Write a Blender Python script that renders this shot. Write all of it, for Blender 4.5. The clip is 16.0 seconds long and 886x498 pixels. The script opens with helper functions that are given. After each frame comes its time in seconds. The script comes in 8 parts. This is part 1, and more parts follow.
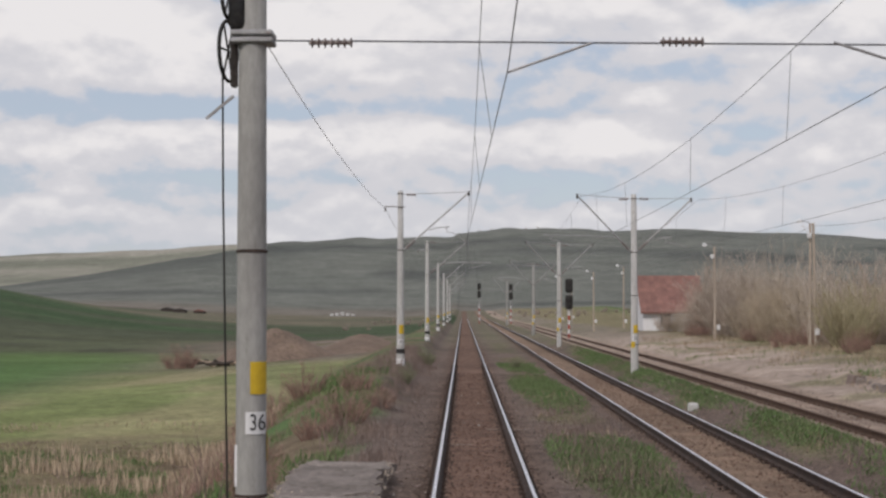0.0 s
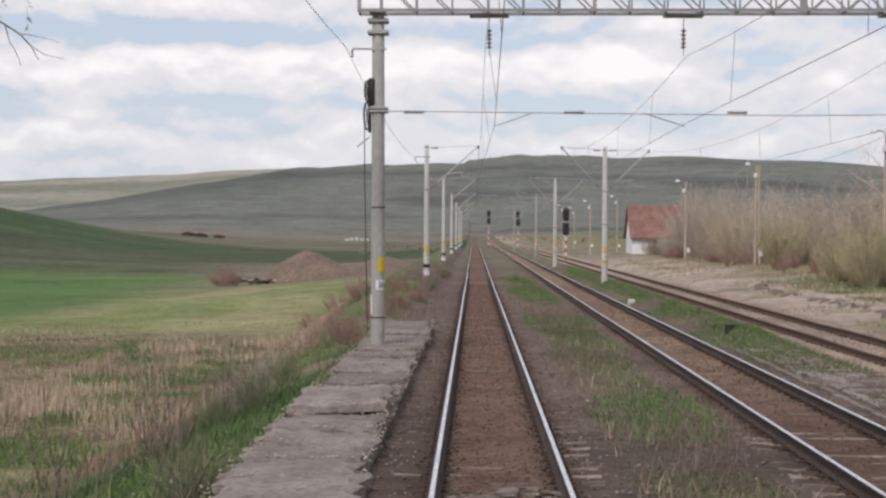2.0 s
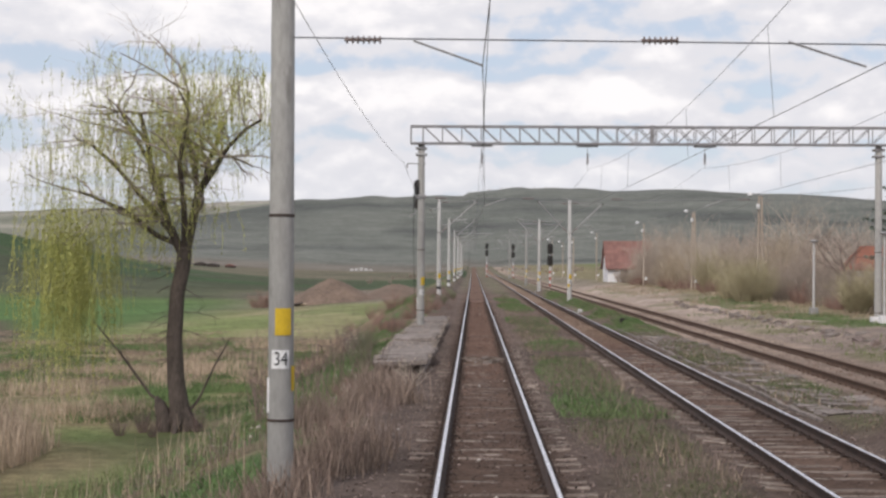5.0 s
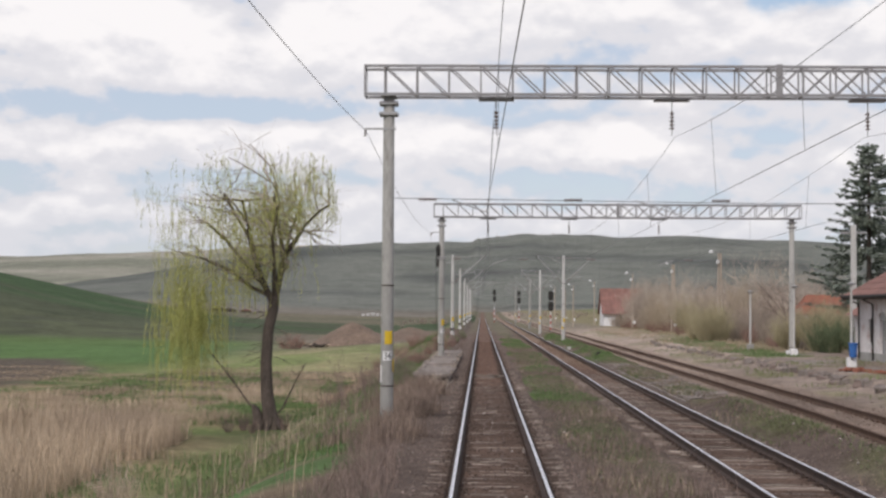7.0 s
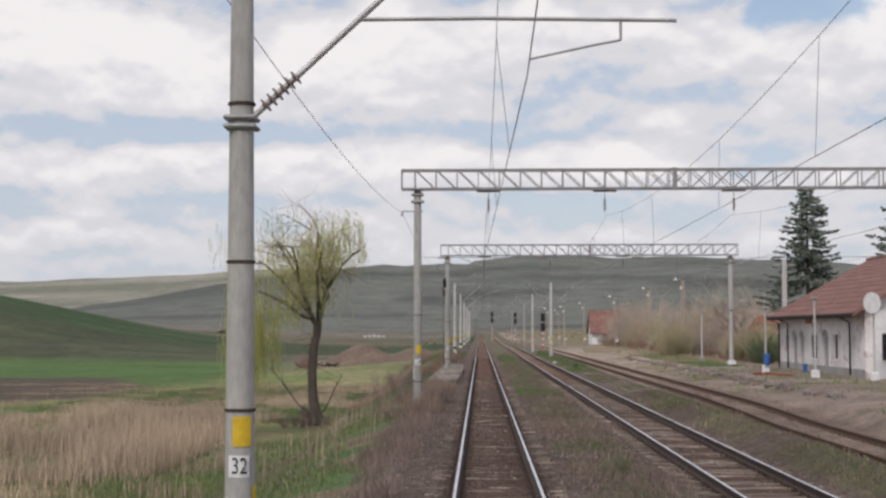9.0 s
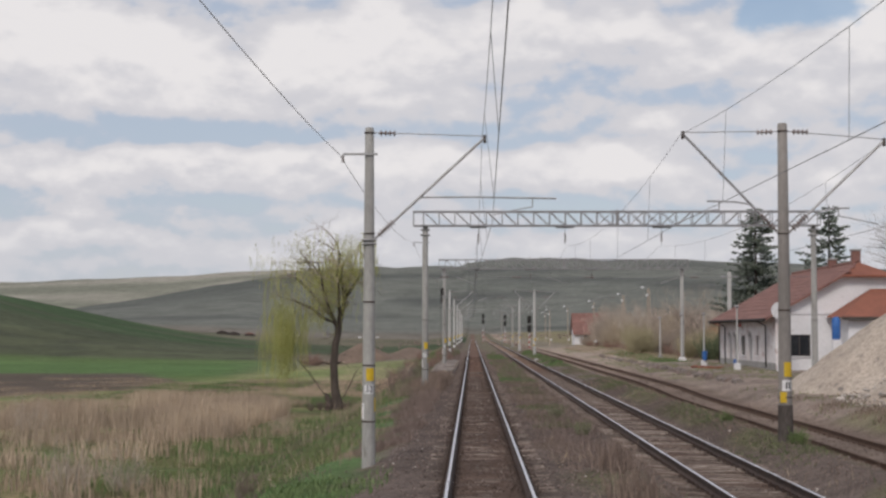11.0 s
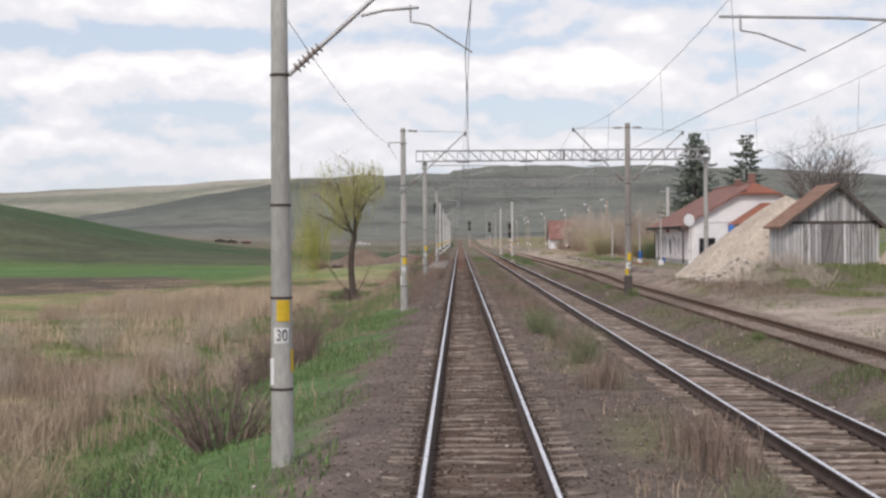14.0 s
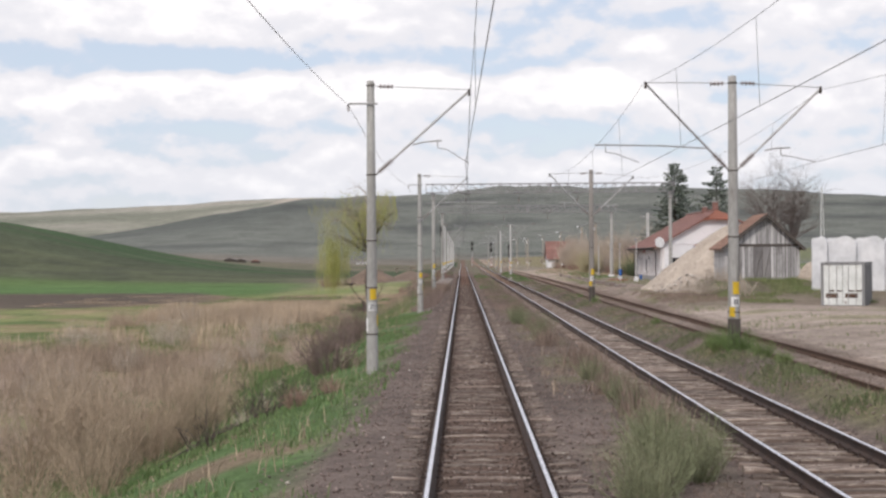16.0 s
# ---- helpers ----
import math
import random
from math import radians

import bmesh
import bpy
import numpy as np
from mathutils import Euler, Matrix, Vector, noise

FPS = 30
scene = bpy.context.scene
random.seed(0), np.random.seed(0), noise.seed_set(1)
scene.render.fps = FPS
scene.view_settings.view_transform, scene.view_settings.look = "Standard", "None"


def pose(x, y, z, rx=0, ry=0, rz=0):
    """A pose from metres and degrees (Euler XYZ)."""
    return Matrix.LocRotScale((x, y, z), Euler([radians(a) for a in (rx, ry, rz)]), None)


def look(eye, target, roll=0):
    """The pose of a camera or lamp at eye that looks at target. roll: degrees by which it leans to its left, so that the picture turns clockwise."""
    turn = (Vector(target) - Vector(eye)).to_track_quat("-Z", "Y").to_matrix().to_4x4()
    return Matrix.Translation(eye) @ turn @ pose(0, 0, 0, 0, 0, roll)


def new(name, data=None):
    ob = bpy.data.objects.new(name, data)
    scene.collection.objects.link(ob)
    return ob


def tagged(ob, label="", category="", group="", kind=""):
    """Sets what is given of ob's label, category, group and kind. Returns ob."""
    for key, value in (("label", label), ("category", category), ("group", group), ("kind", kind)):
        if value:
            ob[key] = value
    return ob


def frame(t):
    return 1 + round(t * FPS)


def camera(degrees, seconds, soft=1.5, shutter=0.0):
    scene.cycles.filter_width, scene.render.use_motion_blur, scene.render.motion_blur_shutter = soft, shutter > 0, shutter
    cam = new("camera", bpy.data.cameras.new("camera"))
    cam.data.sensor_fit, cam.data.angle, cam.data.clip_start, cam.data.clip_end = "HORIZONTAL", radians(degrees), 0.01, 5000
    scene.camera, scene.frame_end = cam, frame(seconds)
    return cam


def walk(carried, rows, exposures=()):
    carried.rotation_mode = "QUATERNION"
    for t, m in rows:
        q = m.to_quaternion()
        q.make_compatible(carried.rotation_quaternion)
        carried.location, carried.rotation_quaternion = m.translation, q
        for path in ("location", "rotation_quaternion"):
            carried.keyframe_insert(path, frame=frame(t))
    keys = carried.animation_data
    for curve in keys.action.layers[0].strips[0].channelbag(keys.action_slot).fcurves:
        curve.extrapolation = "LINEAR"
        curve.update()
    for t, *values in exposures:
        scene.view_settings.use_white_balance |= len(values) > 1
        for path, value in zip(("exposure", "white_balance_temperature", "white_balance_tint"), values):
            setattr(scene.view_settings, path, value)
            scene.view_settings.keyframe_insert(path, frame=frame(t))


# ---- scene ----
cam = camera(32.5, 16.0, soft=2.6)
SIDE, EYE = -0.31, 2.78
# seconds, metres gone back along the line, yaw, pitch, roll
ROWS = [
    (0.0, -4.92, 0.76, 2.22, 0.04),
    (0.5, 0.07, 0.66, 0.87, -0.46),
    (1.0, 5.06, 0.63, 0.47, 0.35),
    (1.5, 10.07, 0.82, -0.04, -0.28),
    (2.0, 15.09, 1.16, -0.59, -0.16),
    (2.5, 20.12, 1.16, -0.45, 0.27),
    (3.0, 25.16, 0.71, -0.16, 0.26),
    (3.5, 30.23, 0.72, -0.08, 0.26),
    (6.0, 55.73, 1.35, 1.41, -0.64),
    (6.5, 60.86, 1.44, 1.88, -0.54),
    (7.0, 66.02, 1.45, 2.27, -0.41),
    (7.5, 71.18, 1.45, 2.59, -0.42),
    (8.0, 76.33, 1.46, 2.83, -0.22),
    (8.5, 81.48, 1.47, 3.03, 0.01),
    (11.0, 107.23, 1.08, 3.11, -0.03),
    (11.5, 112.38, 0.76, 2.89, -0.33),
    (12.0, 117.54, 0.43, 1.91, -0.13),
    (12.5, 122.72, 0.44, 1.05, 0.12),
    (13.0, 127.91, 0.41, -0.33, 0.15),
    (13.5, 133.10, 0.49, -0.83, 0.39),
    (14.0, 138.30, 0.60, -0.42, 0.44),
    (14.5, 143.51, 0.74, -0.05, 0.46),
    (15.0, 148.73, 0.77, 0.08, 0.22),
    (15.5, 153.94, 0.74, 0.25, 0.41),
    (16.0, 159.14, 0.72, 0.32, 0.40),
]
LIGHT = [(t, stops, 6700, 13) for t, stops in ((0.0, 0.01), (0.5, 0.0), (1.0, 0.12), (1.5, 0.22), (3.0, 0.34), (3.5, 0.33), (6.5, 0.32), (7.5, 0.17), (8.5, 0.15), (11.0, -0.01), (12.0, -0.07), (12.5, -0.12), (13.0, 0.11), (13.5, 0.4), (14.5, 0.42), (16.0, 0.44))]
walk(cam, [(t, pose(SIDE, -s, EYE, 90 + pitch, roll, yaw)) for t, s, yaw, pitch, roll in ROWS], LIGHT)


# ---- world and sun ----
def make_world():
    w = bpy.data.worlds.new("sky")
    scene.world = w
    w.use_nodes = True
    nt = w.node_tree
    nt.nodes.clear()
    N, L = nt.nodes.new, nt.links.new

    def math_(op, a, b=0.0, clamp=False):
        n = N("ShaderNodeMath")
        n.operation, n.use_clamp = op, clamp
        for i, v in ((0, a), (1, b)):
            if isinstance(v, (int, float)):
                n.inputs[i].default_value = v
            else:
                L(v, n.inputs[i])
        return n.outputs[0]

    def mix(fac, a, b):
        n = N("ShaderNodeMix")
        n.data_type = "RGBA"
        for i, v in ((0, fac), (6, a), (7, b)):
            if isinstance(v, (int, float)):
                n.inputs[i].default_value = v
            elif isinstance(v, tuple):
                n.inputs[i].default_value = (*v, 1)
            else:
                L(v, n.inputs[i])
        return n.outputs[2]

    def ramp(v, lo, hi):
        n = N("ShaderNodeMapRange")
        n.interpolation_type = "SMOOTHSTEP"
        L(v, n.inputs[0])
        n.inputs[1].default_value, n.inputs[2].default_value = lo, hi
        return n.outputs[0]

    def noise_(vec, scale, detail, rough, dist=0.0):
        n = N("ShaderNodeTexNoise")
        n.noise_dimensions = "2D"
        L(vec, n.inputs["Vector"])
        n.inputs["Scale"].default_value, n.inputs["Detail"].default_value = scale, detail
        n.inputs["Roughness"].default_value, n.inputs["Distortion"].default_value = rough, dist
        return n.outputs["Fac"]

    tc, sep = N("ShaderNodeTexCoord"), N("ShaderNodeSeparateXYZ")
    L(tc.outputs["Generated"], sep.inputs[0])
    x, y, z = sep.outputs
    flat = math_("SQRT", math_("ADD", math_("MULTIPLY", x, x), math_("MULTIPLY", y, y)))
    az = math_("ARCTAN2", x, y)                       # radians to the right of the line
    el = math_("ARCTAN2", z, flat)
    az, el = math_("MULTIPLY", az, 57.3), math_("MULTIPLY", el, 57.3)

    def plane(kx, ky, ox=0.0, oy=0.0):
        n = N("ShaderNodeCombineXYZ")
        L(math_("ADD", math_("MULTIPLY", az, kx), ox), n.inputs[0])
        L(math_("ADD", math_("MULTIPLY", el, ky), oy), n.inputs[1])
        return n.outputs[0]

    def blob(a, e, ra, re):
        u = math_("DIVIDE", math_("SUBTRACT", az, a), ra)
        v = math_("DIVIDE", math_("SUBTRACT", el, e), re)
        d = math_("ADD", math_("MULTIPLY", u, u), math_("MULTIPLY", v, v))
        return math_("POWER", 2.718, math_("MULTIPLY", d, -1.0))

    sky = N("ShaderNodeTexSky")
    sky.sky_type, sky.sun_disc = "NISHITA", False
    sky.sun_elevation, sky.sun_rotation = radians(SUN_EL), radians(SUN_AZ)
    dim = N("ShaderNodeVectorMath")
    dim.operation = "SCALE"
    L(sky.outputs[0], dim.inputs[0])
    dim.inputs["Scale"].default_value = 0.1
    # banks of heaped cloud, the lowest and farthest first: grey flat bases, white billowing tops
    big = noise_(plane(0.10, 0.24, 3.0), 1.0, 2, 0.5)
    mid = noise_(plane(0.36, 0.55, 5.0), 1.0, 6, 0.54, 0.1)
    puff = [noise_(plane(0.22, 0.40, 9.0, up), 1.0, 5, 0.48, 0.05) for up in (0.0, 0.14)]
    lit = math_("MULTIPLY", math_("SUBTRACT", puff[0], puff[1]), 1.7)
    wob = math_("SUBTRACT", mid, 0.5)
    tone = math_("ADD", math_("MULTIPLY", math_("SUBTRACT", big, 0.5), 0.5), 0.3)
    for base, high, lo, hi, soft_, seed, left, right in CLOUD_BANKS:
        swell = noise_(plane(0.16, 0.0, seed, seed), 1.0, 3, 0.5)
        top = math_("ADD", math_("MULTIPLY", swell, 1.3), 0.15)
        sag = math_("MULTIPLY", math_("SUBTRACT", noise_(plane(0.07, 0.0, seed + 4, seed), 1.0, 1, 0.5), 0.5), 1.2)
        v = math_("DIVIDE", math_("SUBTRACT", math_("SUBTRACT", el, sag), base), high)
        v = math_("ADD", v, math_("MULTIPLY", wob, 1.5 / high))
        crest = ramp(math_("SUBTRACT", top, v), -0.05, 0.2 + 0.3 * soft_)
        cover = math_("MULTIPLY", ramp(v, -0.22, 0.12), crest)
        side = ramp(az, -4.0, 4.0)
        cover = math_("MULTIPLY", cover, math_("ADD", left, math_("MULTIPLY", side, right - left)))
        cover = math_("MULTIPLY", cover, ramp(noise_(plane(0.09, 0.1, seed + 8, seed), 1.0, 3, 0.5), 0.18, 0.36))
        shade = math_("ADD", lo, math_("MULTIPLY", ramp(v, 0.0, 0.75), hi - lo))
        n = N("ShaderNodeMix")
        L(cover, n.inputs[0])
        L(tone, n.inputs[2])
        L(shade, n.inputs[3])
        tone = n.outputs[0]
    tone = math_("ADD", math_("ADD", tone, lit), math_("MULTIPLY", wob, 0.5))
    for s, a, e, ra, re in SKY_SHAPES:
        a_blob = blob(a, e, ra, re)
        tone = math_("ADD", tone, math_("MULTIPLY", a_blob, math_("ADD", s, math_("MULTIPLY", wob, abs(s)))))
    rampn = N("ShaderNodeValToRGB")
    L(tone, rampn.inputs[0])
    rampn.color_ramp.interpolation = "EASE"
    els = rampn.color_ramp.elements
    els[0].position, els[0].color = 0.18, (*CLOUD_BLUE, 1)
    els[1].position, els[1].color = 0.92, (*CLOUD_WHITE, 1)
    mid_e = els.new(0.46)
    mid_e.color = (*CLOUD_GREY, 1)
    thin = math_("MULTIPLY", ramp(tone, 0.5, 0.05), 0.35)
    col = mix(thin, rampn.outputs[0], dim.outputs[0])
    clear = math_("MULTIPLY", ramp(math_("ADD", blob(12.3, 12.0, 2.6, 1.3), math_("MULTIPLY", math_("SUBTRACT", mid, 0.5), 0.9)), 0.35, 0.65), 0.85)
    col = mix(clear, col, dim.outputs[0])
    low = ramp(el, 5.4, 0.5)
    col = mix(math_("MULTIPLY", low, 0.55), col, CLOUD_LOW)
    bg, out = N("ShaderNodeBackground"), N("ShaderNodeOutputWorld")
    L(col, bg.inputs[0])
    bg.inputs[1].default_value = 1.0
    L(bg.outputs[0], out.inputs[0])


SUN_EL, SUN_AZ = 42, 205
CLOUD_WHITE, CLOUD_GREY, CLOUD_BLUE, CLOUD_LOW = (0.785, 0.79, 0.805), (0.615, 0.632, 0.675), (0.465, 0.532, 0.64), (0.545, 0.585, 0.64)
# strength, degrees right of the line, degrees up, half widths
SKY_SHAPES = [(-0.36, -12, 7.45, 9, 0.5), (0.3, -11, 10.3, 7, 1.2), (0.42, 5.5, 6.4, 1.1, 0.75), (0.3, 7.2, 8.0, 0.9, 0.45), (0.2, -10, 6.6, 7, 0.45), (-0.2, -9, 4.9, 9, 0.35), (-0.22, 4.0, 8.6, 4, 0.9), (0.25, 10, 10.6, 1.6, 0.8), (0.3, 14.8, 11.2, 1.3, 0.6), (0.25, -16, 4.2, 1.6, 0.45), (-0.1, 8, 4.8, 6, 0.5)]
# base in degrees up, height, tone at the base and at the top, softness, seed, cover on the left and right
CLOUD_BANKS = [(2.4, 2.0, 0.42, 0.72, 0.2, 2.0, 1.0, 0.9), (4.6, 3.0, 0.42, 0.84, 0.1, 21.0, 1.0, 0.85), (7.8, 5.6, 0.46, 0.92, 0.2, 33.0, 1.0, 0.85), (13.5, 6.0, 0.38, 0.8, 0.3, 47.0, 0.8, 0.6), (22.0, 12.0, 0.38, 0.8, 0.4, 58.0, 0.8, 0.8), (40.0, 30.0, 0.4, 0.8, 0.5, 69.0, 0.8, 0.8)]
make_world()
sun_data = bpy.data.lights.new("sun", "SUN")
sun_data.energy, sun_data.angle, sun_data.color = 1.65, radians(12), (1.0, 0.95, 0.88)
sun = new("sun", sun_data)
a, e = radians(SUN_AZ), radians(SUN_EL)
sun.matrix_world = look((0, 0, 60), (-60 * math.sin(a) * math.cos(e), -60 * math.cos(a) * math.cos(e), 60 - 60 * math.sin(e)))


# ---- materials ----
def material(name, c1, c2, scale=1.0, rough=0.85, metal=0.0, bump=0.3, fine=18.0, c3=None, cut=0.55, island=0.0, stretch=(1, 1, 1), per_object=0.0, spread=0.35):
    """Two colours in broad patches, darkened and lightened by a fine grain, with relief; c3: stains or wear in smaller spots."""
    c1, c2, c3 = [c and (c[0], c[1], min(c[2] * 1.05, 1.0)) for c in (c1, c2, c3)]
    m = bpy.data.materials.new(name)
    m.use_nodes = True
    nt = m.node_tree
    N, L = nt.nodes.new, nt.links.new
    bsdf = nt.nodes["Principled BSDF"]
    tc, add, mp = N("ShaderNodeTexCoord"), N("ShaderNodeVectorMath"), N("ShaderNodeMapping")
    info = N("ShaderNodeObjectInfo")
    wide = N("ShaderNodeMath")
    wide.operation = "MULTIPLY"
    wide.inputs[1].default_value = 173.0
    L(info.outputs["Random"], wide.inputs[0])
    L(tc.outputs["Object"], add.inputs[0])
    L(wide.outputs[0], add.inputs[1])
    L(add.outputs[0], mp.inputs[0])
    mp.inputs["Scale"].default_value = stretch

    def noise_(s, d, r=0.55):
        n = N("ShaderNodeTexNoise")
        L(mp.outputs[0], n.inputs["Vector"])
        n.inputs["Scale"].default_value, n.inputs["Detail"].default_value, n.inputs["Roughness"].default_value = s, d, r
        return n.outputs["Fac"]

    def span(v, lo, hi, a=0.0, b=1.0):
        n = N("ShaderNodeMapRange")
        L(v, n.inputs[0])
        for i, k in enumerate((lo, hi, a, b)):
            n.inputs[i + 1].default_value = k
        return n.outputs[0]

    def mix(f, a, b, mode="MIX"):
        n = N("ShaderNodeMix")
        n.data_type, n.blend_type = "RGBA", mode
        for i, v in ((0, f), (6, a), (7, b)):
            if isinstance(v, (int, float)):
                n.inputs[i].default_value = v
            elif isinstance(v, tuple):
                n.inputs[i].default_value = (*v, 1)
            else:
                L(v, n.inputs[i])
        return n.outputs[2]

    broad, grain = noise_(scale, 4), noise_(fine, 3, 0.65)
    col = mix(span(broad, 0.36, 0.64), c1, c2)
    if c3:
        spots = noise_(scale * 3.7, 5, 0.6)
        col = mix(span(spots, cut, cut + 0.1), col, c3)
    lum = span(grain, 0.3, 0.7, 1 - spread, 1 + spread)
    for use, src in ((island, "Random Per Island"), (per_object, "Random")):
        if use:
            g = N("ShaderNodeNewGeometry") if src == "Random Per Island" else info
            more, mul = span(g.outputs[src], 0, 1, 1 - use, 1 + use), N("ShaderNodeMath")
            mul.operation = "MULTIPLY"
            L(lum, mul.inputs[0])
            L(more, mul.inputs[1])
            lum = mul.outputs[0]
    vm = N("ShaderNodeVectorMath")
    vm.operation = "SCALE"
    L(col, vm.inputs[0])
    L(lum, vm.inputs["Scale"])
    L(vm.outputs[0], bsdf.inputs["Base Color"])
    bsdf.inputs["Metallic"].default_value = metal
    L(span(grain, 0.2, 0.8, max(rough - 0.12, 0.03), min(rough + 0.12, 1)), bsdf.inputs["Roughness"])
    bsdf.inputs["Specular IOR Level"].default_value = 0.25
    if bump:
        b = N("ShaderNodeBump")
        b.inputs["Strength"].default_value, b.inputs["Distance"].default_value = bump, 0.03
        L(grain, b.inputs["Height"])
        L(b.outputs[0], bsdf.inputs["Normal"])
    return m


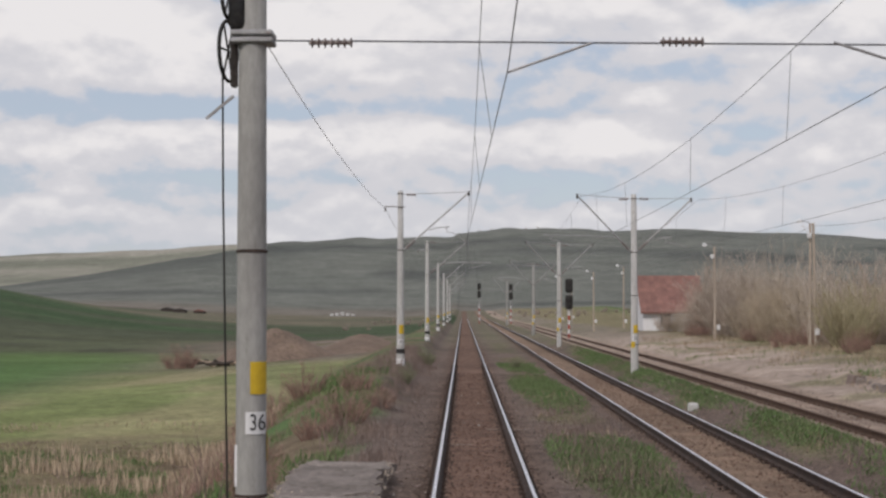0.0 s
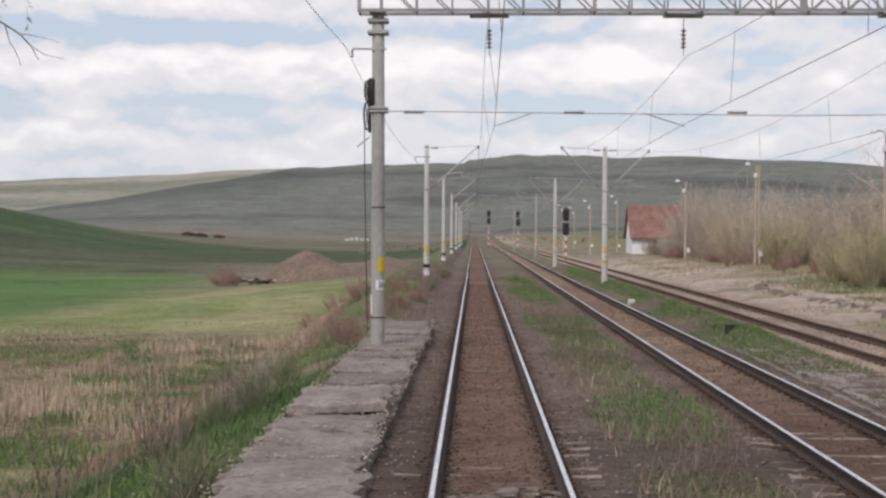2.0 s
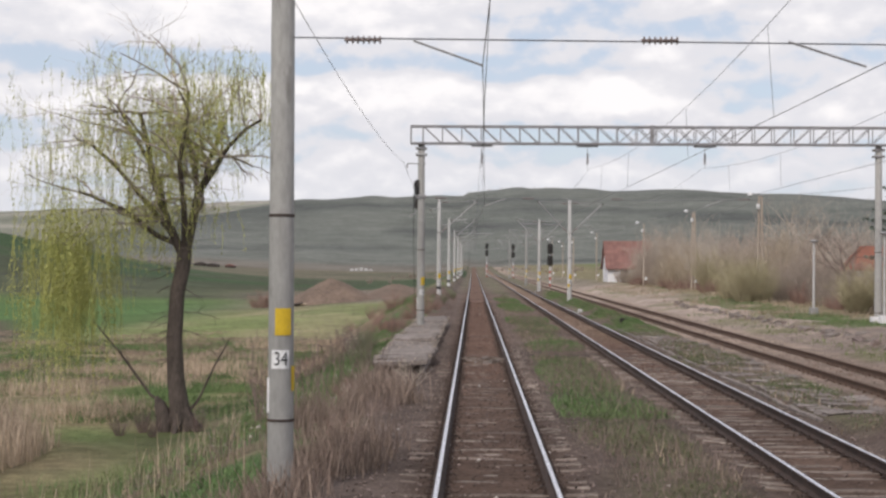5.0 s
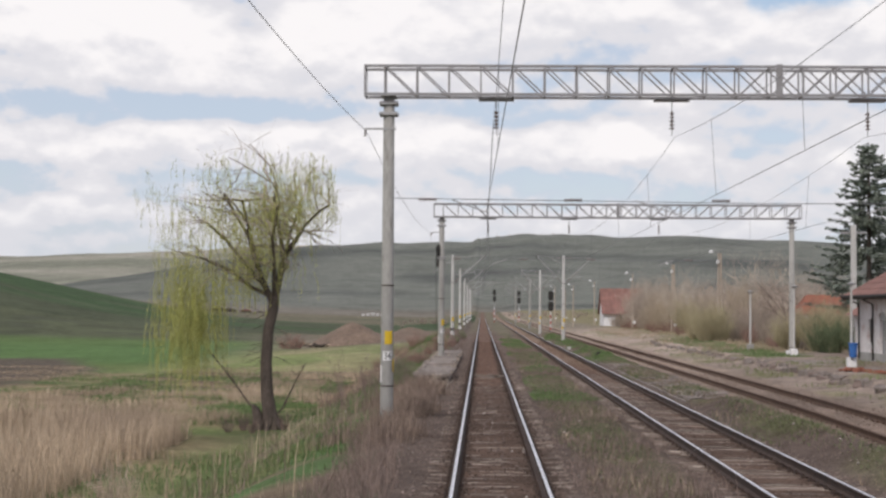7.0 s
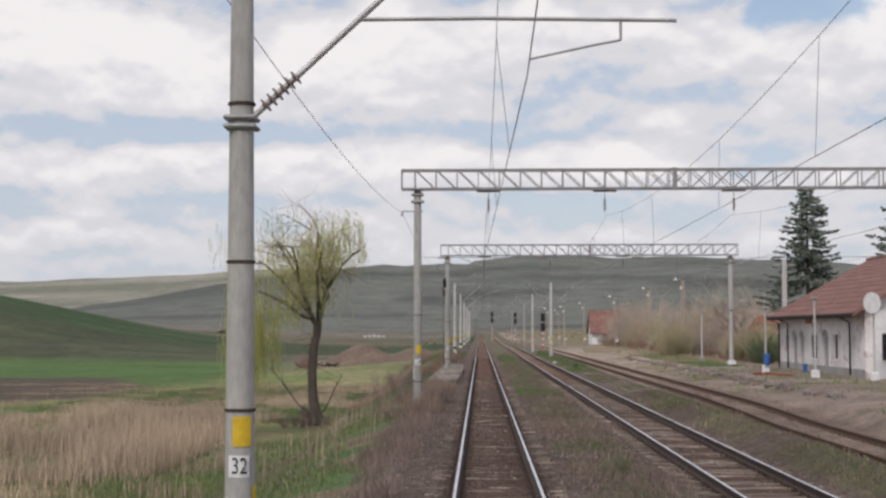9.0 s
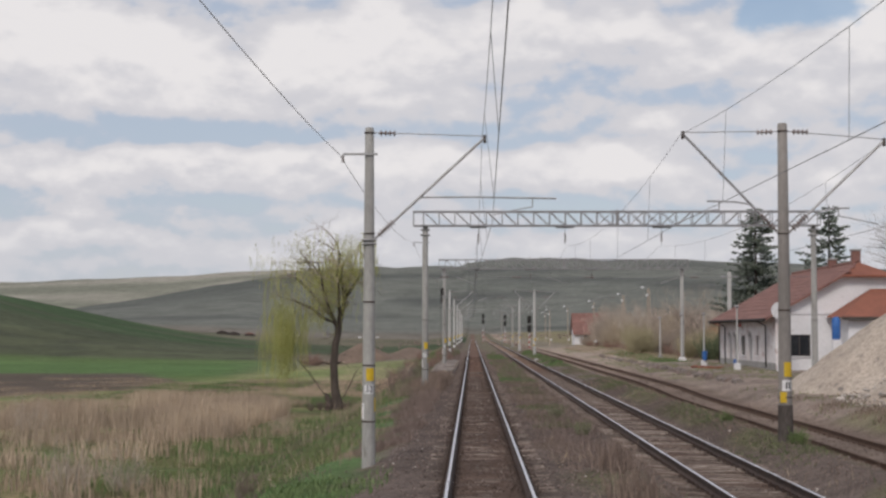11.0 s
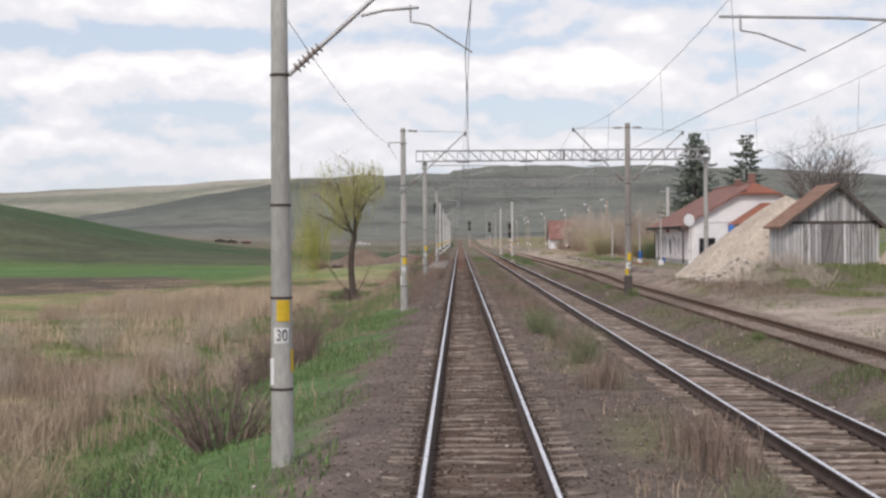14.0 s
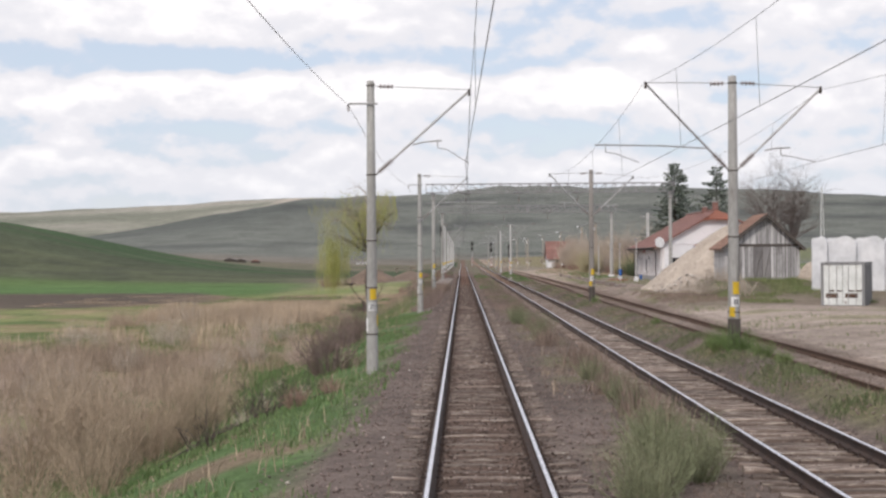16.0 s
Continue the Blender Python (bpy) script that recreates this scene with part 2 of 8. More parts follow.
M = dict(
    sooty=material("sooty_concrete", (0.275, 0.255, 0.23), (0.19, 0.176, 0.158), 0.7, 0.9, bump=0.25, fine=14, spread=0.14, stretch=(1, 1, 0.35)),
    concrete=material("pole_concrete", (0.375, 0.37, 0.34), (0.28, 0.275, 0.255), 0.7, 0.9, bump=0.25, fine=14, c3=(0.20, 0.19, 0.17), cut=0.62, spread=0.14, stretch=(1, 1, 0.35)),
    pale=material("pale_concrete", (0.52, 0.515, 0.49), (0.42, 0.415, 0.385), 0.8, 0.9, fine=14, c3=(0.36, 0.34, 0.30), cut=0.62, spread=0.15, stretch=(1, 1, 0.35)),
    slab=material("slab_concrete", (0.25, 0.215, 0.19), (0.165, 0.14, 0.12), 1.4, 0.95, bump=0.6, fine=11, c3=(0.12, 0.105, 0.085), cut=0.57, spread=0.3, per_object=0.16),
    galv=material("galvanised_steel", (0.42, 0.42, 0.415), (0.33, 0.325, 0.315), 3, 0.55, 0.5, 0.1, 40, c3=(0.20, 0.15, 0.12), cut=0.62, spread=0.15),
    truss=material("painted_steel", (0.30, 0.30, 0.30), (0.24, 0.23, 0.225), 2, 0.6, 0.2, 0.1, 30, c3=(0.19, 0.14, 0.11), cut=0.64, spread=0.12),
    wire=material("copper_wire_dark", (0.21, 0.215, 0.22), (0.16, 0.165, 0.17), 5, 0.5, 0.4, 0.0),
    black=material("black_iron", (0.03, 0.03, 0.03), (0.05, 0.045, 0.04), 4, 0.7, 0.2, 0.1),
    insul=material("brown_porcelain", (0.17, 0.135, 0.122), (0.21, 0.17, 0.155), 6, 0.3, 0, 0.0),
    rust=material("rusty_rail_side", (0.05, 0.037, 0.032), (0.075, 0.052, 0.042), 4, 0.85, 0.1, 0.3, 30),
    oldrust=material("rusty_siding_rail", (0.12, 0.075, 0.052), (0.085, 0.055, 0.04), 4, 0.85, 0.1, 0.3, 30),
    head=material("polished_rail_head", (0.78, 0.77, 0.78), (0.70, 0.70, 0.71), 3, 0.28, 0.85, 0.0, 30, spread=0.05),
    sleeper=material("old_sleeper", (0.20, 0.155, 0.125), (0.125, 0.096, 0.078), 2.2, 0.92, bump=0.6, fine=16, c3=(0.36, 0.31, 0.255), cut=0.53, per_object=0.3, stretch=(0.35, 4, 2)),
    stones=material("ballast_stones", (0.22, 0.172, 0.148), (0.16, 0.124, 0.106), 0.8, 0.95, bump=0.0, island=0.42),
    redstone=material("rust_red_ballast", (0.195, 0.122, 0.09), (0.145, 0.092, 0.07), 0.8, 0.95, bump=0.0, island=0.35),
    # oily, rusty stones; the shade beside the rails is in this dark colour too
    stained=material("rust_stained_shaded_ballast", (0.105, 0.076, 0.06), (0.078, 0.058, 0.047), 0.8, 0.95, bump=0.0, island=0.35),
    yellow=material("yellow_paint", (0.62, 0.42, 0.03), (0.52, 0.35, 0.03), 4, 0.6, bump=0.05, c3=(0.35, 0.27, 0.10), cut=0.66, spread=0.08),
    white=material("white_paint", (0.74, 0.74, 0.72), (0.62, 0.62, 0.60), 3, 0.7, bump=0.05, c3=(0.42, 0.40, 0.36), cut=0.66, spread=0.08),
    ink=material("black_paint", (0.03, 0.03, 0.03), (0.05, 0.05, 0.05), 5, 0.7, bump=0.0),
    red=material("red_paint", (0.42, 0.05, 0.03), (0.33, 0.05, 0.035), 4, 0.6, bump=0.05),
    blue=material("blue_plastic", (0.05, 0.16, 0.42), (0.04, 0.12, 0.34), 3, 0.45, bump=0.03, spread=0.08),
    plaster=material("stained_white_plaster", (0.76, 0.74, 0.71), (0.60, 0.56, 0.535), 0.45, 0.95, bump=0.25, fine=9, c3=(0.47, 0.36, 0.325), cut=0.56, spread=0.12),
    white_wall=material("limewashed_wall", (0.74, 0.74, 0.73), (0.66, 0.66, 0.65), 0.6, 0.95, bump=0.15, fine=9, c3=(0.5, 0.49, 0.47), cut=0.64, spread=0.08),
    tile=material("red_roof_tile", (0.255, 0.135, 0.11), (0.20, 0.108, 0.09), 0.9, 0.9, bump=0.4, fine=10, c3=(0.17, 0.10, 0.08), cut=0.6, spread=0.22, per_object=0.12),
    tile_new=material("orange_roof_tile", (0.29, 0.115, 0.075), (0.24, 0.098, 0.066), 0.9, 0.9, bump=0.4, fine=10, spread=0.2, per_object=0.12),
    wood=material("weathered_boards", (0.50, 0.49, 0.475), (0.34, 0.33, 0.32), 1.2, 0.95, bump=0.5, fine=12, c3=(0.17, 0.16, 0.15), cut=0.57, spread=0.25, stretch=(2, 2, 0.25), per_object=0.35),
    oldboard=material("grey_door_boards", (0.25, 0.24, 0.23), (0.17, 0.16, 0.155), 1.5, 0.95, bump=0.5, fine=12, spread=0.25, stretch=(2, 2, 0.25), per_object=0.2),
    tile_old=material("mossy_brown_tile", (0.275, 0.16, 0.115), (0.21, 0.128, 0.095), 0.9, 0.9, bump=0.4, fine=10, c3=(0.17, 0.13, 0.09), cut=0.58, spread=0.25, per_object=0.18),
    timber=material("dark_timber", (0.10, 0.085, 0.075), (0.07, 0.06, 0.052), 1.5, 0.9, bump=0.4, stretch=(1, 1, 0.4)),
    glass=material("dark_window_glass", (0.015, 0.017, 0.02), (0.03, 0.032, 0.035), 2, 0.12, bump=0.0),
    gravel=material("gravel_heap", (0.47, 0.40, 0.32), (0.375, 0.315, 0.25), 0.5, 0.98, bump=1.0, fine=7, c3=(0.22, 0.19, 0.16), cut=0.58, spread=0.3),
    rubble=material("grey_rubble", (0.46, 0.415, 0.36), (0.35, 0.315, 0.275), 1.0, 0.95, bump=0.4, island=0.35),
    soil=material("earth_heap", (0.20, 0.145, 0.108), (0.145, 0.107, 0.08), 0.4, 0.98, bump=1.0, fine=3, c3=(0.12, 0.10, 0.06), cut=0.6, spread=0.3),
    sheet=material("white_film", (0.66, 0.665, 0.655), (0.54, 0.55, 0.55), 0.7, 0.5, bump=0.3, fine=3, spread=0.1),
    boxsteel=material("dirty_white_steel", (0.68, 0.70, 0.66), (0.56, 0.58, 0.54), 1.1, 0.7, bump=0.1, c3=(0.19, 0.13, 0.10), cut=0.62, spread=0.12),
    boxside=material("grey_container_steel", (0.24, 0.24, 0.235), (0.19, 0.19, 0.185), 1.1, 0.7, bump=0.1, c3=(0.15, 0.10, 0.08), cut=0.64, spread=0.12),
    bark=material("dark_bark", (0.10, 0.08, 0.066), (0.062, 0.05, 0.042), 3, 0.95, bump=0.9, fine=16, stretch=(1, 1, 0.3)),
    post=material("stained_post_concrete", (0.46, 0.39, 0.31), (0.36, 0.30, 0.24), 0.9, 0.9, bump=0.2, fine=14, spread=0.15, stretch=(1, 1, 0.35)),
    leaf=material("dark_green_leaf", (0.10, 0.13, 0.07), (0.14, 0.165, 0.09), 1.0, 0.85, bump=0.0, island=0.35),
    rank=material("rank_green_clump", (0.125, 0.185, 0.065), (0.16, 0.20, 0.08), 0.9, 0.9, bump=0.0, island=0.3),
    scrub=material("brown_willow_scrub", (0.41, 0.325, 0.23), (0.305, 0.24, 0.17), 2, 0.95, bump=0.0, island=0.35),
    russet=material("russet_twigs", (0.33, 0.215, 0.17), (0.24, 0.155, 0.125), 2, 0.95, bump=0.0, island=0.35),
    greybark=material("grey_bark", (0.21, 0.185, 0.165), (0.145, 0.128, 0.115), 3, 0.95, bump=0.4, fine=16),
    # thicket twigs, lightened: the haze over them is put into these colours
    twig=material("bare_twigs", (0.48, 0.415, 0.335), (0.36, 0.31, 0.255), 2, 0.95, bump=0.0, island=0.35),
    twig_red=material("reddish_twigs", (0.50, 0.40, 0.32), (0.38, 0.30, 0.24), 2, 0.95, bump=0.0, island=0.35),
    twig_gold=material("golden_twigs", (0.45, 0.375, 0.27), (0.35, 0.29, 0.21), 2, 0.95, bump=0.0, island=0.3),
    hedge=material("dark_hedge", (0.36, 0.30, 0.245), (0.27, 0.225, 0.185), 0.3, 0.95, bump=0.0, island=0.35),
    willow=material("young_willow_leaf", (0.43, 0.43, 0.14), (0.36, 0.37, 0.115), 1.5, 0.8, bump=0.0, island=0.3),
    bud=material("bush_leaf", (0.33, 0.30, 0.18), (0.38, 0.33, 0.21), 1.5, 0.85, bump=0.0, island=0.35),
    needle=material("spruce_needles", (0.145, 0.178, 0.145), (0.19, 0.215, 0.17), 0.8, 0.85, bump=0.0, island=0.4),
    grass=material("spring_grass", (0.108, 0.175, 0.063), (0.145, 0.195, 0.082), 0.35, 0.85, bump=0.0, island=0.35),
    verge=material("verge_grass", (0.11, 0.138, 0.064), (0.138, 0.152, 0.075), 0.35, 0.85, bump=0.0, island=0.35),
    husk=material("purplish_dead_weed", (0.24, 0.183, 0.153), (0.172, 0.13, 0.11), 0.8, 0.95, bump=0.0, island=0.35),
    dry=material("dry_grass", (0.38, 0.305, 0.215), (0.28, 0.22, 0.155), 0.5, 0.9, bump=0.0, island=0.35),
    reed=material("dry_reed", (0.48, 0.38, 0.27), (0.36, 0.285, 0.21), 0.12, 0.9, bump=0.0, island=0.25),
    reed_dark=material("brown_reed", (0.38, 0.298, 0.22), (0.275, 0.213, 0.16), 0.15, 0.9, bump=0.0, island=0.3),
    scorched=material("scorched_stems", (0.235, 0.17, 0.145), (0.14, 0.108, 0.095), 1.2, 0.95, bump=0.0, island=0.4),
    dead=material("dead_weed", (0.26, 0.20, 0.155), (0.20, 0.15, 0.12), 0.8, 0.9, bump=0.0, island=0.35),
    broom=material("grey_green_broom", (0.165, 0.185, 0.10), (0.21, 0.215, 0.13), 0.9, 0.9, bump=0.0, island=0.3),
    weed=material("broom_weed", (0.15, 0.185, 0.075), (0.19, 0.205, 0.098), 0.9, 0.9, bump=0.0, island=0.3),
)


# ---- builders ----
class Build:
    """Collects vertices and faces of one mesh."""

    def __init__(self):
        self.v, self.f = [], []

    def add(self, v, f):
        n = len(self.v)
        self.v += [tuple(p) for p in v]
        self.f += [tuple(i + n for i in q) for q in f]
        return self

    def box(self, x0, y0, z0, x1, y1, z1, b=0.0):
        if b <= 0:
            v = [(x, y, z) for z in (z0, z1) for x, y in ((x0, y0), (x1, y0), (x1, y1), (x0, y1))]
            return self.add(v, [(3, 2, 1, 0), (4, 5, 6, 7), (0, 1, 5, 4), (1, 2, 6, 5), (2, 3, 7, 6), (3, 0, 4, 7)])
        def ring(z, k):
            return [(x0 + k, y0 + b, z), (x0 + b, y0 + k, z), (x1 - b, y0 + k, z), (x1 - k, y0 + b, z), (x1 - k, y1 - b, z), (x1 - b, y1 - k, z), (x0 + b, y1 - k, z), (x0 + k, y1 - b, z)]
        v = ring(z0, b * 0.9) + ring(z0 + b, 0) + ring(z1 - b, 0) + ring(z1, b * 0.9)
        f = [tuple(range(7, -1, -1)), tuple(range(24, 32))]
        for r in range(3):
            f += [(8 * r + i, 8 * r + (i + 1) % 8, 8 * r + 8 + (i + 1) % 8, 8 * r + 8 + i) for i in range(8)]
        return self.add(v, f)

    def tube(self, pts, radii, n=8, caps=True):
        pts = [Vector(p) for p in pts]
        if isinstance(radii, (int, float)):
            radii = [radii] * len(pts)
        v, side = [], None
        for i, p in enumerate(pts):
            d = (pts[min(i + 1, len(pts) - 1)] - pts[max(i - 1, 0)])
            d = d.normalized() if d.length > 1e-9 else Vector((0, 0, 1))
            if side is None:
                side = d.cross(Vector((0, 0, 1)) if abs(d.z) < 0.9 else Vector((1, 0, 0))).normalized()
            side = (side - d * side.dot(d)).normalized()
            up = d.cross(side)
            v += [p + (side * math.cos(2 * math.pi * k / n) + up * math.sin(2 * math.pi * k / n)) * radii[i] for k in range(n)]
        f = [(i * n + k, i * n + (k + 1) % n, i * n + n + (k + 1) % n, i * n + n + k) for i in range(len(pts) - 1) for k in range(n)]
        if caps:
            f += [tuple(range(n - 1, -1, -1)), tuple(range((len(pts) - 1) * n, len(pts) * n))]
        return self.add(v, f)

    def bar(self, p, q, w, h):
        """A straight bar of rectangular section from p to q."""
        p, q = Vector(p), Vector(q)
        d = (q - p).normalized()
        s = d.cross(Vector((0, 0, 1)) if abs(d.z) < 0.95 else Vector((0, 1, 0))).normalized()
        u = s.cross(d)
        v = [c + s * a * w / 2 + u * b * h / 2 for c in (p, q) for a, b in ((-1, -1), (1, -1), (1, 1), (-1, 1))]
        return self.add(v, [(3, 2, 1, 0), (4, 5, 6, 7), (0, 1, 5, 4), (1, 2, 6, 5), (2, 3, 7, 6), (3, 0, 4, 7)])

    def prism(self, outline, y0, y1):
        """An outline in x and z carried along y."""
        n = len(outline)
        v = [(x, y, z) for y in (y0, y1) for x, z in outline]
        return self.add(v, [tuple(range(n)), tuple(range(2 * n - 1, n - 1, -1))] + [(i, i + n, (i + 1) % n + n, (i + 1) % n) for i in range(n)])

    def spike(self, p, q, r):
        """A pointed twig of three faces."""
        d = (q - p).normalized()
        a = d.cross(Vector((0.3, 0.5, 0.8))).normalized() * r
        c = d.cross(a)
        return self.add([p + a, p - a * 0.5 + c * 0.87, p - a * 0.5 - c * 0.87, q], [(0, 1, 3), (1, 2, 3), (2, 0, 3)])

    def insulator(self, p, q, r=0.055, discs=6):
        p, q = Vector(p), Vector(q)
        pts, rad = [], []
        for i in range(discs):
            for a, k in ((0.0, 0.35), (0.3, 0.4), (0.4, 1.0), (0.62, 0.9), (0.72, 0.4)):
                pts.append(p + (q - p) * (i + a) / discs)
                rad.append(r * k)
        return self.tube(pts, rad, 10)


def fast(name, co, quads=None, tris=None):
    """A mesh straight from number arrays."""
    me = bpy.data.meshes.new(name)
    co = np.asarray(co, dtype=np.float32)
    parts = [np.asarray(a, dtype=np.int32) for a in (quads, tris) if a is not None and len(a)]
    loops = np.concatenate([a.ravel() for a in parts])
    sizes = np.concatenate([np.full(len(a), a.shape[1], dtype=np.int32) for a in parts])
    me.vertices.add(len(co))
    me.vertices.foreach_set("co", co.ravel())
    me.loops.add(len(loops))
    me.loops.foreach_set("vertex_index", loops)
    me.polygons.add(len(sizes))
    me.polygons.foreach_set("loop_start", (np.cumsum(sizes) - sizes).astype(np.int32))
    me.update(calc_edges=True)
    return me


def mesh_of(name, b, mat_, smooth=0):
    me = bpy.data.meshes.new(name)
    me.from_pydata(b.v, [], b.f)
    me.materials.append(mat_)
    if smooth:
        me.polygons.foreach_set("use_smooth", [True] * len(me.polygons))
        me.set_sharp_from_angle(angle=radians(smooth))
    me.update()
    return me


def part(name, b, mat_, parent=None, label="", smooth=0):
    """One mesh object under a thing or under a part; a Build or a mesh already made."""
    ob = new(name, b if isinstance(b, bpy.types.Mesh) else mesh_of(name, b, mat_, smooth))
    if parent is not None:
        ob.parent = parent
    return tagged(ob, label)


def thing(name, x, y, z, label, category, group="", kind="", turn=0):
    ob = new(name)
    ob.matrix_world = pose(x, y, z, 0, 0, turn)
    ob.empty_display_size = 0.3
    return tagged(ob, label, category, group, kind)


def ease(a, b, v):
    t = min(max((v - a) / (b - a), 0.0), 1.0)
    return t * t * (3 - 2 * t)


def rough(x, y, s, seed=0.0):
    return noise.noise((x / s + seed * 7.3, y / s - seed * 3.1, seed))


# ---- ground ----
T1, T2, T3 = 0.0, 4.85, 9.75


def siding_z(y):
    """The siding lies a little lower past the station."""
    return -0.17 * ease(-22, -42, y)


def ground_z(x, y):
    # cross-section from the field on one side to the station yard on the other
    if x < -2.0:
        bank = ease(34, 62, y)
        top = -0.22 + 0.75 * bank * ease(-2.0, -2.9, x)
        foot = -3.05 + 1.2 * ease(60, 120, y) * ease(-30, -8, x)
        lip = -2.9 - 0.9 * bank
        z = top + (-0.28 * ease(-2.0, -3.2, x)) * (1 - bank)
        z += (foot - z) * ease(lip, -10.5, x) if x < lip else 0
        z += 0.10 * rough(x, y, 3.0, 2) * ease(-2.4, -5, x)
    elif x < 2.9:
        z = -0.205 + 0.022 * rough(x, y, 0.9, 3.5) + (0.0 + 0.05 * rough(x, y, 1.4, 3)) * ease(1.4, 1.9, x)
    elif x < 8.0:
        z = -0.205 + 0.022 * rough(x, y, 0.9, 3.6) - 0.022 * ease(1.6, 1.2, abs(x - T2)) * ease(-60, -80, y) + 0.04 * rough(x, y, 1.6, 4) * ease(6.2, 6.8, x)
        raised = ease(-20, -15, y) * (1 - ease(23, 26, y))
        z += 0.36 * ease(6.3, 7.2, x) * (1 - ease(7.5, 8.0, x) * 0.9) * (1 - raised) + 0.11 * ease(6.25, 6.42, x) * (1 - ease(8.1, 8.4, x)) * raised
    elif x < 11.6:
        z = -0.18 + siding_z(y) * ease(8.0, 8.6, x)
    else:
        edge = ease(-30, -26, y) * (1 - ease(60, 68, y))
        low = -0.06 + 0.04 * rough(x, y, 3, 5.5) + 0.36 * ease(13.7, 14.2, x)
        yard = (0.12 + 0.18 * ease(12.5, 16, x)) * (1 - edge) + low * edge + 0.08 * rough(x, y, 4, 5) * ease(13.5, 15, x)
        yard += 0.25 * ease(34, 60, y) * ease(15.0, 17.5, x)
        yard -= 0.38 * ease(-62, -72, y)
        shed = ease(-44, -49, y) * (1 - ease(-58, -66, y)) * ease(15.2, 16.4, x)
        yard += 0.78 * shed
        z = -0.18 + siding_z(y) * (1 - ease(11.6, 12.8, x)) + (yard + 0.18) * ease(11.6, 12.8, x)
        z += 0.6 * ease(20, 60, x) * ease(20, 60, y)
    # micro relief
    if -30 < x < 30:
        z += 0.012 * rough(x, y, 0.5, 6)
    # valley floor climbing slowly, a green hill beside it, the long hill and the pale ridge behind
    z += 4.5 * ease(250, 900, y) * ease(60, 500, abs(x) + y * 0.5)
    d = (x + 175) / 70.0
    z += 20.5 * math.exp(-d * d * (1.0 if d > 0 else 0.15)) * ease(150, 300, y) * (1 - 0.8 * ease(330, 620, y))
    if y > 500:
        long_top = 68 - 46 * ease(-60, -430, x) + 4 * ease(-120, 60, x) - 9 * ease(120, 420, x) + 2.6 * rough(x, 0, 60, 8) + 2.0 * rough(x, 0, 22, 8.5)
        z += (long_top - 4) * (ease(620, 1400, y) ** 1.25) * (1 + 0.05 * rough(x, y, 160, 7))
        back = 80 + 14 * ease(-700, -260, x) - 55 * ease(-200, -40, x) + 3 * rough(x, 0, 80, 9)
        z += max(back - long_top, 0) * ease(1450, 2200, y)
    if x > 40:
        z += (16 * ease(120, 520, x) * ease(60, 420, y) + 7 * ease(50, 220, x) * ease(-40, 120, y)) * (1 - ease(350, 800, y))
    return z


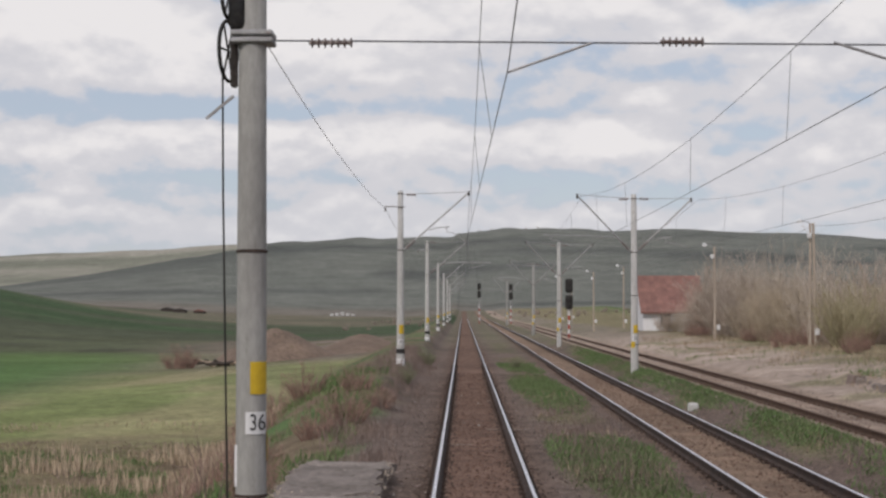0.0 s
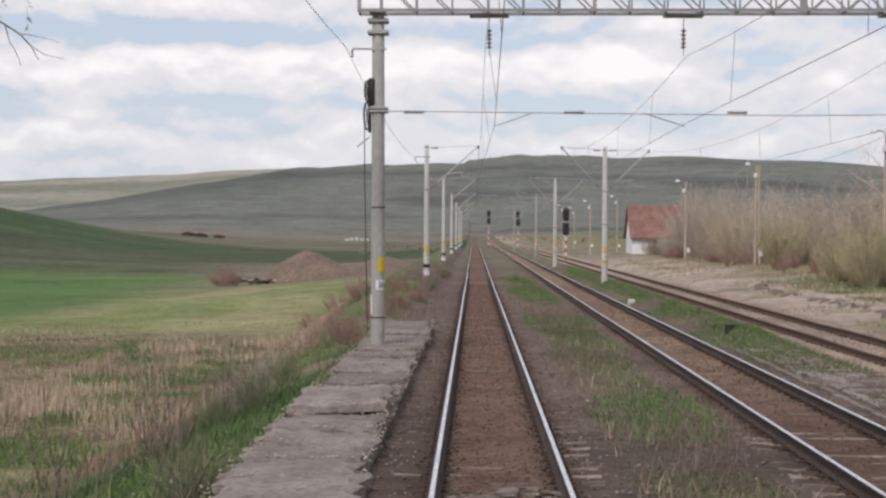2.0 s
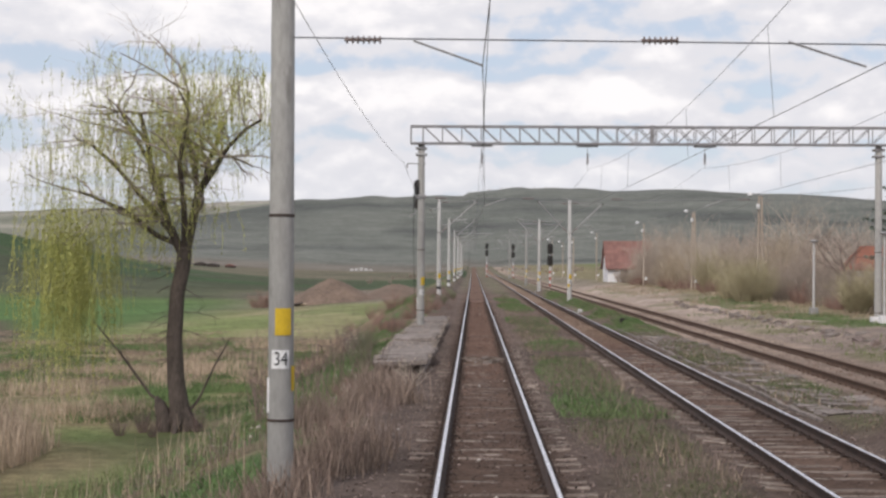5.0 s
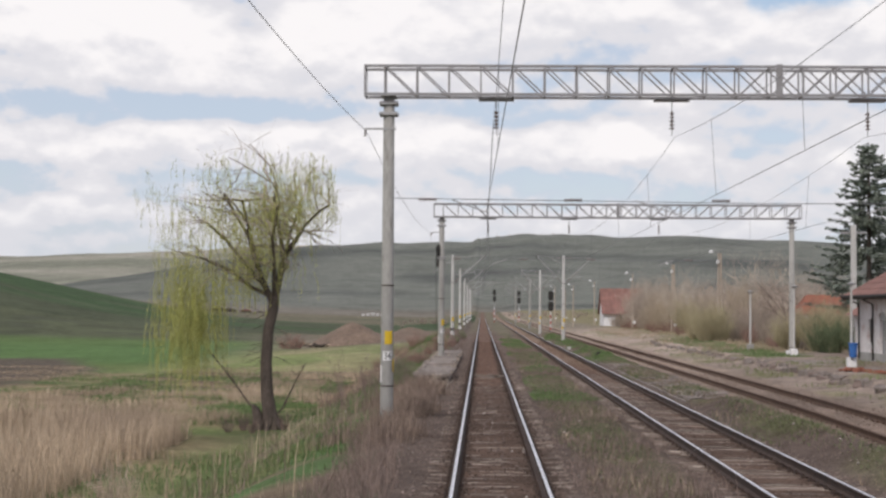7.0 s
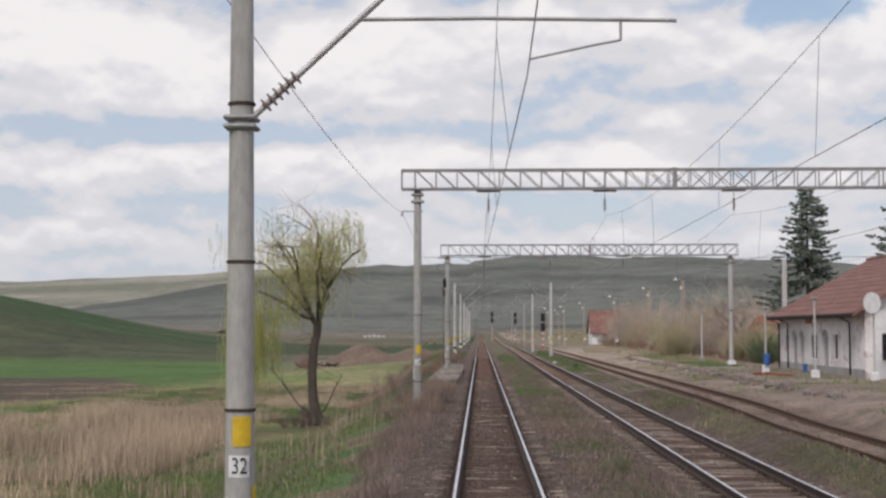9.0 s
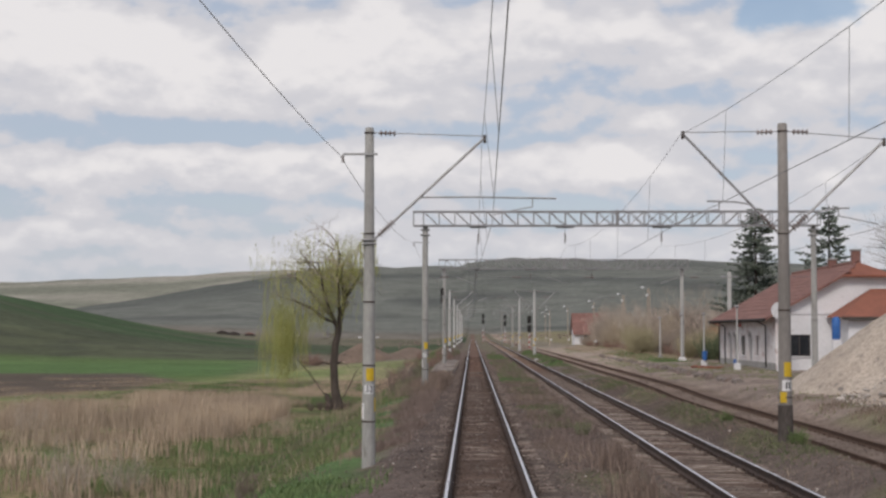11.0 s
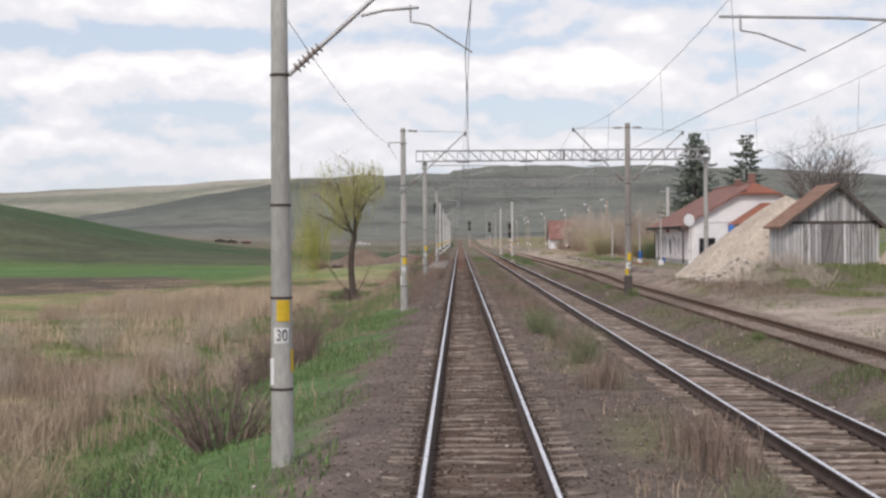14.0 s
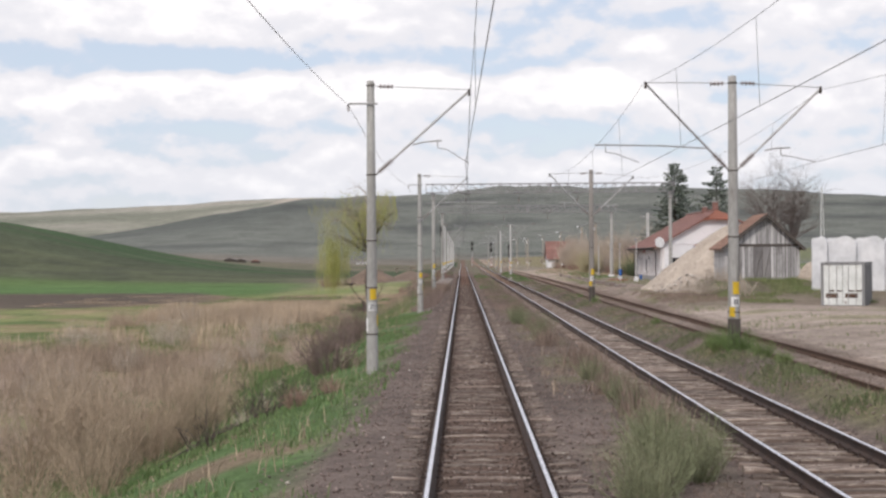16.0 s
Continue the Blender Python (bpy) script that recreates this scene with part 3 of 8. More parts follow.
def cover(x, y):
    """The colour of what grows or lies on the ground, with some shade, sun and haze put in."""
    n1, n2, n3 = rough(x, y, 2.3, 11), rough(x, y, 9.0, 12), rough(x, y, 0.7, 13)
    green, lush, dry_, earth = Vector((0.125, 0.145, 0.06)), Vector((0.125, 0.19, 0.06)), Vector((0.27, 0.21, 0.125)), Vector((0.10, 0.078, 0.062))
    ballast, yard, plough = Vector((0.125, 0.088, 0.068)), Vector((0.30, 0.24, 0.195)), Vector((0.105, 0.082, 0.066))
    ballast = Vector((0.148, 0.098, 0.074)).lerp(Vector((0.122, 0.096, 0.08)), ease(-40, -90, y))
    fine_dirt = Vector((0.155, 0.125, 0.105))
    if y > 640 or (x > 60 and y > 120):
        # scrub on the far hills; greyed and lightened, distance haze put into the colour
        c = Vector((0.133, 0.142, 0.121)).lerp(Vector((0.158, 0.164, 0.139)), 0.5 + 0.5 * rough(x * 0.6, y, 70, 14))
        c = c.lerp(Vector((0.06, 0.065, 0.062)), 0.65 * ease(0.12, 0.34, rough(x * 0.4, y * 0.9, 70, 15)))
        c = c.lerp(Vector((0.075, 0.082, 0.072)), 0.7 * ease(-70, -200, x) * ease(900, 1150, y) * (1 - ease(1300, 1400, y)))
        # ridge in sun beyond the clouded hill: sunlight put into the paler ground
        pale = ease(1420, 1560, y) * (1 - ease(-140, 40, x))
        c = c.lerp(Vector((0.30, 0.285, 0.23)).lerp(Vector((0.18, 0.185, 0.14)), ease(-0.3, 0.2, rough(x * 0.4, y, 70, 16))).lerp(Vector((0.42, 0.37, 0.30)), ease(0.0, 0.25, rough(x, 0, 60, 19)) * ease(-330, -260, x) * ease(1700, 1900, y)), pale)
        c = c.lerp(Vector((0.135, 0.165, 0.075)).lerp(Vector((0.17, 0.165, 0.09)), 0.5 + 0.5 * rough(x, y, 40, 61)), 0.85 * ease(55, 95, x) * (1 - ease(420, 600, y)))
        if y < 900:
            c = c.lerp(Vector((0.22, 0.17, 0.13)), (1 - ease(690, 760, y)) * ease(-300, -200, x) * (1 - ease(-20, 30, x)) * 0.45)
        return c
    if x < -2.0:
        if y > 255:
            c = Vector((0.05, 0.084, 0.037)).lerp(Vector((0.08, 0.082, 0.054)), 0.7 * (1 - ease(275, 310, y))).lerp(Vector((0.07, 0.08, 0.048)), ease(-0.1, 0.35, rough(x * 0.3, y, 25, 17)))
            c = c.lerp(Vector((0.21, 0.165, 0.125)), 0.6 * ease(400, 440, y) * ease(-150, -90, x) * (0.6 + 0.4 * ease(-0.3, 0.2, rough(x * 0.3, y, 40, 18))))
            return c
        field = lush.lerp(green, 0.5 + 0.5 * n2) * 0.88
        if x > -60 and y < 70:
            field = field.lerp(Vector((0.225, 0.235, 0.10)), 0.75 * ease(-0.2, 0.25, rough(x, y, 13, 46)))
            field = field.lerp(dry_, ease(-0.12, 0.3, rough(x, y, 7, 19)) * 0.85)
        if y > 80:
            field = field.lerp(Vector((0.08, 0.155, 0.052)), 0.7 * ease(80, 100, y) * (1 - 0.5 * ease(150, 190, y)))
        deep = min(max(-x - 33, 0), 14)
        field = field.lerp(plough, ease(44 - 1.7 * deep + 6 * n2, 50 - 1.7 * deep, y) * (1 - ease(64 + 2.6 * deep, 70 + 2.6 * deep + 5 * n2, y)) * ease(-30, -38, x) * 0.95)
        field = field.lerp(Vector((0.085, 0.088, 0.056)).lerp(Vector((0.06, 0.058, 0.046)), ease(0.1, 0.3, rough(x, y, 9, 62))), ease(185, 205, y) * 0.85)
        if y > 100:
            field = field.lerp(Vector((0.205, 0.16, 0.128)).lerp(Vector((0.15, 0.135, 0.08)), ease(0.05, 0.35, rough(x, y * 0.4, 8, 51))), ease(-24 - y * 0.12, -13 - y * 0.05, x) * ease(88, 120, y) * 0.9)
        near = ease(-36, -26, x)
        mott = near * ease(60, 75, y) * (1 - ease(130, 155, y))
        field = field.lerp(Vector((0.20, 0.225, 0.09)).lerp(Vector((0.29, 0.265, 0.14)), ease(-0.1, 0.35, rough(x, y * 0.5, 9, 47) + 0.4 * n1)), 0.8 * mott)
        tan = near * ease(22, 34, y) * (1 - ease(60, 74, y))
        field = field.lerp(dry_.lerp(earth, 0.35 + 0.35 * n1).lerp(green, ease(0.0, 0.3, rough(x, y, 6, 48)) * 0.7), 0.6 * tan)
        c = field
        slope = ease(-11.5, -8, x)
        bank_c = Vector((0.09, 0.145, 0.055)).lerp(earth.lerp(dry_, 0.4), ease(0.0, 0.35, rough(x, y, 3.2, 20) - 0.08 + 0.12 * ease(-80, -66, y) * (1 - ease(-14, -8, y)) + 0.3 * ease(16, 26, y)))
        c = c.lerp(bank_c, slope)
        if y > 27:
            c = c.lerp(dry_.lerp(earth, 0.35 + 0.3 * n1), 0.85 * ease(-26, -16, x) * (1 - ease(-6.4 + n1, -5.2 + n1, x)) * ease(-0.3, 0.15, rough(x, y, 5, 45)) * (1 - ease(60, 90, y)))
        reedbed = ease(-8.5, -12.5, x) * (1 - ease(-26, -36, x)) * (1 - ease(15, 45, y)) * ease(-0.25, 0.15, rough(x, y, 9, 21) + 0.25)
        c = c.lerp(dry_.lerp(Vector((0.14, 0.12, 0.07)), 0.5 + 0.5 * n1).lerp(Vector((0.15, 0.122, 0.084)), 0.6 * ease(-60, -76, y)), 0.8 * reedbed * ease(-0.35, 0.1, rough(x, y, 8, 21)) * (1 - 0.75 * ease(-74, -66, y) * (1 - ease(-34, -26, y))))
        # dark soil round the willow's foot, with the tree's shade put into the colour
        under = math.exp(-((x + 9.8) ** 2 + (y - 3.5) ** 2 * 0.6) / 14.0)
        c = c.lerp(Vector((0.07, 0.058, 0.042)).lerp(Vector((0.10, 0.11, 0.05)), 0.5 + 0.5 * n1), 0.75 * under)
        edge = ease(-3.1 + 0.7 * n1 + 0.3 * n3, -2.4 + 0.7 * n1 + 0.3 * n3, x)
        return c.lerp(Vector((0.15, 0.118, 0.10)), edge)
    if x < 11.8:
        mid = max(ease(1.5, 2.1, x) * (1 - ease(3.0, 3.5, x)), ease(6.2, 6.7, x) * (1 - ease(7.9, 8.5, x)))
        g = ease(-0.05, 0.3, rough(x * 1.5, y, 5, 22) + (0.2 if x > 6 or y > -40 else -0.1))
        path = ease(0.9, 0.2, abs(y - 1.3)) * ease(1.1, 1.5, x) * (1 - ease(6.6, 7.2, x))
        g *= 1 - path
        c = ballast.lerp(fine_dirt if x > 8 else earth, 0.35 + 0.3 * n2)
        off = min(abs(x - T1), abs(x - T2))
        c = c.lerp(Vector((0.175, 0.14, 0.12)), 0.5 * ease(1.0, 1.4, off) * (1 if x < 8 else 0))
        c = c.lerp(Vector((0.15, 0.15, 0.072)).lerp(Vector((0.13, 0.102, 0.085)), 0.3 + 0.4 * n3), mid * g * 0.85)
        c = c * (1 - (0.25 if x < 3.4 else 0.24) * ease(-90, -60, y) * (1 - ease(4, 14, y)))
        inside = 1 - ease(0.55, 0.95, off)
        c = c.lerp(Vector((0.112, 0.074, 0.055)).lerp(Vector((0.13, 0.083, 0.062)), ease(-30, 10, y)), 0.75 * inside)
        c = c.lerp(Vector((0.15, 0.14, 0.095)), 0.6 * ease(90, 170, y) * (1 - inside))
        c = c.lerp(Vector((0.17, 0.108, 0.08)), 0.8 * inside * ease(-4, 8, y) * (1 if x < 2.9 else 0))
        # far bed of the second track: a patch of sun put in as paler tan
        c = c.lerp(Vector((0.25, 0.178, 0.125)), 0.8 * inside * ease(6, 24, y) * (1 if x > 2.9 else 0))
        if x > 8.2:
            c = c.lerp(Vector((0.38, 0.30, 0.235)), 0.34 + 0.36 * ease(-15, 15, y))
        return c
    c = yard.lerp(Vector((0.225, 0.18, 0.147)), 0.5 + 0.5 * n2)
    c = c.lerp(Vector((0.41, 0.33, 0.268)), 0.85 * ease(16, 34, y) * (1 - ease(17, 21, x)))
    c = c.lerp(Vector((0.155, 0.14, 0.10)), 0.75 * ease(110, 170, y))
    c = c.lerp(Vector((0.165, 0.145, 0.095)).lerp(Vector((0.20, 0.165, 0.125)), 0.5 + 0.5 * n1), 0.75 * ease(-46, -52, y) * (1 - ease(-68, -76, y)) * ease(12.4, 13.6, x))
    c = c.lerp(Vector((0.36, 0.30, 0.245)), 0.7 * ease(-68, -78, y))
    c = c.lerp(green.lerp(dry_, 0.3), ease(0.15, 0.4, rough(x, y, 5, 23)) * 0.6)
    c = c.lerp(dry_.lerp(green, 0.4 + 0.3 * n1), ease(15, 19, x) * ease(22, 40, y) * 0.8)
    c = c.lerp(green.lerp(earth, 0.55 + 0.4 * n1), ease(-44, -49, y) * (1 - ease(-60, -68, y)) * ease(14.6, 16.2, x) * 0.9)
    if x > 34:
        c = c.lerp(Vector((0.115, 0.155, 0.06)), ease(34, 60, x))
    return c


def spaced(lo, fine0, fine1, hi, step, grow):
    out = list(np.arange(fine0, fine1 + 1e-6, step))
    s, v = step, fine1
    while v < hi:
        s *= grow
        v += s
        out.append(v)
    s, v = step, fine0
    while v > lo:
        s *= grow
        v -= s
        out.insert(0, v)
    return out


def make_ground():
    xs, ys = spaced(-2600, -14, 20, 2600, 0.45, 1.06), spaced(-700, -162, 64, 3600, 0.8, 1.035)
    co = [(x, y, ground_z(x, y)) for y in ys for x in xs]
    nx, ny = len(xs), len(ys)
    i = (np.arange(ny - 1)[:, None] * nx + np.arange(nx - 1)[None]).ravel()
    me = fast("ground", co, np.stack([i, i + 1, i + nx + 1, i + nx], 1))
    at = me.color_attributes.new("cover", "FLOAT_COLOR", "POINT")
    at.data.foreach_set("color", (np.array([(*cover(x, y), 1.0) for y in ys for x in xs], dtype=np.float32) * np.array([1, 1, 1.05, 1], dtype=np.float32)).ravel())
    me.polygons.foreach_set("use_smooth", [True] * len(me.polygons))
    m = bpy.data.materials.new("ground_cover")
    m.use_nodes = True
    nt = m.node_tree
    N, L = nt.nodes.new, nt.links.new
    bsdf = nt.nodes["Principled BSDF"]
    at_n, geo = N("ShaderNodeAttribute"), N("ShaderNodeNewGeometry")
    at_n.attribute_name = "cover"

    def noise_(s, d, r=0.6):
        n = N("ShaderNodeTexNoise")
        L(geo.outputs["Position"], n.inputs["Vector"])
        n.inputs["Scale"].default_value, n.inputs["Detail"].default_value, n.inputs["Roughness"].default_value = s, d, r
        return n.outputs["Fac"]

    def span(v, lo, hi, a, b):
        n = N("ShaderNodeMapRange")
        L(v, n.inputs[0])
        for k, q in enumerate((lo, hi, a, b)):
            n.inputs[k + 1].default_value = q
        return n.outputs[0]

    def times(a, b):
        n = N("ShaderNodeMath")
        n.operation = "MULTIPLY"
        L(a, n.inputs[0])
        L(b, n.inputs[1])
        return n.outputs[0]

    grain, clod, field, patch = noise_(13, 4, 0.7), noise_(1.7, 4), noise_(0.05, 5), noise_(0.32, 5, 0.65)
    lum = times(times(span(grain, 0.3, 0.7, 0.55, 1.45), span(clod, 0.3, 0.7, 0.75, 1.25)), times(span(field, 0.3, 0.7, 0.8, 1.2), span(patch, 0.3, 0.7, 0.78, 1.22)))
    vm = N("ShaderNodeVectorMath")
    vm.operation = "SCALE"
    L(at_n.outputs["Color"], vm.inputs[0])
    L(lum, vm.inputs["Scale"])
    L(vm.outputs[0], bsdf.inputs["Base Color"])
    bsdf.inputs["Roughness"].default_value, bsdf.inputs["Specular IOR Level"].default_value = 0.97, 0.1
    bp = N("ShaderNodeBump")
    bp.inputs["Strength"].default_value, bp.inputs["Distance"].default_value = 0.9, 0.05
    L(grain, bp.inputs["Height"])
    L(bp.outputs[0], bsdf.inputs["Normal"])
    me.materials.append(m)
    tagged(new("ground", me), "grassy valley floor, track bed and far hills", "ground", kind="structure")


make_ground()


# ---- station building ----
def roof_tiles(thing_, name, corner, across, up, n_across, n_up, mat_, keep=None):
    """Courses of overlapping tiles on a slope: corner at the eave, across along the eave, up the slope; one mesh shared by all."""
    ax, uy = Vector(across) / n_across, Vector(up) / n_up
    nrm = ax.cross(uy).normalized()
    if nrm.z < 0:
        nrm = -nrm
    b = Build()
    w, l = ax * 0.97, uy * 1.12
    v = [nrm * 0.026, w + nrm * 0.026, w * 0.5 + nrm * 0.042, l + nrm * 0.006, w + l + nrm * 0.006, w * 0.5 + l + nrm * 0.022]
    v += [p - nrm * 0.02 for p in v[:3]]
    b.add(v, [(0, 2, 5, 3), (2, 1, 4, 5), (0, 6, 8, 2), (2, 8, 7, 1)])
    me = mesh_of(name, b, mat_)
    for i in range(n_up):
        for j in range(n_across):
            p = Vector(corner) + ax * j + uy * i
            c = p + ax * 0.5 + uy * 0.5
            if keep is None or keep(c):
                o = part(name, me, mat_, thing_)
                o.location = p


def window(parent, x, y, z, w, h, facing, frame_m, glass_m, depth=0.14, bars=1):
    """A recessed window; facing 'x': in a wall that looks to -x, 'y': to -y."""
    win = new("window")
    win.parent = parent
    win.location = (x, y, z)
    if facing == "x":
        win.rotation_euler = (0, 0, radians(-90))
    fr = Build()
    for a0, c0, a1, c1 in ((-w / 2, 0, -w / 2 + 0.07, h), (w / 2 - 0.07, 0, w / 2, h), (-w / 2 + 0.07, 0, w / 2 - 0.07, 0.07), (-w / 2 + 0.07, h - 0.07, w / 2 - 0.07, h)):
        fr.box(a0, depth - 0.06, c0, a1, depth, c1)
    for k in range(bars):
        q = -w / 2 + w * (k + 1) / (bars + 1)
        fr.box(q - 0.025, depth - 0.05, 0.07, q + 0.025, depth - 0.005, h - 0.07)
    part("frame", fr, frame_m, win)
    part("pane", Build().box(-w / 2 + 0.05, depth - 0.035, 0.05, w / 2 - 0.05, depth - 0.02, h - 0.05), glass_m, win)
    part("sill", Build().box(-w / 2 - 0.08, -0.08, -0.08, w / 2 + 0.08, depth, -0.003, 0.01), M["white_wall"], win)
    return win


def wall_with_holes(b, length, height, thick, holes):
    """A wall along +x from 0, outside at y = 0, with rectangular holes (x0, z0, x1, z1), not overlapping in x."""
    x = 0.0
    for x0, z0, x1, z1 in sorted(holes):
        b.box(x, 0, 0, x0, thick, height)
        if z0 > 0:
            b.box(x0, 0, 0, x1, thick, z0)
        b.box(x0, 0, z1, x1, thick, height)
        x = x1
    b.box(x, 0, 0, length, thick, height)


def make_station():
    x0, x1, y0, y1, g, ev = 19.3, 31.1, -8.6, 13.4, 0.25, 4.05
    ridge_x, ridge_z, hip_z = 25.2, 7.35, 6.4
    st = thing("station_building", x0, y0, g, "old station house with stained white plaster and red tiled half-hipped roof", "building")
    H, Lk = ev - g, y1 - y0
    # long wall towards the tracks: windows, doors and blind arches
    holes = [(6.0, 0.92, 6.75, 2.28), (8.2, 0.0, 9.7, 2.15), (11.05, 0.86, 12.68, 2.24), (14.6, 0.0, 15.85, 2.15), (16.65, 0.0, 18.05, 2.15), (19.55, 0.95, 20.15, 2.2)]
    blind = (8.2, 14.6, 16.65)
    b = Build()
    wall_with_holes(b, Lk, H, 0.4, holes)
    w = part("wall", b, M["plaster"], st, "peeling plaster wall with pinkish stains")
    w.matrix_local = Matrix(((0, 1, 0, 0), (1, 0, 0, 0), (0, 0, 1, 0), (0, 0, 0, 1)))
    for a0, c0, a1, c1 in holes:
        if a0 in blind:
            part("blind_opening", Build().box(0.14, a0, c0, 0.3, a1, c1), M["concrete"], st, "grey walled-up opening")
            part("low_door", Build().box(0.10, a0 + 0.12, 0.02, 0.138, a1 - 0.12, 1.15, 0.01), M["wood"], st, "grey boarded lower door")
        else:
            window(st, 0.0, (a0 + a1) / 2, c0, a1 - a0, c1 - c0, "x", M["timber"], M["glass"])
    for a0, c0, a1, c1 in [h for h in holes if h[0] in blind]:
        n, mid_, hw_ = 12, (a0 + a1) / 2, (a1 - a0) / 2
        arc = [(mid_ - hw_ * math.cos(math.pi * k / n), c1 + 0.003 + 0.4 * math.sin(math.pi * k / n)) for k in range(n + 1)]
        v = [(x_, p, z) for x_ in (-0.012, -0.002) for p, z in arc]
        m = n + 1
        part("arch_field", Build().add(v, [tuple(range(m)), tuple(range(2 * m - 1, m - 1, -1))] + [(i, i + m, (i + 1) % m + m, (i + 1) % m) for i in range(m)]), M["concrete"], st, "grey arched panel")
        part("arch_moulding", Build().tube([(-0.02, p + (p - mid_) * 0.06, z + 0.03) for p, z in arc], 0.045, 6), M["plaster"], st)
    part("plinth", Build().box(-0.06, 0, 0, -0.003, Lk, 0.5, 0.01), M["concrete"], st, "grey cement plinth")
    sg = part("wall_sign", Build().box(-0.12, 12.55, 2.92, -0.01, 13.6, 3.28, 0.02), M["red"], st, "small red sign box on the wall")
    part("sign_face", Build().box(-0.128, 12.65, 3.0, -0.121, 12.95, 3.2), M["white"], sg)
    part("rear_wall", Build().box(x1 - x0 - 0.4, 0, 0, x1 - x0, Lk, H), M["plaster"], st)
    rx, rz, hz = ridge_x - x0, ridge_z - g, hip_z - g
    hw = (x1 - x0) / 2
    hl = rx - hw * (ridge_z - hip_z) / (ridge_z - ev)
    hr = 2 * rx - hl
    # gable walls; the one towards the yard has a wide dark opening
    gb = Build()
    gb.box(0.4, 0, 0, 0.85, 0.4, H).box(0.85, 0, 0, 2.25, 0.4, 0.95).box(0.85, 0, 2.35, 2.25, 0.4, H).box(2.25, 0, 0, x1 - x0 - 0.4, 0.4, H)
    part("gable_wall", gb, M["white_wall"], st, "limewashed white gable wall")
    part("gable_top", Build().prism([(0.0, H), (x1 - x0, H), (hr, hz - 0.05), (hl, hz - 0.05)], 0, 0.4), M["white_wall"], st)
    window(st, 1.55, 0.0, 0.95, 1.4, 1.4, "y", M["timber"], M["glass"])
    part("string_course", Build().box(-0.05, -0.07, H - 0.12, x1 - x0, -0.003, H + 0.02), M["white_wall"], st)
    part("far_gable", Build().prism([(0.4, 0), (x1 - x0 - 0.4, 0), (x1 - x0 - 0.4, H), (rx, rz - 0.1), (0.4, H)], Lk - 0.4, Lk), M["plaster"], st)
    # roof boards with thickness, then the tiles on the slope towards the tracks
    ov, k = 0.75, (ridge_z - ev) / hw
    ez = H - ov * k
    hipy = 1.9
    rf = Build()
    for s in (-1, 1):
        e = rx + s * (hw + ov)
        hx = hl if s < 0 else hr
        top = [(e, -0.5, ez), (e, Lk + 0.5, ez), (rx, Lk + 0.5, rz), (rx, hipy, rz), (hx, -0.5, hz)]
        v = top + [(p[0], p[1], p[2] - 0.14) for p in top]
        f = [(0, 1, 2, 3, 4), (9, 8, 7, 6, 5)] + [(i, i + 5, (i + 1) % 5 + 5, (i + 1) % 5) for i in range(5)]
        rf.add(v, [q[::s] for q in f])
    part("roof", rf, M["tile"], st, "weathered red tile roof")
    hb = Build()
    top = [(hl, -0.55, hz + 0.02), (hr, -0.55, hz + 0.02), (rx, hipy, rz + 0.02)]
    hb.add(top + [(p[0], p[1], p[2] - 0.12) for p in top], [(0, 1, 2), (5, 4, 3), (0, 3, 4, 1), (1, 4, 5, 2), (2, 5, 3, 0)])
    part("half_hip", hb, M["tile_new"], st, "brighter red tiled half hip")
    slope = Vector((hw + ov, 0, rz - ez))
    def on_roof(c):
        lim = -0.5 if c.z < hz else -0.5 + (hipy + 0.5) * (c.z - hz) / (rz - hz)
        return c.y > lim
    roof_tiles(st, "roof_tile", (rx - hw - ov, -0.5, ez), (0, Lk + 1.0, 0), slope, 20, 12, M["tile"], on_roof)
    part("fascia", Build().box(rx - hw - ov - 0.03, -0.5, ez - 0.22, rx - hw - ov + 0.02, Lk + 0.5, ez - 0.02), M["timber"], st)
    part("ridge_tiles", Build().tube([(rx, hipy, rz + 0.03), (rx, Lk + 0.5, rz + 0.03)], 0.13, 8), M["tile"], st, smooth=40)
    gut = Build()
    gut.tube([(rx - hw - ov - 0.08, -0.5, ez - 0.06), (rx - hw - ov - 0.08, Lk + 0.5, ez - 0.06)], 0.07, 8)
    part("gutter", gut, M["black"], st, "dark rain gutter")
    for q in (2.77, 18.93, Lk - 0.3):
        dp = Build().tube([(rx - hw - ov - 0.08, q, ez - 0.1), (-0.12, q, ez - 0.45), (-0.12, q, 0.15)], 0.05, 8)
        part("downpipe", dp, M["black"], st, "dark downpipe", 40)
    for q, hgt in ((2.4, 0.8), (9.0, 0.5)):
        ch = part("chimney", Build().box(rx - 0.3, q, rz - 0.5, rx + 0.25, q + 0.5, rz + hgt, 0.02), M["tile"], st, "red brick chimney")
        part("cap", Build().box(rx - 0.36, q - 0.07, rz + hgt, rx + 0.31, q + 0.57, rz + hgt + 0.1, 0.02), M["concrete"], ch)
    # lean annex in front of the gable
    an = thing("annex", 23.0, -12.6, g, "white annex with an orange hipped tile roof against the gable", "building")
    W, D, ah = 6.8, 3.9, 3.55
    part("front_wall", Build().box(0, 0, 0, W, 0.3, ah), M["white_wall"], an)
    part("side_wall", Build().box(0, 0.303, 0, 0.3, D, ah), M["white_wall"], an)
    part("side_wall", Build().box(W - 0.3, 0.303, 0, W, D, ah), M["white_wall"], an)
    o = 0.5
    low = [(-o, -o, ah - 0.1), (W + o, -o, ah - 0.1), (W + o, D, ah - 0.1), (-o, D, ah - 0.1)]
    up = [(2.4, D - 0.3, ah + 1.75), (W - 2.0, D - 0.3, ah + 1.75), (W - 2.0, D, ah + 1.75), (2.4, D, ah + 1.75)]
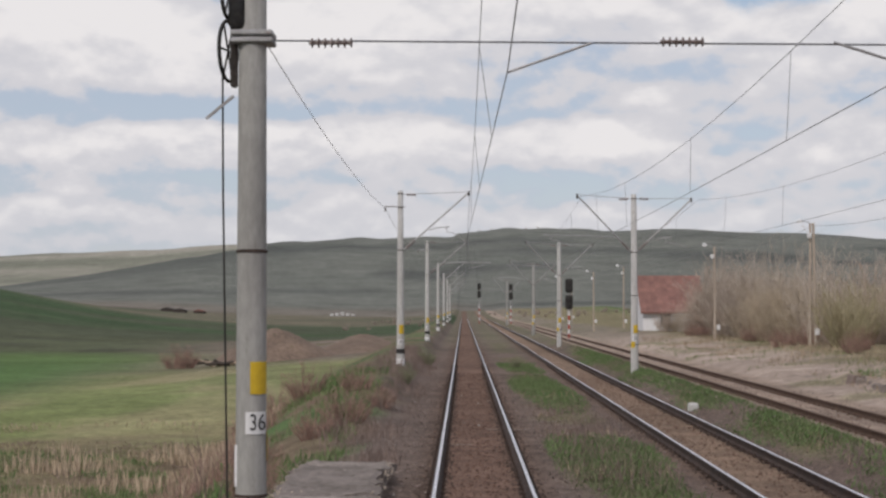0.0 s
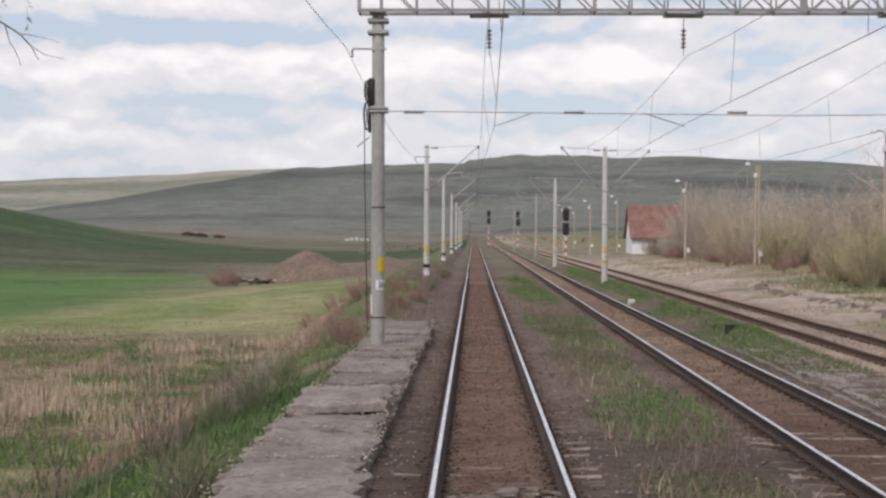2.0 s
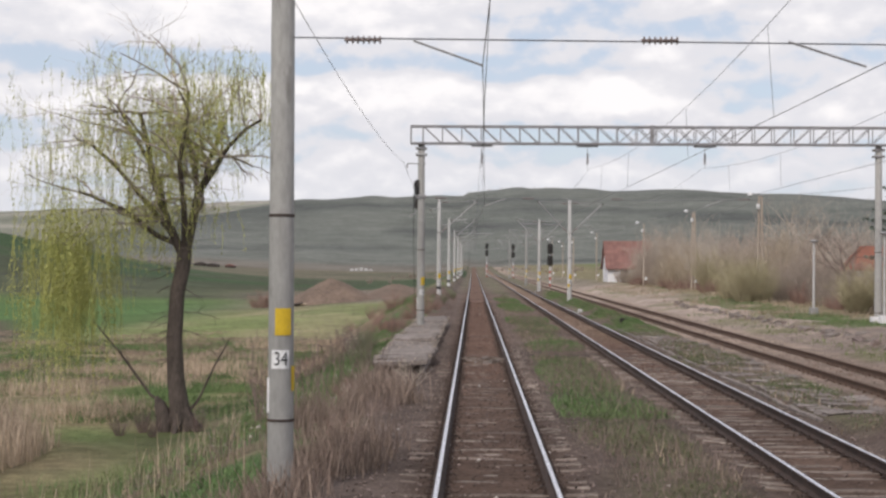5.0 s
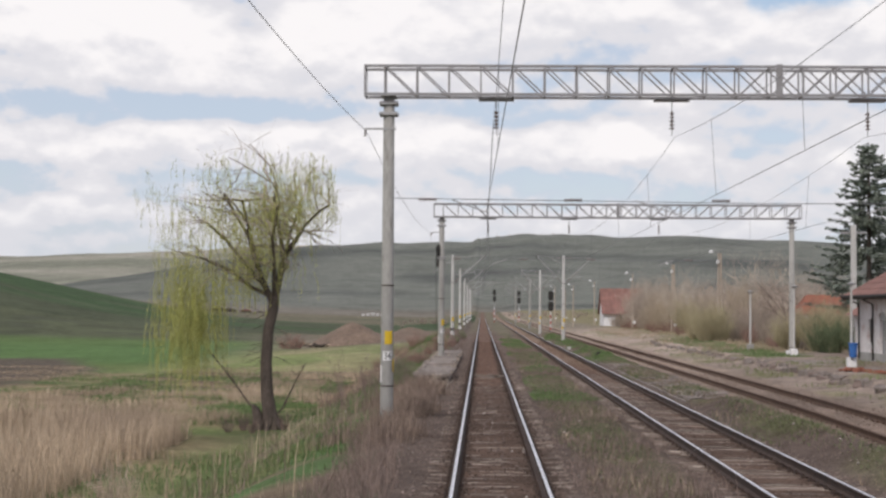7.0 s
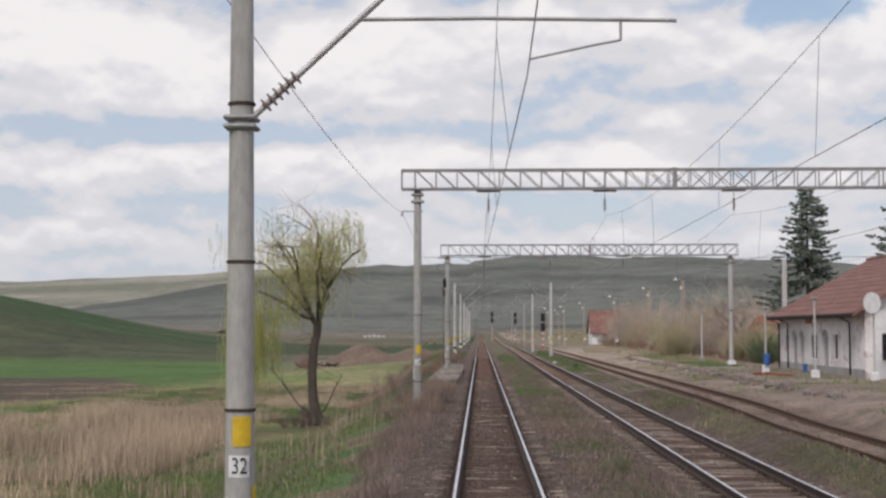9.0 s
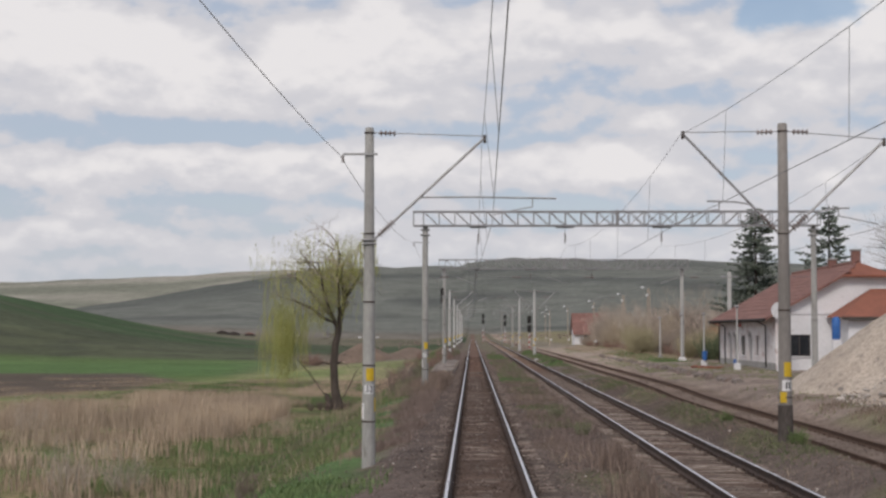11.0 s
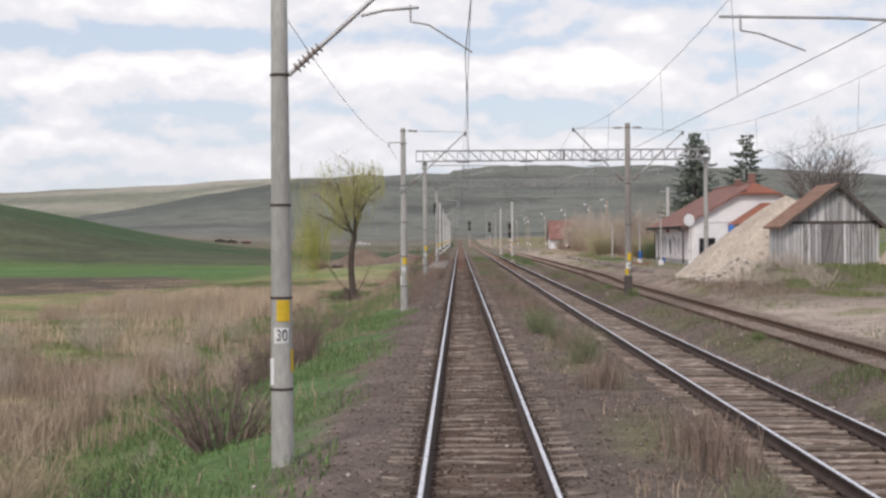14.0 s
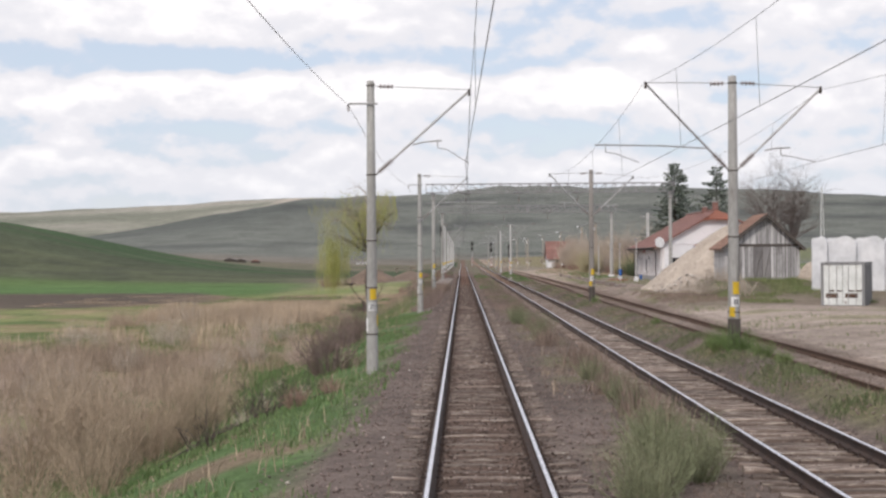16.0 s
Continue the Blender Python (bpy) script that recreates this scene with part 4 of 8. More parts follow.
    part("roof", Build().add(low + up, [(3, 2, 1, 0), (4, 5, 6, 7), (0, 1, 5, 4), (1, 2, 6, 5), (2, 3, 7, 6), (3, 0, 4, 7)]), M["tile_new"], an, "orange-red tiled hipped roof")
    part("fascia", Build().box(-o, -o - 0.03, ah - 0.3, W + o, -o + 0.02, ah - 0.09), M["timber"], an)
    window(an, 4.2, 0.0, 1.0, 1.2, 1.3, "y", M["timber"], M["glass"], -0.01)
    # blue tank on a white stand
    tk = thing("water_tank", 22.0, -13.6, 0.3, "blue plastic tank on a white stand beside the annex", "tank")
    part("stand", Build().box(-0.26, -0.25, 0, 0.26, 0.25, 2.0, 0.02), M["white_wall"], tk, "white block stand")
    part("tank", Build().tube([(0, 0, 2.0), (0, 0, 2.08), (0, 0, 3.2), (0, 0, 3.32), (0, 0, 3.4)], [0.22, 0.26, 0.26, 0.2, 0.1], 16), M["blue"], tk, smooth=40)
    # platform in front of the house
    tagged(part("pavement", Build().box(15.2, -12, -0.3, 19.24, 30, 0.28, 0.03), M["slab"]), "low earth-grey station platform", "platform", kind="structure")
    kb = thing("platform_edge", 13.95, -28, -0.12, "broken concrete platform edge stones", "kerb")
    rng = random.Random(5)
    for i in range(130):
        w2, l, h2 = rng.uniform(0.25, 0.55), rng.uniform(0.3, 0.95), rng.uniform(0.22, 0.42)
        eb = Build().box(-w2 / 2, -l / 2, 0, w2 / 2, l / 2, h2, 0.05)
        eb.v = [(q[0] + rng.uniform(-0.05, 0.05), q[1] + rng.uniform(-0.06, 0.06), q[2] + rng.uniform(-0.04, 0.04)) for q in eb.v]
        p = part("edge_stone", eb, M["slab" if i % 4 else "stones"], kb)
        p.matrix_local = pose(rng.gauss(0.05, 0.16), 90 * i / 130 + rng.uniform(-0.3, 0.3), rng.uniform(-0.1, 0.03), rng.uniform(-9, 9), rng.uniform(-12, 12), rng.uniform(-25, 25))
    for x, y, w2, l2 in ((15.0, -2.4, 1.1, 2.2), (15.6, -5.0, 0.9, 1.5)):
        fb = thing("brick_bed", x, y, 0.285, "low heap of red bricks on the platform", "bricks")
        for i in range(42):
            p = part("brick", Build().box(0, 0, 0, 0.25, 0.12, 0.065, 0.006), M["tile_new"], fb)
            p.matrix_local = pose(rng.uniform(0, w2), rng.uniform(0, l2), rng.choice((0.0, 0.07, 0.02)), 0, rng.uniform(-8, 8), rng.uniform(0, 180))
    for x, y, z, k in ((16.62, 3.76, 0.715, 1.0), (18.75, 3.3, 0.285, 0.75)):
        bn = thing("bin", x, y, z, "small blue plastic litter bin on the platform", "bin", "platform bins")
        part("body", Build().tube([(0, 0, 0), (0, 0, 0.05 * k), (0, 0, 0.62 * k)], [0.15 * k, 0.16 * k, 0.2 * k], 14), M["blue"], bn, smooth=40)
        part("rim", Build().tube([(0, 0, 0.62 * k), (0, 0, 0.67 * k)], [0.22 * k, 0.22 * k], 14), M["blue"], bn, smooth=40)


make_station()


# ---- shed, gravel heap, container, film tunnels ----
def make_shed():
    x0, x1, y0, y1, g, ev, px, pz = 18.0, 23.2, -53.0, -48.6, 1.0, 3.5, 20.75, 5.65
    sh = thing("shed", x0, y0, g - 0.15, "weathered grey board shed with a rusty red tiled gable roof", "shed")
    g -= 0.15
    W, Lk, H, P = x1 - x0, y1 - y0, ev - g, pz - g
    rng = random.Random(7)
    n = 26
    for i in range(n):
        a0, a1 = W * i / n, W * (i + 1) / n
        m = (a0 + a1) / 2
        top = H + (P - H) * (1 - abs(m - W / 2 - 0.2) / (W / 2 + 0.1))
        if 10 <= i <= 15:
            continue
        part("board", Build().box(a0 + rng.uniform(0.004, 0.035), rng.uniform(-0.025, 0.0), rng.uniform(0, 0.12), a1 - rng.uniform(0.004, 0.035), 0.03, min(top, H) - 0.004, 0.004), M["wood"], sh)
    # added dark sheet in place of the shaded inside behind the board gaps
    part("backing", Build().box(0.04, 0.034, 0, W - 0.05, 0.06, H), M["timber"], sh, "dark sheet standing for the unlit inside between the boards")
    for i in range(34):
        a0, a1 = W * i / 34, W * (i + 1) / 34
        tops = [H + (P - 0.1 - H) * (q / (W / 2 + 0.25) if q < W / 2 + 0.25 else (W - q) / (W / 2 - 0.25)) for q in (a0, a1)]
        g_ = rng.uniform(0.003, 0.012)
        part("gable_board", Build().prism([(a0 + g_, H + 0.065), (a1 - g_, H + 0.065), (a1 - g_, max(tops[1], H + 0.07)), (a0 + g_, max(tops[0], H + 0.07))], rng.uniform(-0.015, 0.0), 0.03), M["wood"], sh)
    # the same added dark sheet for the shade behind the gable boards
    part("gable_backing", Build().prism([(0.1, H + 0.06), (W - 0.1, H + 0.06), (W / 2 + 0.25, P - 0.2)], 0.034, 0.05), M["timber"], sh)
    part("lintel", Build().box(0.05, -0.05, H - 0.1, W - 0.05, -0.022, H + 0.06), M["timber"], sh)
    for a, bb in ((10, 13), (13, 16)):
        d = part("door", Build().box(W * a / n + 0.01, -0.035, 0.05, W * bb / n - 0.01, 0.01, H - 0.12, 0.005), M["oldboard"], sh, "closed dark grey plank door")
        part("brace", Build().bar((W * a / n + 0.1, -0.045, 0.3), (W * bb / n - 0.1, -0.045, H - 0.4), 0.02, 0.12), M["oldboard"], d)
    for i in range(24):
        part("side_board", Build().box(-0.03, Lk * i / 24 + 0.008, 0, rng.uniform(0.0, 0.02), Lk * (i + 1) / 24 - 0.008, H, 0.004), M["wood"], sh)
    part("side_wall", Build().box(W - 0.04, 0.05, 0, W, Lk, H), M["wood"], sh)
    part("back_wall", Build().prism([(0.04, 0), (W - 0.05, 0), (W - 0.05, H), (W / 2 + 0.25, P - 0.1), (0.04, H)], Lk - 0.04, Lk), M["wood"], sh)
    c = W / 2 + 0.25
    for s, e in ((-1, -0.32), (1, W + 0.3)):
        k = (P - H) / c if s < 0 else (P - H) / (W - c)
        ez = P - abs(c - e) * k
        top = [(e, -0.45, ez), (e, Lk + 0.4, ez), (c, Lk + 0.4, P), (c, -0.45, P)]
        v = top + [(p[0], p[1], p[2] - 0.1) for p in top]
        part("roof_slope", Build().add(v, [q[::s] for q in [(0, 1, 2, 3), (7, 6, 5, 4), (0, 4, 5, 1), (1, 5, 6, 2), (2, 6, 7, 3), (3, 7, 4, 0)]]), M["tile_old"], sh, "mossy brown-red tile slope")
        if s < 0:
            roof_tiles(sh, "roof_tile", (e, -0.45, ez), (0, Lk + 0.85, 0), Vector((c - e, 0, P - ez)), 22, 11, M["tile_old"])
        part("verge_board", Build().bar((e, -0.47, ez - 0.08), (c, -0.47, P - 0.08), 0.03, 0.2), M["timber"], sh)


def heap(name, cx, cy, base, rx, ry, h, mat_, label, seed, power=1.0):
    """A poured heap: a blunt cone with gullies and lumps."""
    n, m = 72, 30
    co = []
    for j in range(m + 1):
        for i in range(n):
            a, r = 2 * math.pi * i / n, j / m
            lump = 1 + 0.16 * noise.noise((math.cos(a) * 1.6, math.sin(a) * 1.6, seed))
            x, y = cx + math.cos(a) * rx * r * lump, cy + math.sin(a) * ry * r * lump
            z = base + h * (1 - r ** power) * 1.04 - 0.04 * h * math.exp(-(r * 8) ** 2)
            z += (0.18 * noise.noise((x * 0.8, y * 0.8, seed)) + 0.09 * noise.noise((x * 2.6, y * 2.6, seed))) * min(h / 3, 1) - 0.3 * (j == m)
            co.append((x, y, z))
    q = [(j * n + i, j * n + (i + 1) % n, (j + 1) * n + (i + 1) % n, (j + 1) * n + i) for j in range(m) for i in range(n)]
    me = fast(name, co, [(d, c, b_, a_) for a_, b_, c, d in q])
    me.materials.append(mat_)
    me.polygons.foreach_set("use_smooth", [True] * len(me.polygons))
    return tagged(new(name, me), label, "heap")


def stones(name, places, mat_, label, rng, flat=0.7):
    """Many loose stones in one mesh: (x, y, z, size)."""
    base = np.array([(1, 0, 0), (-1, 0, 0), (0, 1, 0), (0, -1, 0), (0, 0, 1), (0, 0, -1)], dtype=float)
    tri = np.array([(0, 2, 4), (2, 1, 4), (1, 3, 4), (3, 0, 4), (2, 0, 5), (1, 2, 5), (3, 1, 5), (0, 3, 5)])
    P = np.array(places)
    n = len(P)
    rs = np.random.RandomState(rng)
    k = base[None] * (0.6 + 0.8 * rs.rand(n, 6, 1)) * np.array([1, 1, flat])
    a = rs.rand(n) * 6.28
    ca, sa = np.cos(a)[:, None], np.sin(a)[:, None]
    k = np.stack([k[..., 0] * ca - k[..., 1] * sa, k[..., 0] * sa + k[..., 1] * ca, k[..., 2] + 0.35 * k[..., 0]], -1)
    co = P[:, None, :3] + k * P[:, None, 3:4]
    me = fast(name, co.reshape(-1, 3), None, (np.arange(n)[:, None, None] * 6 + tri[None]).reshape(-1, 3))
    me.materials.append(mat_)
    return tagged(new(name, me), label, "stones", kind="stuff")


def make_yard():
    make_shed()
    heap("gravel_mound", 20.6, -41.0, -0.4, 7.8, 10.5, 5.7, M["gravel"], "tall heap of pale brown gravel beside the siding", 3.0, 1.06)
    rng = random.Random(11)
    pts = []
    for i in range(900):
        a, r = rng.uniform(-2.1, -0.9), rng.uniform(0.3, 1.02) ** 0.6
        x, y = 20.6 + math.cos(a) * 8.1 * r, -41.0 + math.sin(a) * 10.6 * r
        pts.append((x, y, max(-0.4 + 5.7 * (1 - r ** 1.06) * 1.04 + 0.04, ground_z(x, y) + 0.05), rng.choice((0.03, 0.045, 0.06, 0.08, 0.12)) * (1.4 if r > 0.85 else 0.9)))
    stones("rubble", pts, M["rubble"], "broken grey stones at the foot of the gravel heap", 3)
    heap("rubble_mound", 15.9, -51.6, -0.3, 2.7, 5.6, 1.75, M["gravel"], "low spread of gravel and grey rubble before the heap", 4.0, 1.3)
    pts = []
    for i in range(420):
        a, r = rng.uniform(0, 6.283), rng.random() ** 0.5
        x, y = 15.9 + math.cos(a) * 2.7 * r, -51.6 + math.sin(a) * 5.7 * r
        pts.append((x, y, max(-0.3 + 1.75 * (1 - r ** 1.3) * 1.04 + 0.03, ground_z(x, y) + 0.05), rng.choice((0.03, 0.045, 0.06, 0.09, 0.15))))
    stones("rubble", pts, M["rubble"], "broken grey stone blocks on the gravel spread", 5)
    heap("gravel_mound", 23.4, -56.6, 0.75, 1.3, 1.3, 1.55, M["gravel"], "small heap of pale gravel behind the shed", 6.0, 2.6)
    # steel container seen from its door end
    ct = thing("container", 19.94, -73.0, -0.2, "dirty white steel shipping container with rusty door bars", "container", turn=-19)
    W, H, Lk = 2.4, 2.55, 6.0
    fr = Build()
    for x in (0, W - 0.14):
        for y in (0, Lk - 0.14):
            fr.box(x, y, 0, x + 0.14, y + 0.14, H, 0.01)
    for z in (0, H - 0.13):
        for y in (0, Lk - 0.14):
            fr.box(0.14, y + 0.005, z, W - 0.14, y + 0.135, z + 0.13)
        for x in (0, W - 0.14):
            fr.box(x + 0.005, 0.14, z, x + 0.135, Lk - 0.14, z + 0.13)
    part("corner_frame", fr, M["boxside"], ct)
    for x in (0.15, W / 2 + 0.01):
        d = part("door", Build().box(x, 0.04, 0.14, x + W / 2 - 0.16, 0.09, H - 0.14, 0.01), M["boxsteel"], ct, "dirty white door leaf")
        for q in (0.3, 0.72):
            part("lock_rod", Build().tube([(x + q, 0.01, 0.1), (x + q, 0.01, H - 0.1)], 0.02, 6), M["galv"], d)
            part("handle", Build().bar((x + q, -0.01, 0.95), (x + q + 0.3, -0.01, 0.95), 0.03, 0.06), M["oldrust"], d)
        part("rust_plate", Build().box(x + 0.12, 0.03, 0.55, x + 0.8, 0.038, 0.8), M["oldrust"], d, "rusty kick plate")
    for x, s in ((0.03, 1), (W - 0.09, -1)):
        sd = Build()
        n = 22
        for i in range(n):
            a, c = 0.14 + (Lk - 0.28) * i / n, 0.14 + (Lk - 0.28) * (i + 1) / n
            sd.box(x + (0.03 if i % 2 else 0), a, 0.13, x + 0.05 + (0.03 if i % 2 else 0), c, H - 0.13)
        part("side", sd, M["boxside"], ct, "corrugated grey side")
    part("roof", Build().box(0.1, 0.1, H - 0.06, W - 0.1, Lk - 0.1, H - 0.02), M["boxside"], ct)
    part("back", Build().box(0.14, Lk - 0.1, 0.13, W - 0.14, Lk - 0.05, H - 0.13), M["boxside"], ct)
    # film tunnels
    for cx, hw in ((22.22, 0.47), (23.6, 0.89), (25.4, 0.89), (27.2, 0.89)):
        tn = thing("polytunnel", cx, -63.0, 0.4, "white plastic film garden tunnel behind the container", "greenhouse", "film tunnels", turn=-15)
        arc = [(hw * math.cos(math.pi * i / 12), 3.2 + 0.32 * math.sin(math.pi * i / 12) ** 0.8 - 0.06 * math.sin(math.pi * i / 3)) for i in range(13)]
        out = [(hw, 0.0)] + arc + [(-hw, 0.0)]
        cov = Build()
        v, f = [], []
        ny = 10
        for j in range(ny + 1):
            sag = 0.05 * (j % 2)
            v += [(x * (1 - sag * 0.3), 4.0 * j / ny, z - sag) for x, z in out]
        m = len(out)
        f = [(j * m + i, j * m + i + 1, (j + 1) * m + i + 1, (j + 1) * m + i) for j in range(ny) for i in range(m - 1)]
        cov.add(v, f)
        part("film", cov, M["sheet"], tn, "wrinkled white film", 50)
        part("end_sheet", Build().prism(out, -0.03, -0.004), M["sheet"], tn)
        for j in range(0, ny + 1, 2):
            part("hoop", Build().tube([(x * 0.985, 4.0 * j / ny, z - 0.02) for x, z in out], 0.02, 5), M["galv"], tn)


make_yard()


# ---- line-side posts, gantries, cantilevers, wires ----
def ring(parent, x, z, r):
    b = Build().tube([(x, 0, z - 0.018), (x, 0, z - 0.014), (x, 0, z + 0.014), (x, 0, z + 0.018)], [r, r + 0.012, r + 0.012, r], 14)
    return part("band", b, M["rust"], parent, "dark rusty steel band", 40)


def digits(parent, text, x, y, z, size, spin=0.0):
    cu = bpy.data.curves.new("number", "FONT")
    cu.body, cu.size, cu.align_x, cu.align_y, cu.extrude = text, size, "CENTER", "CENTER", 0.002
    ob = bpy.data.objects.new("number", cu)
    scene.collection.objects.link(ob)
    me = bpy.data.meshes.new_from_object(ob.evaluated_get(bpy.context.evaluated_depsgraph_get()))
    bpy.data.objects.remove(ob)
    me.materials.append(M["ink"])
    o = part("number", me, M["ink"], parent)
    o.matrix_local = Matrix.Rotation(spin, 4, "Z") @ pose(x, y, z, 90, 0, 0) @ Matrix.Diagonal((0.74, 1, 1, 1))
    return o


def mast(x, y, zb, zt, r0, r1, label, mat_="concrete", bands=(), yellow=None, plate=None, text="", group="catenary poles", spin=0.0):
    p = thing("catenary_pole", x, y, 0, label, "pole", group)
    def rad(z):
        return r0 + (r1 - r0) * (z - zb) / (zt - zb)
    pts = [zb - 0.3, zb, (zb + zt) / 2, zt - 0.03, zt]
    part("shaft", Build().tube([(0, 0, z) for z in pts], [rad(z) if z < zt else rad(z) - 0.025 for z in pts], 20), M[mat_], p, smooth=40)
    for z in bands:
        ring(p, 0, z, rad(z))
    def wrap(name, z0, z1, mt, a0, a1, lab=""):
        b = Build()
        n = 8
        a0, a1 = a0 + spin, a1 + spin
        v = [(math.sin(a0 + (a1 - a0) * i / n) * (rad(z) + k), -math.cos(a0 + (a1 - a0) * i / n) * (rad(z) + k), z) for k in (0.002, 0.008) for z in (z0, z1) for i in range(n + 1)]
        m = n + 1
        f = []
        for i in range(n):
            f += [(2 * m + i, 2 * m + i + 1, 3 * m + i + 1, 3 * m + i), (i, 2 * m + i, 2 * m + i + 1, i + 1)[::-1], (m + i, m + i + 1, 3 * m + i + 1, 3 * m + i)[::-1]]
        b.add(v, f)
        return part(name, b, M[mt], p, lab)
    if yellow:
        wrap("yellow_mark", *yellow, "yellow", -0.35, 0.95, "yellow painted mark")
        if mat_ == "concrete":
            wrap("yellow_mark", yellow[0] - 0.72, yellow[0] - 0.4, "yellow", 1.0, 1.9, "yellow painted mark")
    if plate:
        z0, z1 = plate
        pl = wrap("number_plate", z0, z1, "white", -0.64, 0.80, "white number plate")
        if text:
            digits(p, text, 0.02, -rad(z0) - 0.011, (z0 + z1) / 2, (z1 - z0) * 1.05, spin)
        else:
            for k in (0.0, 0.07):
                part("mark", Build().box(k - 0.02, -rad(z0) - 0.014, z0 + 0.05, k + 0.015, -rad(z0) - 0.004, z1 - 0.05), M["ink"], p)
    return p


def cantilever(p, s, strut_foot, strut_head, tie_z, reg, drop_x, steady, rx0=0.13):
    """Bracket of a pole at its own origin: s the side, x counted away from the pole."""
    part("strut", Build().tube([(s * rx0, 0, strut_foot), (s * strut_head[0], 0, strut_head[1])], 0.032, 8), M["galv"], p, smooth=40)
    d = Vector((s * strut_head[0] - s * rx0, 0, strut_head[1] - strut_foot)).normalized()
    a = Vector((s * rx0, 0, strut_foot)) + d * 0.12
    part("insulator", Build().insulator(a, a + d * 0.5, 0.085, 6), M["insul"], p, smooth=30)
    part("tie", Build().tube([(s * rx0, 0, tie_z), (s * strut_head[0], 0, strut_head[1] + 0.03)], 0.013, 6), M["galv"], p)
    part("insulator", Build().insulator((s * (rx0 + 0.1), 0, tie_z - 0.01), (s * (rx0 + 0.52), 0, tie_z - 0.02), 0.07, 4), M["insul"], p, smooth=30)
    part("clamp", Build().box(s * strut_head[0] - 0.035, -0.04, strut_head[1] - 0.14, s * strut_head[0] + 0.035, 0.04, strut_head[1] + 0.06, 0.012), M["timber"], p)
    part("registration_tube", Build().tube([(s * reg[0], 0, reg[1]), (s * (reg[0] * 0.6 + reg[2] * 0.4), 0, (reg[1] + reg[3]) / 2 + 0.02), (s * reg[2], 0, reg[3])], 0.022, 7), M["galv"], p, smooth=40)
    part("drop_bracket", Build().tube([(s * drop_x, 0, reg[3] + 0.03), (s * drop_x, 0, reg[3] - 0.2)], 0.016, 6), M["galv"], p)
    part("steady_arm", Build().tube([(s * drop_x, 0, reg[3] - 0.2), (s * (drop_x * 0.7 + steady[0] * 0.3), 0, reg[3] - 0.25), (s * steady[0], 0, steady[1])], 0.014, 6), M["galv"], p)


def feeder_bracket(p, z, x=-0.62):
    part("feeder_bracket", Build().bar((0.2, -0.12, z), (x, -0.12, z), 0.05, 0.05), M["galv"], p)
    part("feeder_insulator", Build().insulator((x, -0.12, z - 0.02), (x, -0.12, z - 0.22), 0.045, 3), M["insul"], p, smooth=30)


G1, G2 = -25.8, 21.5
LEFT = [(-162.3, "", 7.65), (-116.8, "30", 7.72), (-71.2, "32", 7.64), (66.0, "", 7.5), (111.5, "", 7.5), (157.0, "", 7.3), (202.0, "", 7.3), (247.0, "", 7.3), (292.0, "", 7.3)]
RIGHT = [(-162.3, 7.8, 7.27), (-116.6, 7.8, 7.27), (-70.3, 7.85, 7.25), (70.0, 7.65, 7.0), (116.0, 7.55, 6.68), (160.0, 7.4, 6.85), (250.0, 7.4, 6.75)]


def make_masts():
    for y, text, zt in LEFT:
        far = y > 40
        zb = 0.35 if far else -0.55
        p = mast(-2.745 if y == -71.2 else -2.83, y, zb, zt, 0.165, 0.105, "round white-washed concrete catenary pole with a single bracket" if far else "round grey concrete catenary pole with a single bracket",
                 "pale" if far else "concrete", ((0.66, 1.98, 3.48) if y == -71.2 else (0.66, 1.95, 3.26)) if not far else (), (1.62, 1.92) if not far else (1.75, 2.1), (1.31, 1.53), text)
        if not far:
            part("painted_stripe", Build().box(-0.15, -0.115, 0.72, -0.10, -0.095, 1.1), M["white"], p, "white painted stripe")
        if far:
            for k in range(2):
                part("white_ring", Build().tube([(0, 0, 0.55 + 0.4 * k), (0, 0, 0.75 + 0.4 * k)], 0.172, 16), M["black" if k else "white"], p, smooth=40)
        if y == -71.2 or y == 111.5:
            if y < 0:
                for z in (4.86, 4.95):
                    part("collar", Build().box(-0.17, -0.17, z - 0.025, 0.17, 0.17, z + 0.025, 0.02), M["galv"], p, "bolted steel collar")
            cantilever(p, 1, 4.98 if y < 0 else 5.12, (2.75, 7.4), zt - 0.12, (1.18, 5.97, 4.45, 5.94), 3.88, (2.95, 5.55))
        else:
            cantilever(p, 1, 5.1, (2.75, 7.42), zt - 0.15, (1.16, 5.93, 1.98, 6.04), 1.86, (2.73, 5.4))
        feeder_bracket(p, zt - 0.65)
        ring(p, 0, 5.1, 0.13)
        ring(p, 0, zt - 0.13, 0.115)
    for y, zt, px in RIGHT:
        far = y > 40
        p = mast(px, y, -0.1, zt, 0.17, 0.115, "dark sooty concrete catenary pole with brackets to both sides" if y == -70.3 else "grey concrete catenary pole with brackets to both sides", "sooty" if y == -70.3 else ("pale" if 40 < y < 150 else "concrete"), (1.2, 3.3, 5.15), (1.7, 2.05), (1.36, 1.62))
        part("yellow_patch", Build().box(-0.15, -0.165, 1.08, 0.0, -0.12, 1.34), M["yellow"], p, "yellow painted patch")
        if not far:
            part("dark_foot", Build().tube([(0, 0, -0.05), (0, 0, 1.02)], [0.19, 0.178], 16), M["timber"], p, "dark tarred foot", 40)
        cantilever(p, -1, 5.18, (2.42, 7.6), zt - 0.2, (0.75, 5.78, 3.85, 5.9) if y != -70.3 else (0.75, 5.87, 1.85, 5.95), 3.55 if y != -70.3 else 1.55, (2.62, 5.4))
        cantilever(p, 1, 5.18, (2.46, 7.42), zt - 0.2, (0.88, 5.7, 1.6, 5.78), 1.34, (2.3, 5.38))
        ring(p, 0, zt - 0.2, 0.125)


